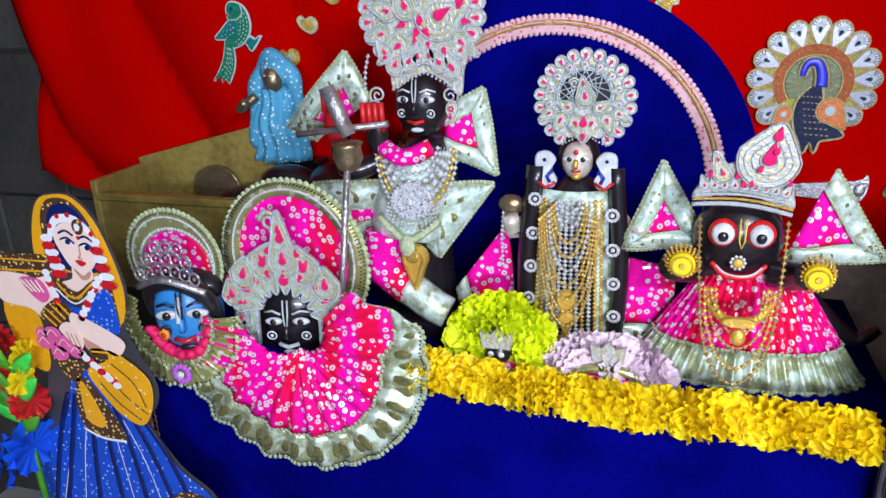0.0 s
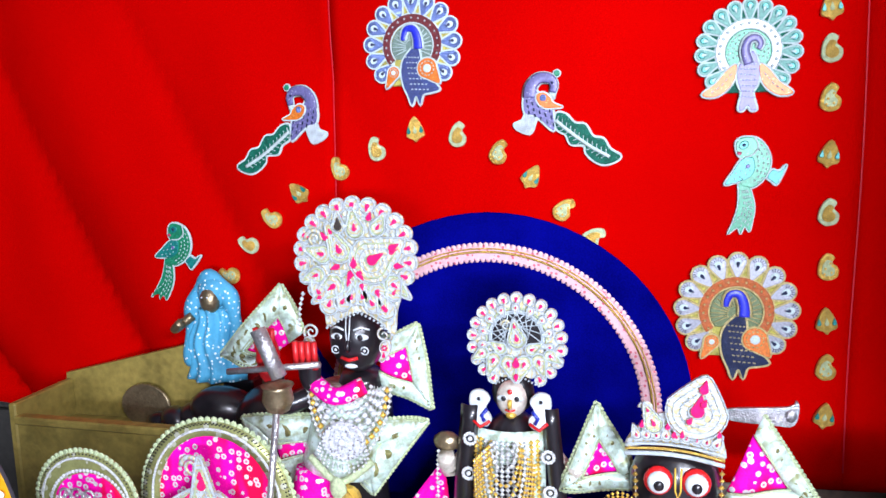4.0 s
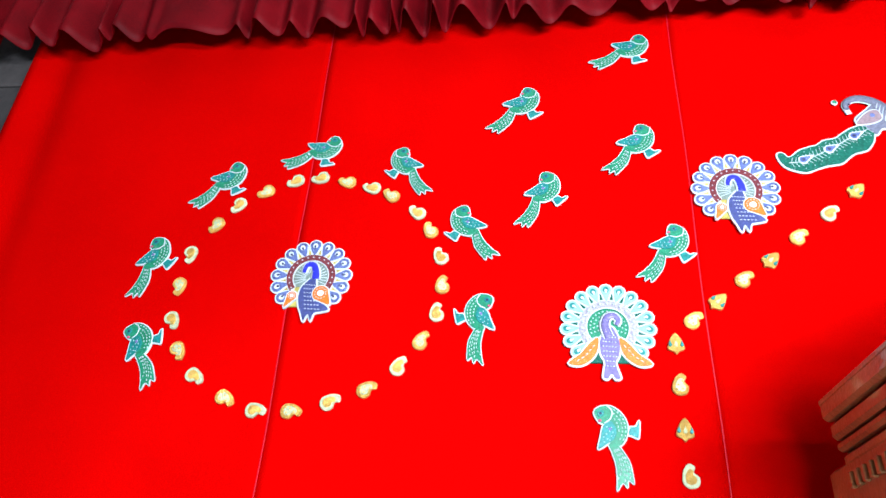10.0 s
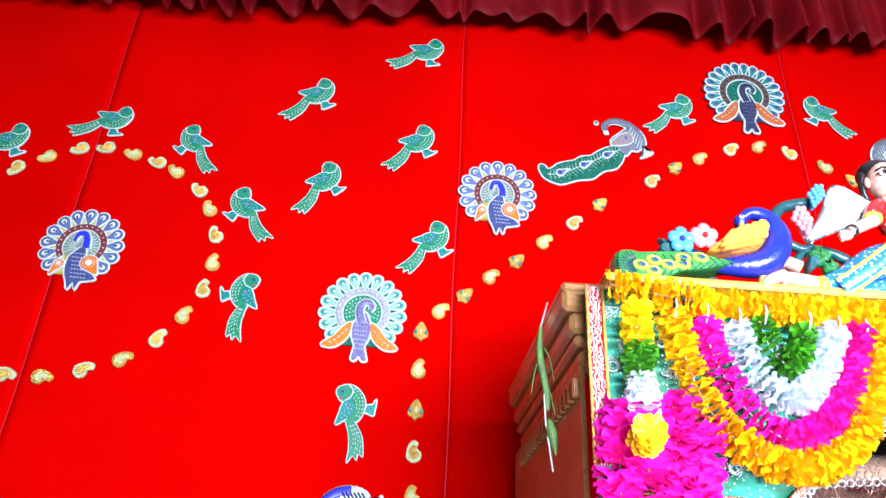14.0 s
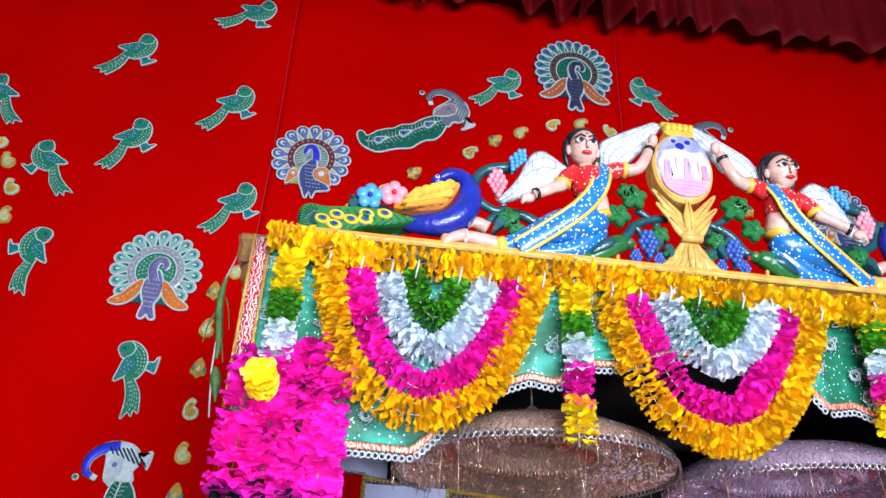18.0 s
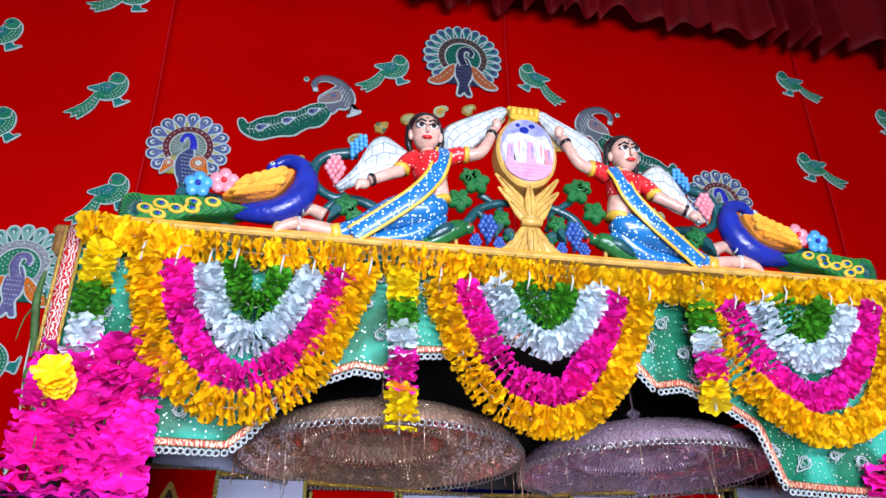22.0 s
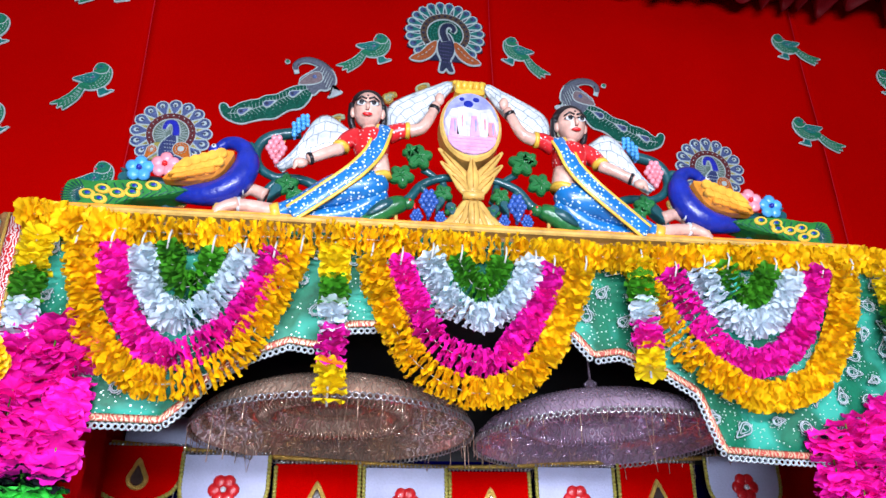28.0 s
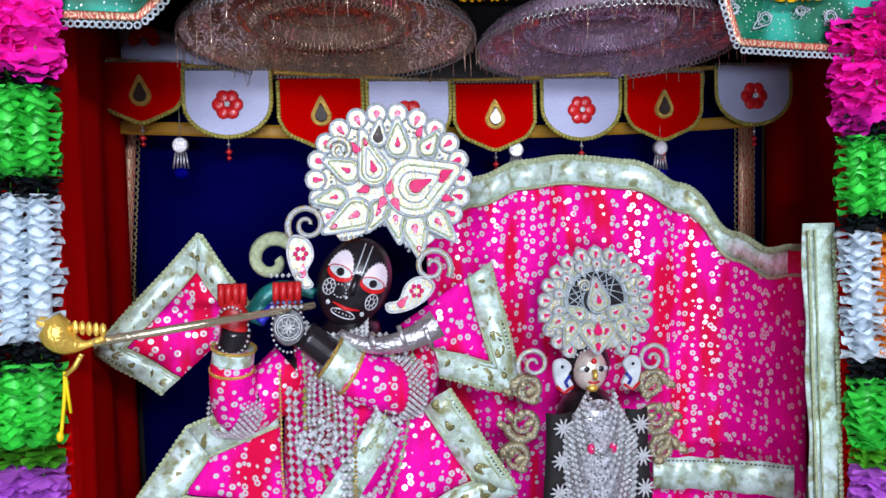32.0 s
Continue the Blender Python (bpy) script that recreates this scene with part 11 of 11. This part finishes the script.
wreath((0.106, -0.405, 0.955), 0.066, 0.066, "lime", 0.0268, "lime green artificial flower wreath leaning on the altar", 0.0135, 2)
wreath((0.266, -0.410, 0.928), 0.078, 0.044, "pink_petal", 0.027, "pale pink and white flower wreath lying on the altar", 0.019, 2)
for x, z, k in ((0.105, 0.955, 0), (0.268, 0.952, 1)):
    s = Shape().blob((0, 0, 0), (0.020, 0.014, 0.018), 0, 8, 10).plate([(-0.022, 0.012), (0.022, 0.012), (0.026, 0.040), (0.010, 0.034), (0.0, 0.046), (-0.010, 0.034), (-0.026, 0.040)], -0.012, -0.006, 1)
    s.blob((-0.008, -0.013, 0.004), (0.005, 0.002, 0.005), 2, 5, 8).blob((0.008, -0.013, 0.004), (0.005, 0.002, 0.005), 2, 5, 8).blob((0, 0, -0.026), (0.034 + 0.016 * k, 0.014, 0.014), 3, 6, 10)
    solid("tiny_idol", s, ["idol_black" if k == 0 else "enamel_white", "filigree", "enamel_white" if k == 0 else "idol_black", "pink_sequin"], "tiny crowned idol seated inside a flower wreath", "statue", "tiny idols", at=(x, -0.428, z))
    if k == 1:
        o = oval(0, 0, 0.050, 0.024, 28)
        solid("gold_lace_ring", Shape().tube([(x2, 0, z2) for x2, z2 in o + o[:1]], 0.007, sides=6), "pleat_gold", "gold lace ring round the tiny idol", "lace", at=(x, -0.436, z - 0.022))
bouquet = thing("plastic_bouquet", (-0.66, -0.60, 0.70), "bouquet of red, yellow and blue plastic flowers with green leaves", "flowers")
for x, z, colour, r in ((0.0, 0.08, "blue_plastic", 0.050), (-0.04, 0.05, "blue_plastic", 0.045), (0.02, 0.165, "henna_red", 0.034), (-0.01, 0.20, "henna_red", 0.030), (0.02, 0.24, "marigold", 0.030), (-0.02, 0.27, "henna_red", 0.028), (0.035, 0.215, "marigold", 0.024)):
    part("bloom", bloom(colour, r), None, bouquet, m=Matrix.Translation((x, random.uniform(-0.02, 0.02), z)) @ pose(0, 0, 0, 80 + random.gauss(0, 15), random.gauss(0, 15), random.uniform(0, 360)))
for k in range(7):
    a = rnd.uniform(0, 3.1)
    part("leaf", Shape().tube(smooth_line([(0, 0, 0.10 + 0.02 * k), (0.03 * math.cos(a), -0.01, 0.13 + 0.02 * k), (0.06 * math.cos(a), -0.005, 0.15 + 0.022 * k)], 4), lambda t: 0.003 + 0.013 * math.sin(math.pi * t), sides=6, flat=0.3), "bright_green" if k % 2 else "green_petal", bouquet)
part("stem", Shape().tube([(0, 0, -0.175), (0, 0, 0.14)], 0.006, sides=6), "green_petal", bouquet)
solid("silver_patch", Shape().plate([(v.x, v.z) for v in smooth_line([(-0.10, 0, 0.004), (0.0, 0, 0.014), (0.014, 0, 0.026), (0.020, 0, 0.010), (0.012, 0, -0.020), (-0.02, 0, -0.022), (-0.10, 0, -0.016)], 4, True)], -0.003, 0.002).blob((0.006, -0.004, -0.002), (0.010, 0.003, 0.012)), "antique_silver", "tarnished silver leaf patch sewn on the curtain", "patch", at=(0.648, -0.012, 1.123))
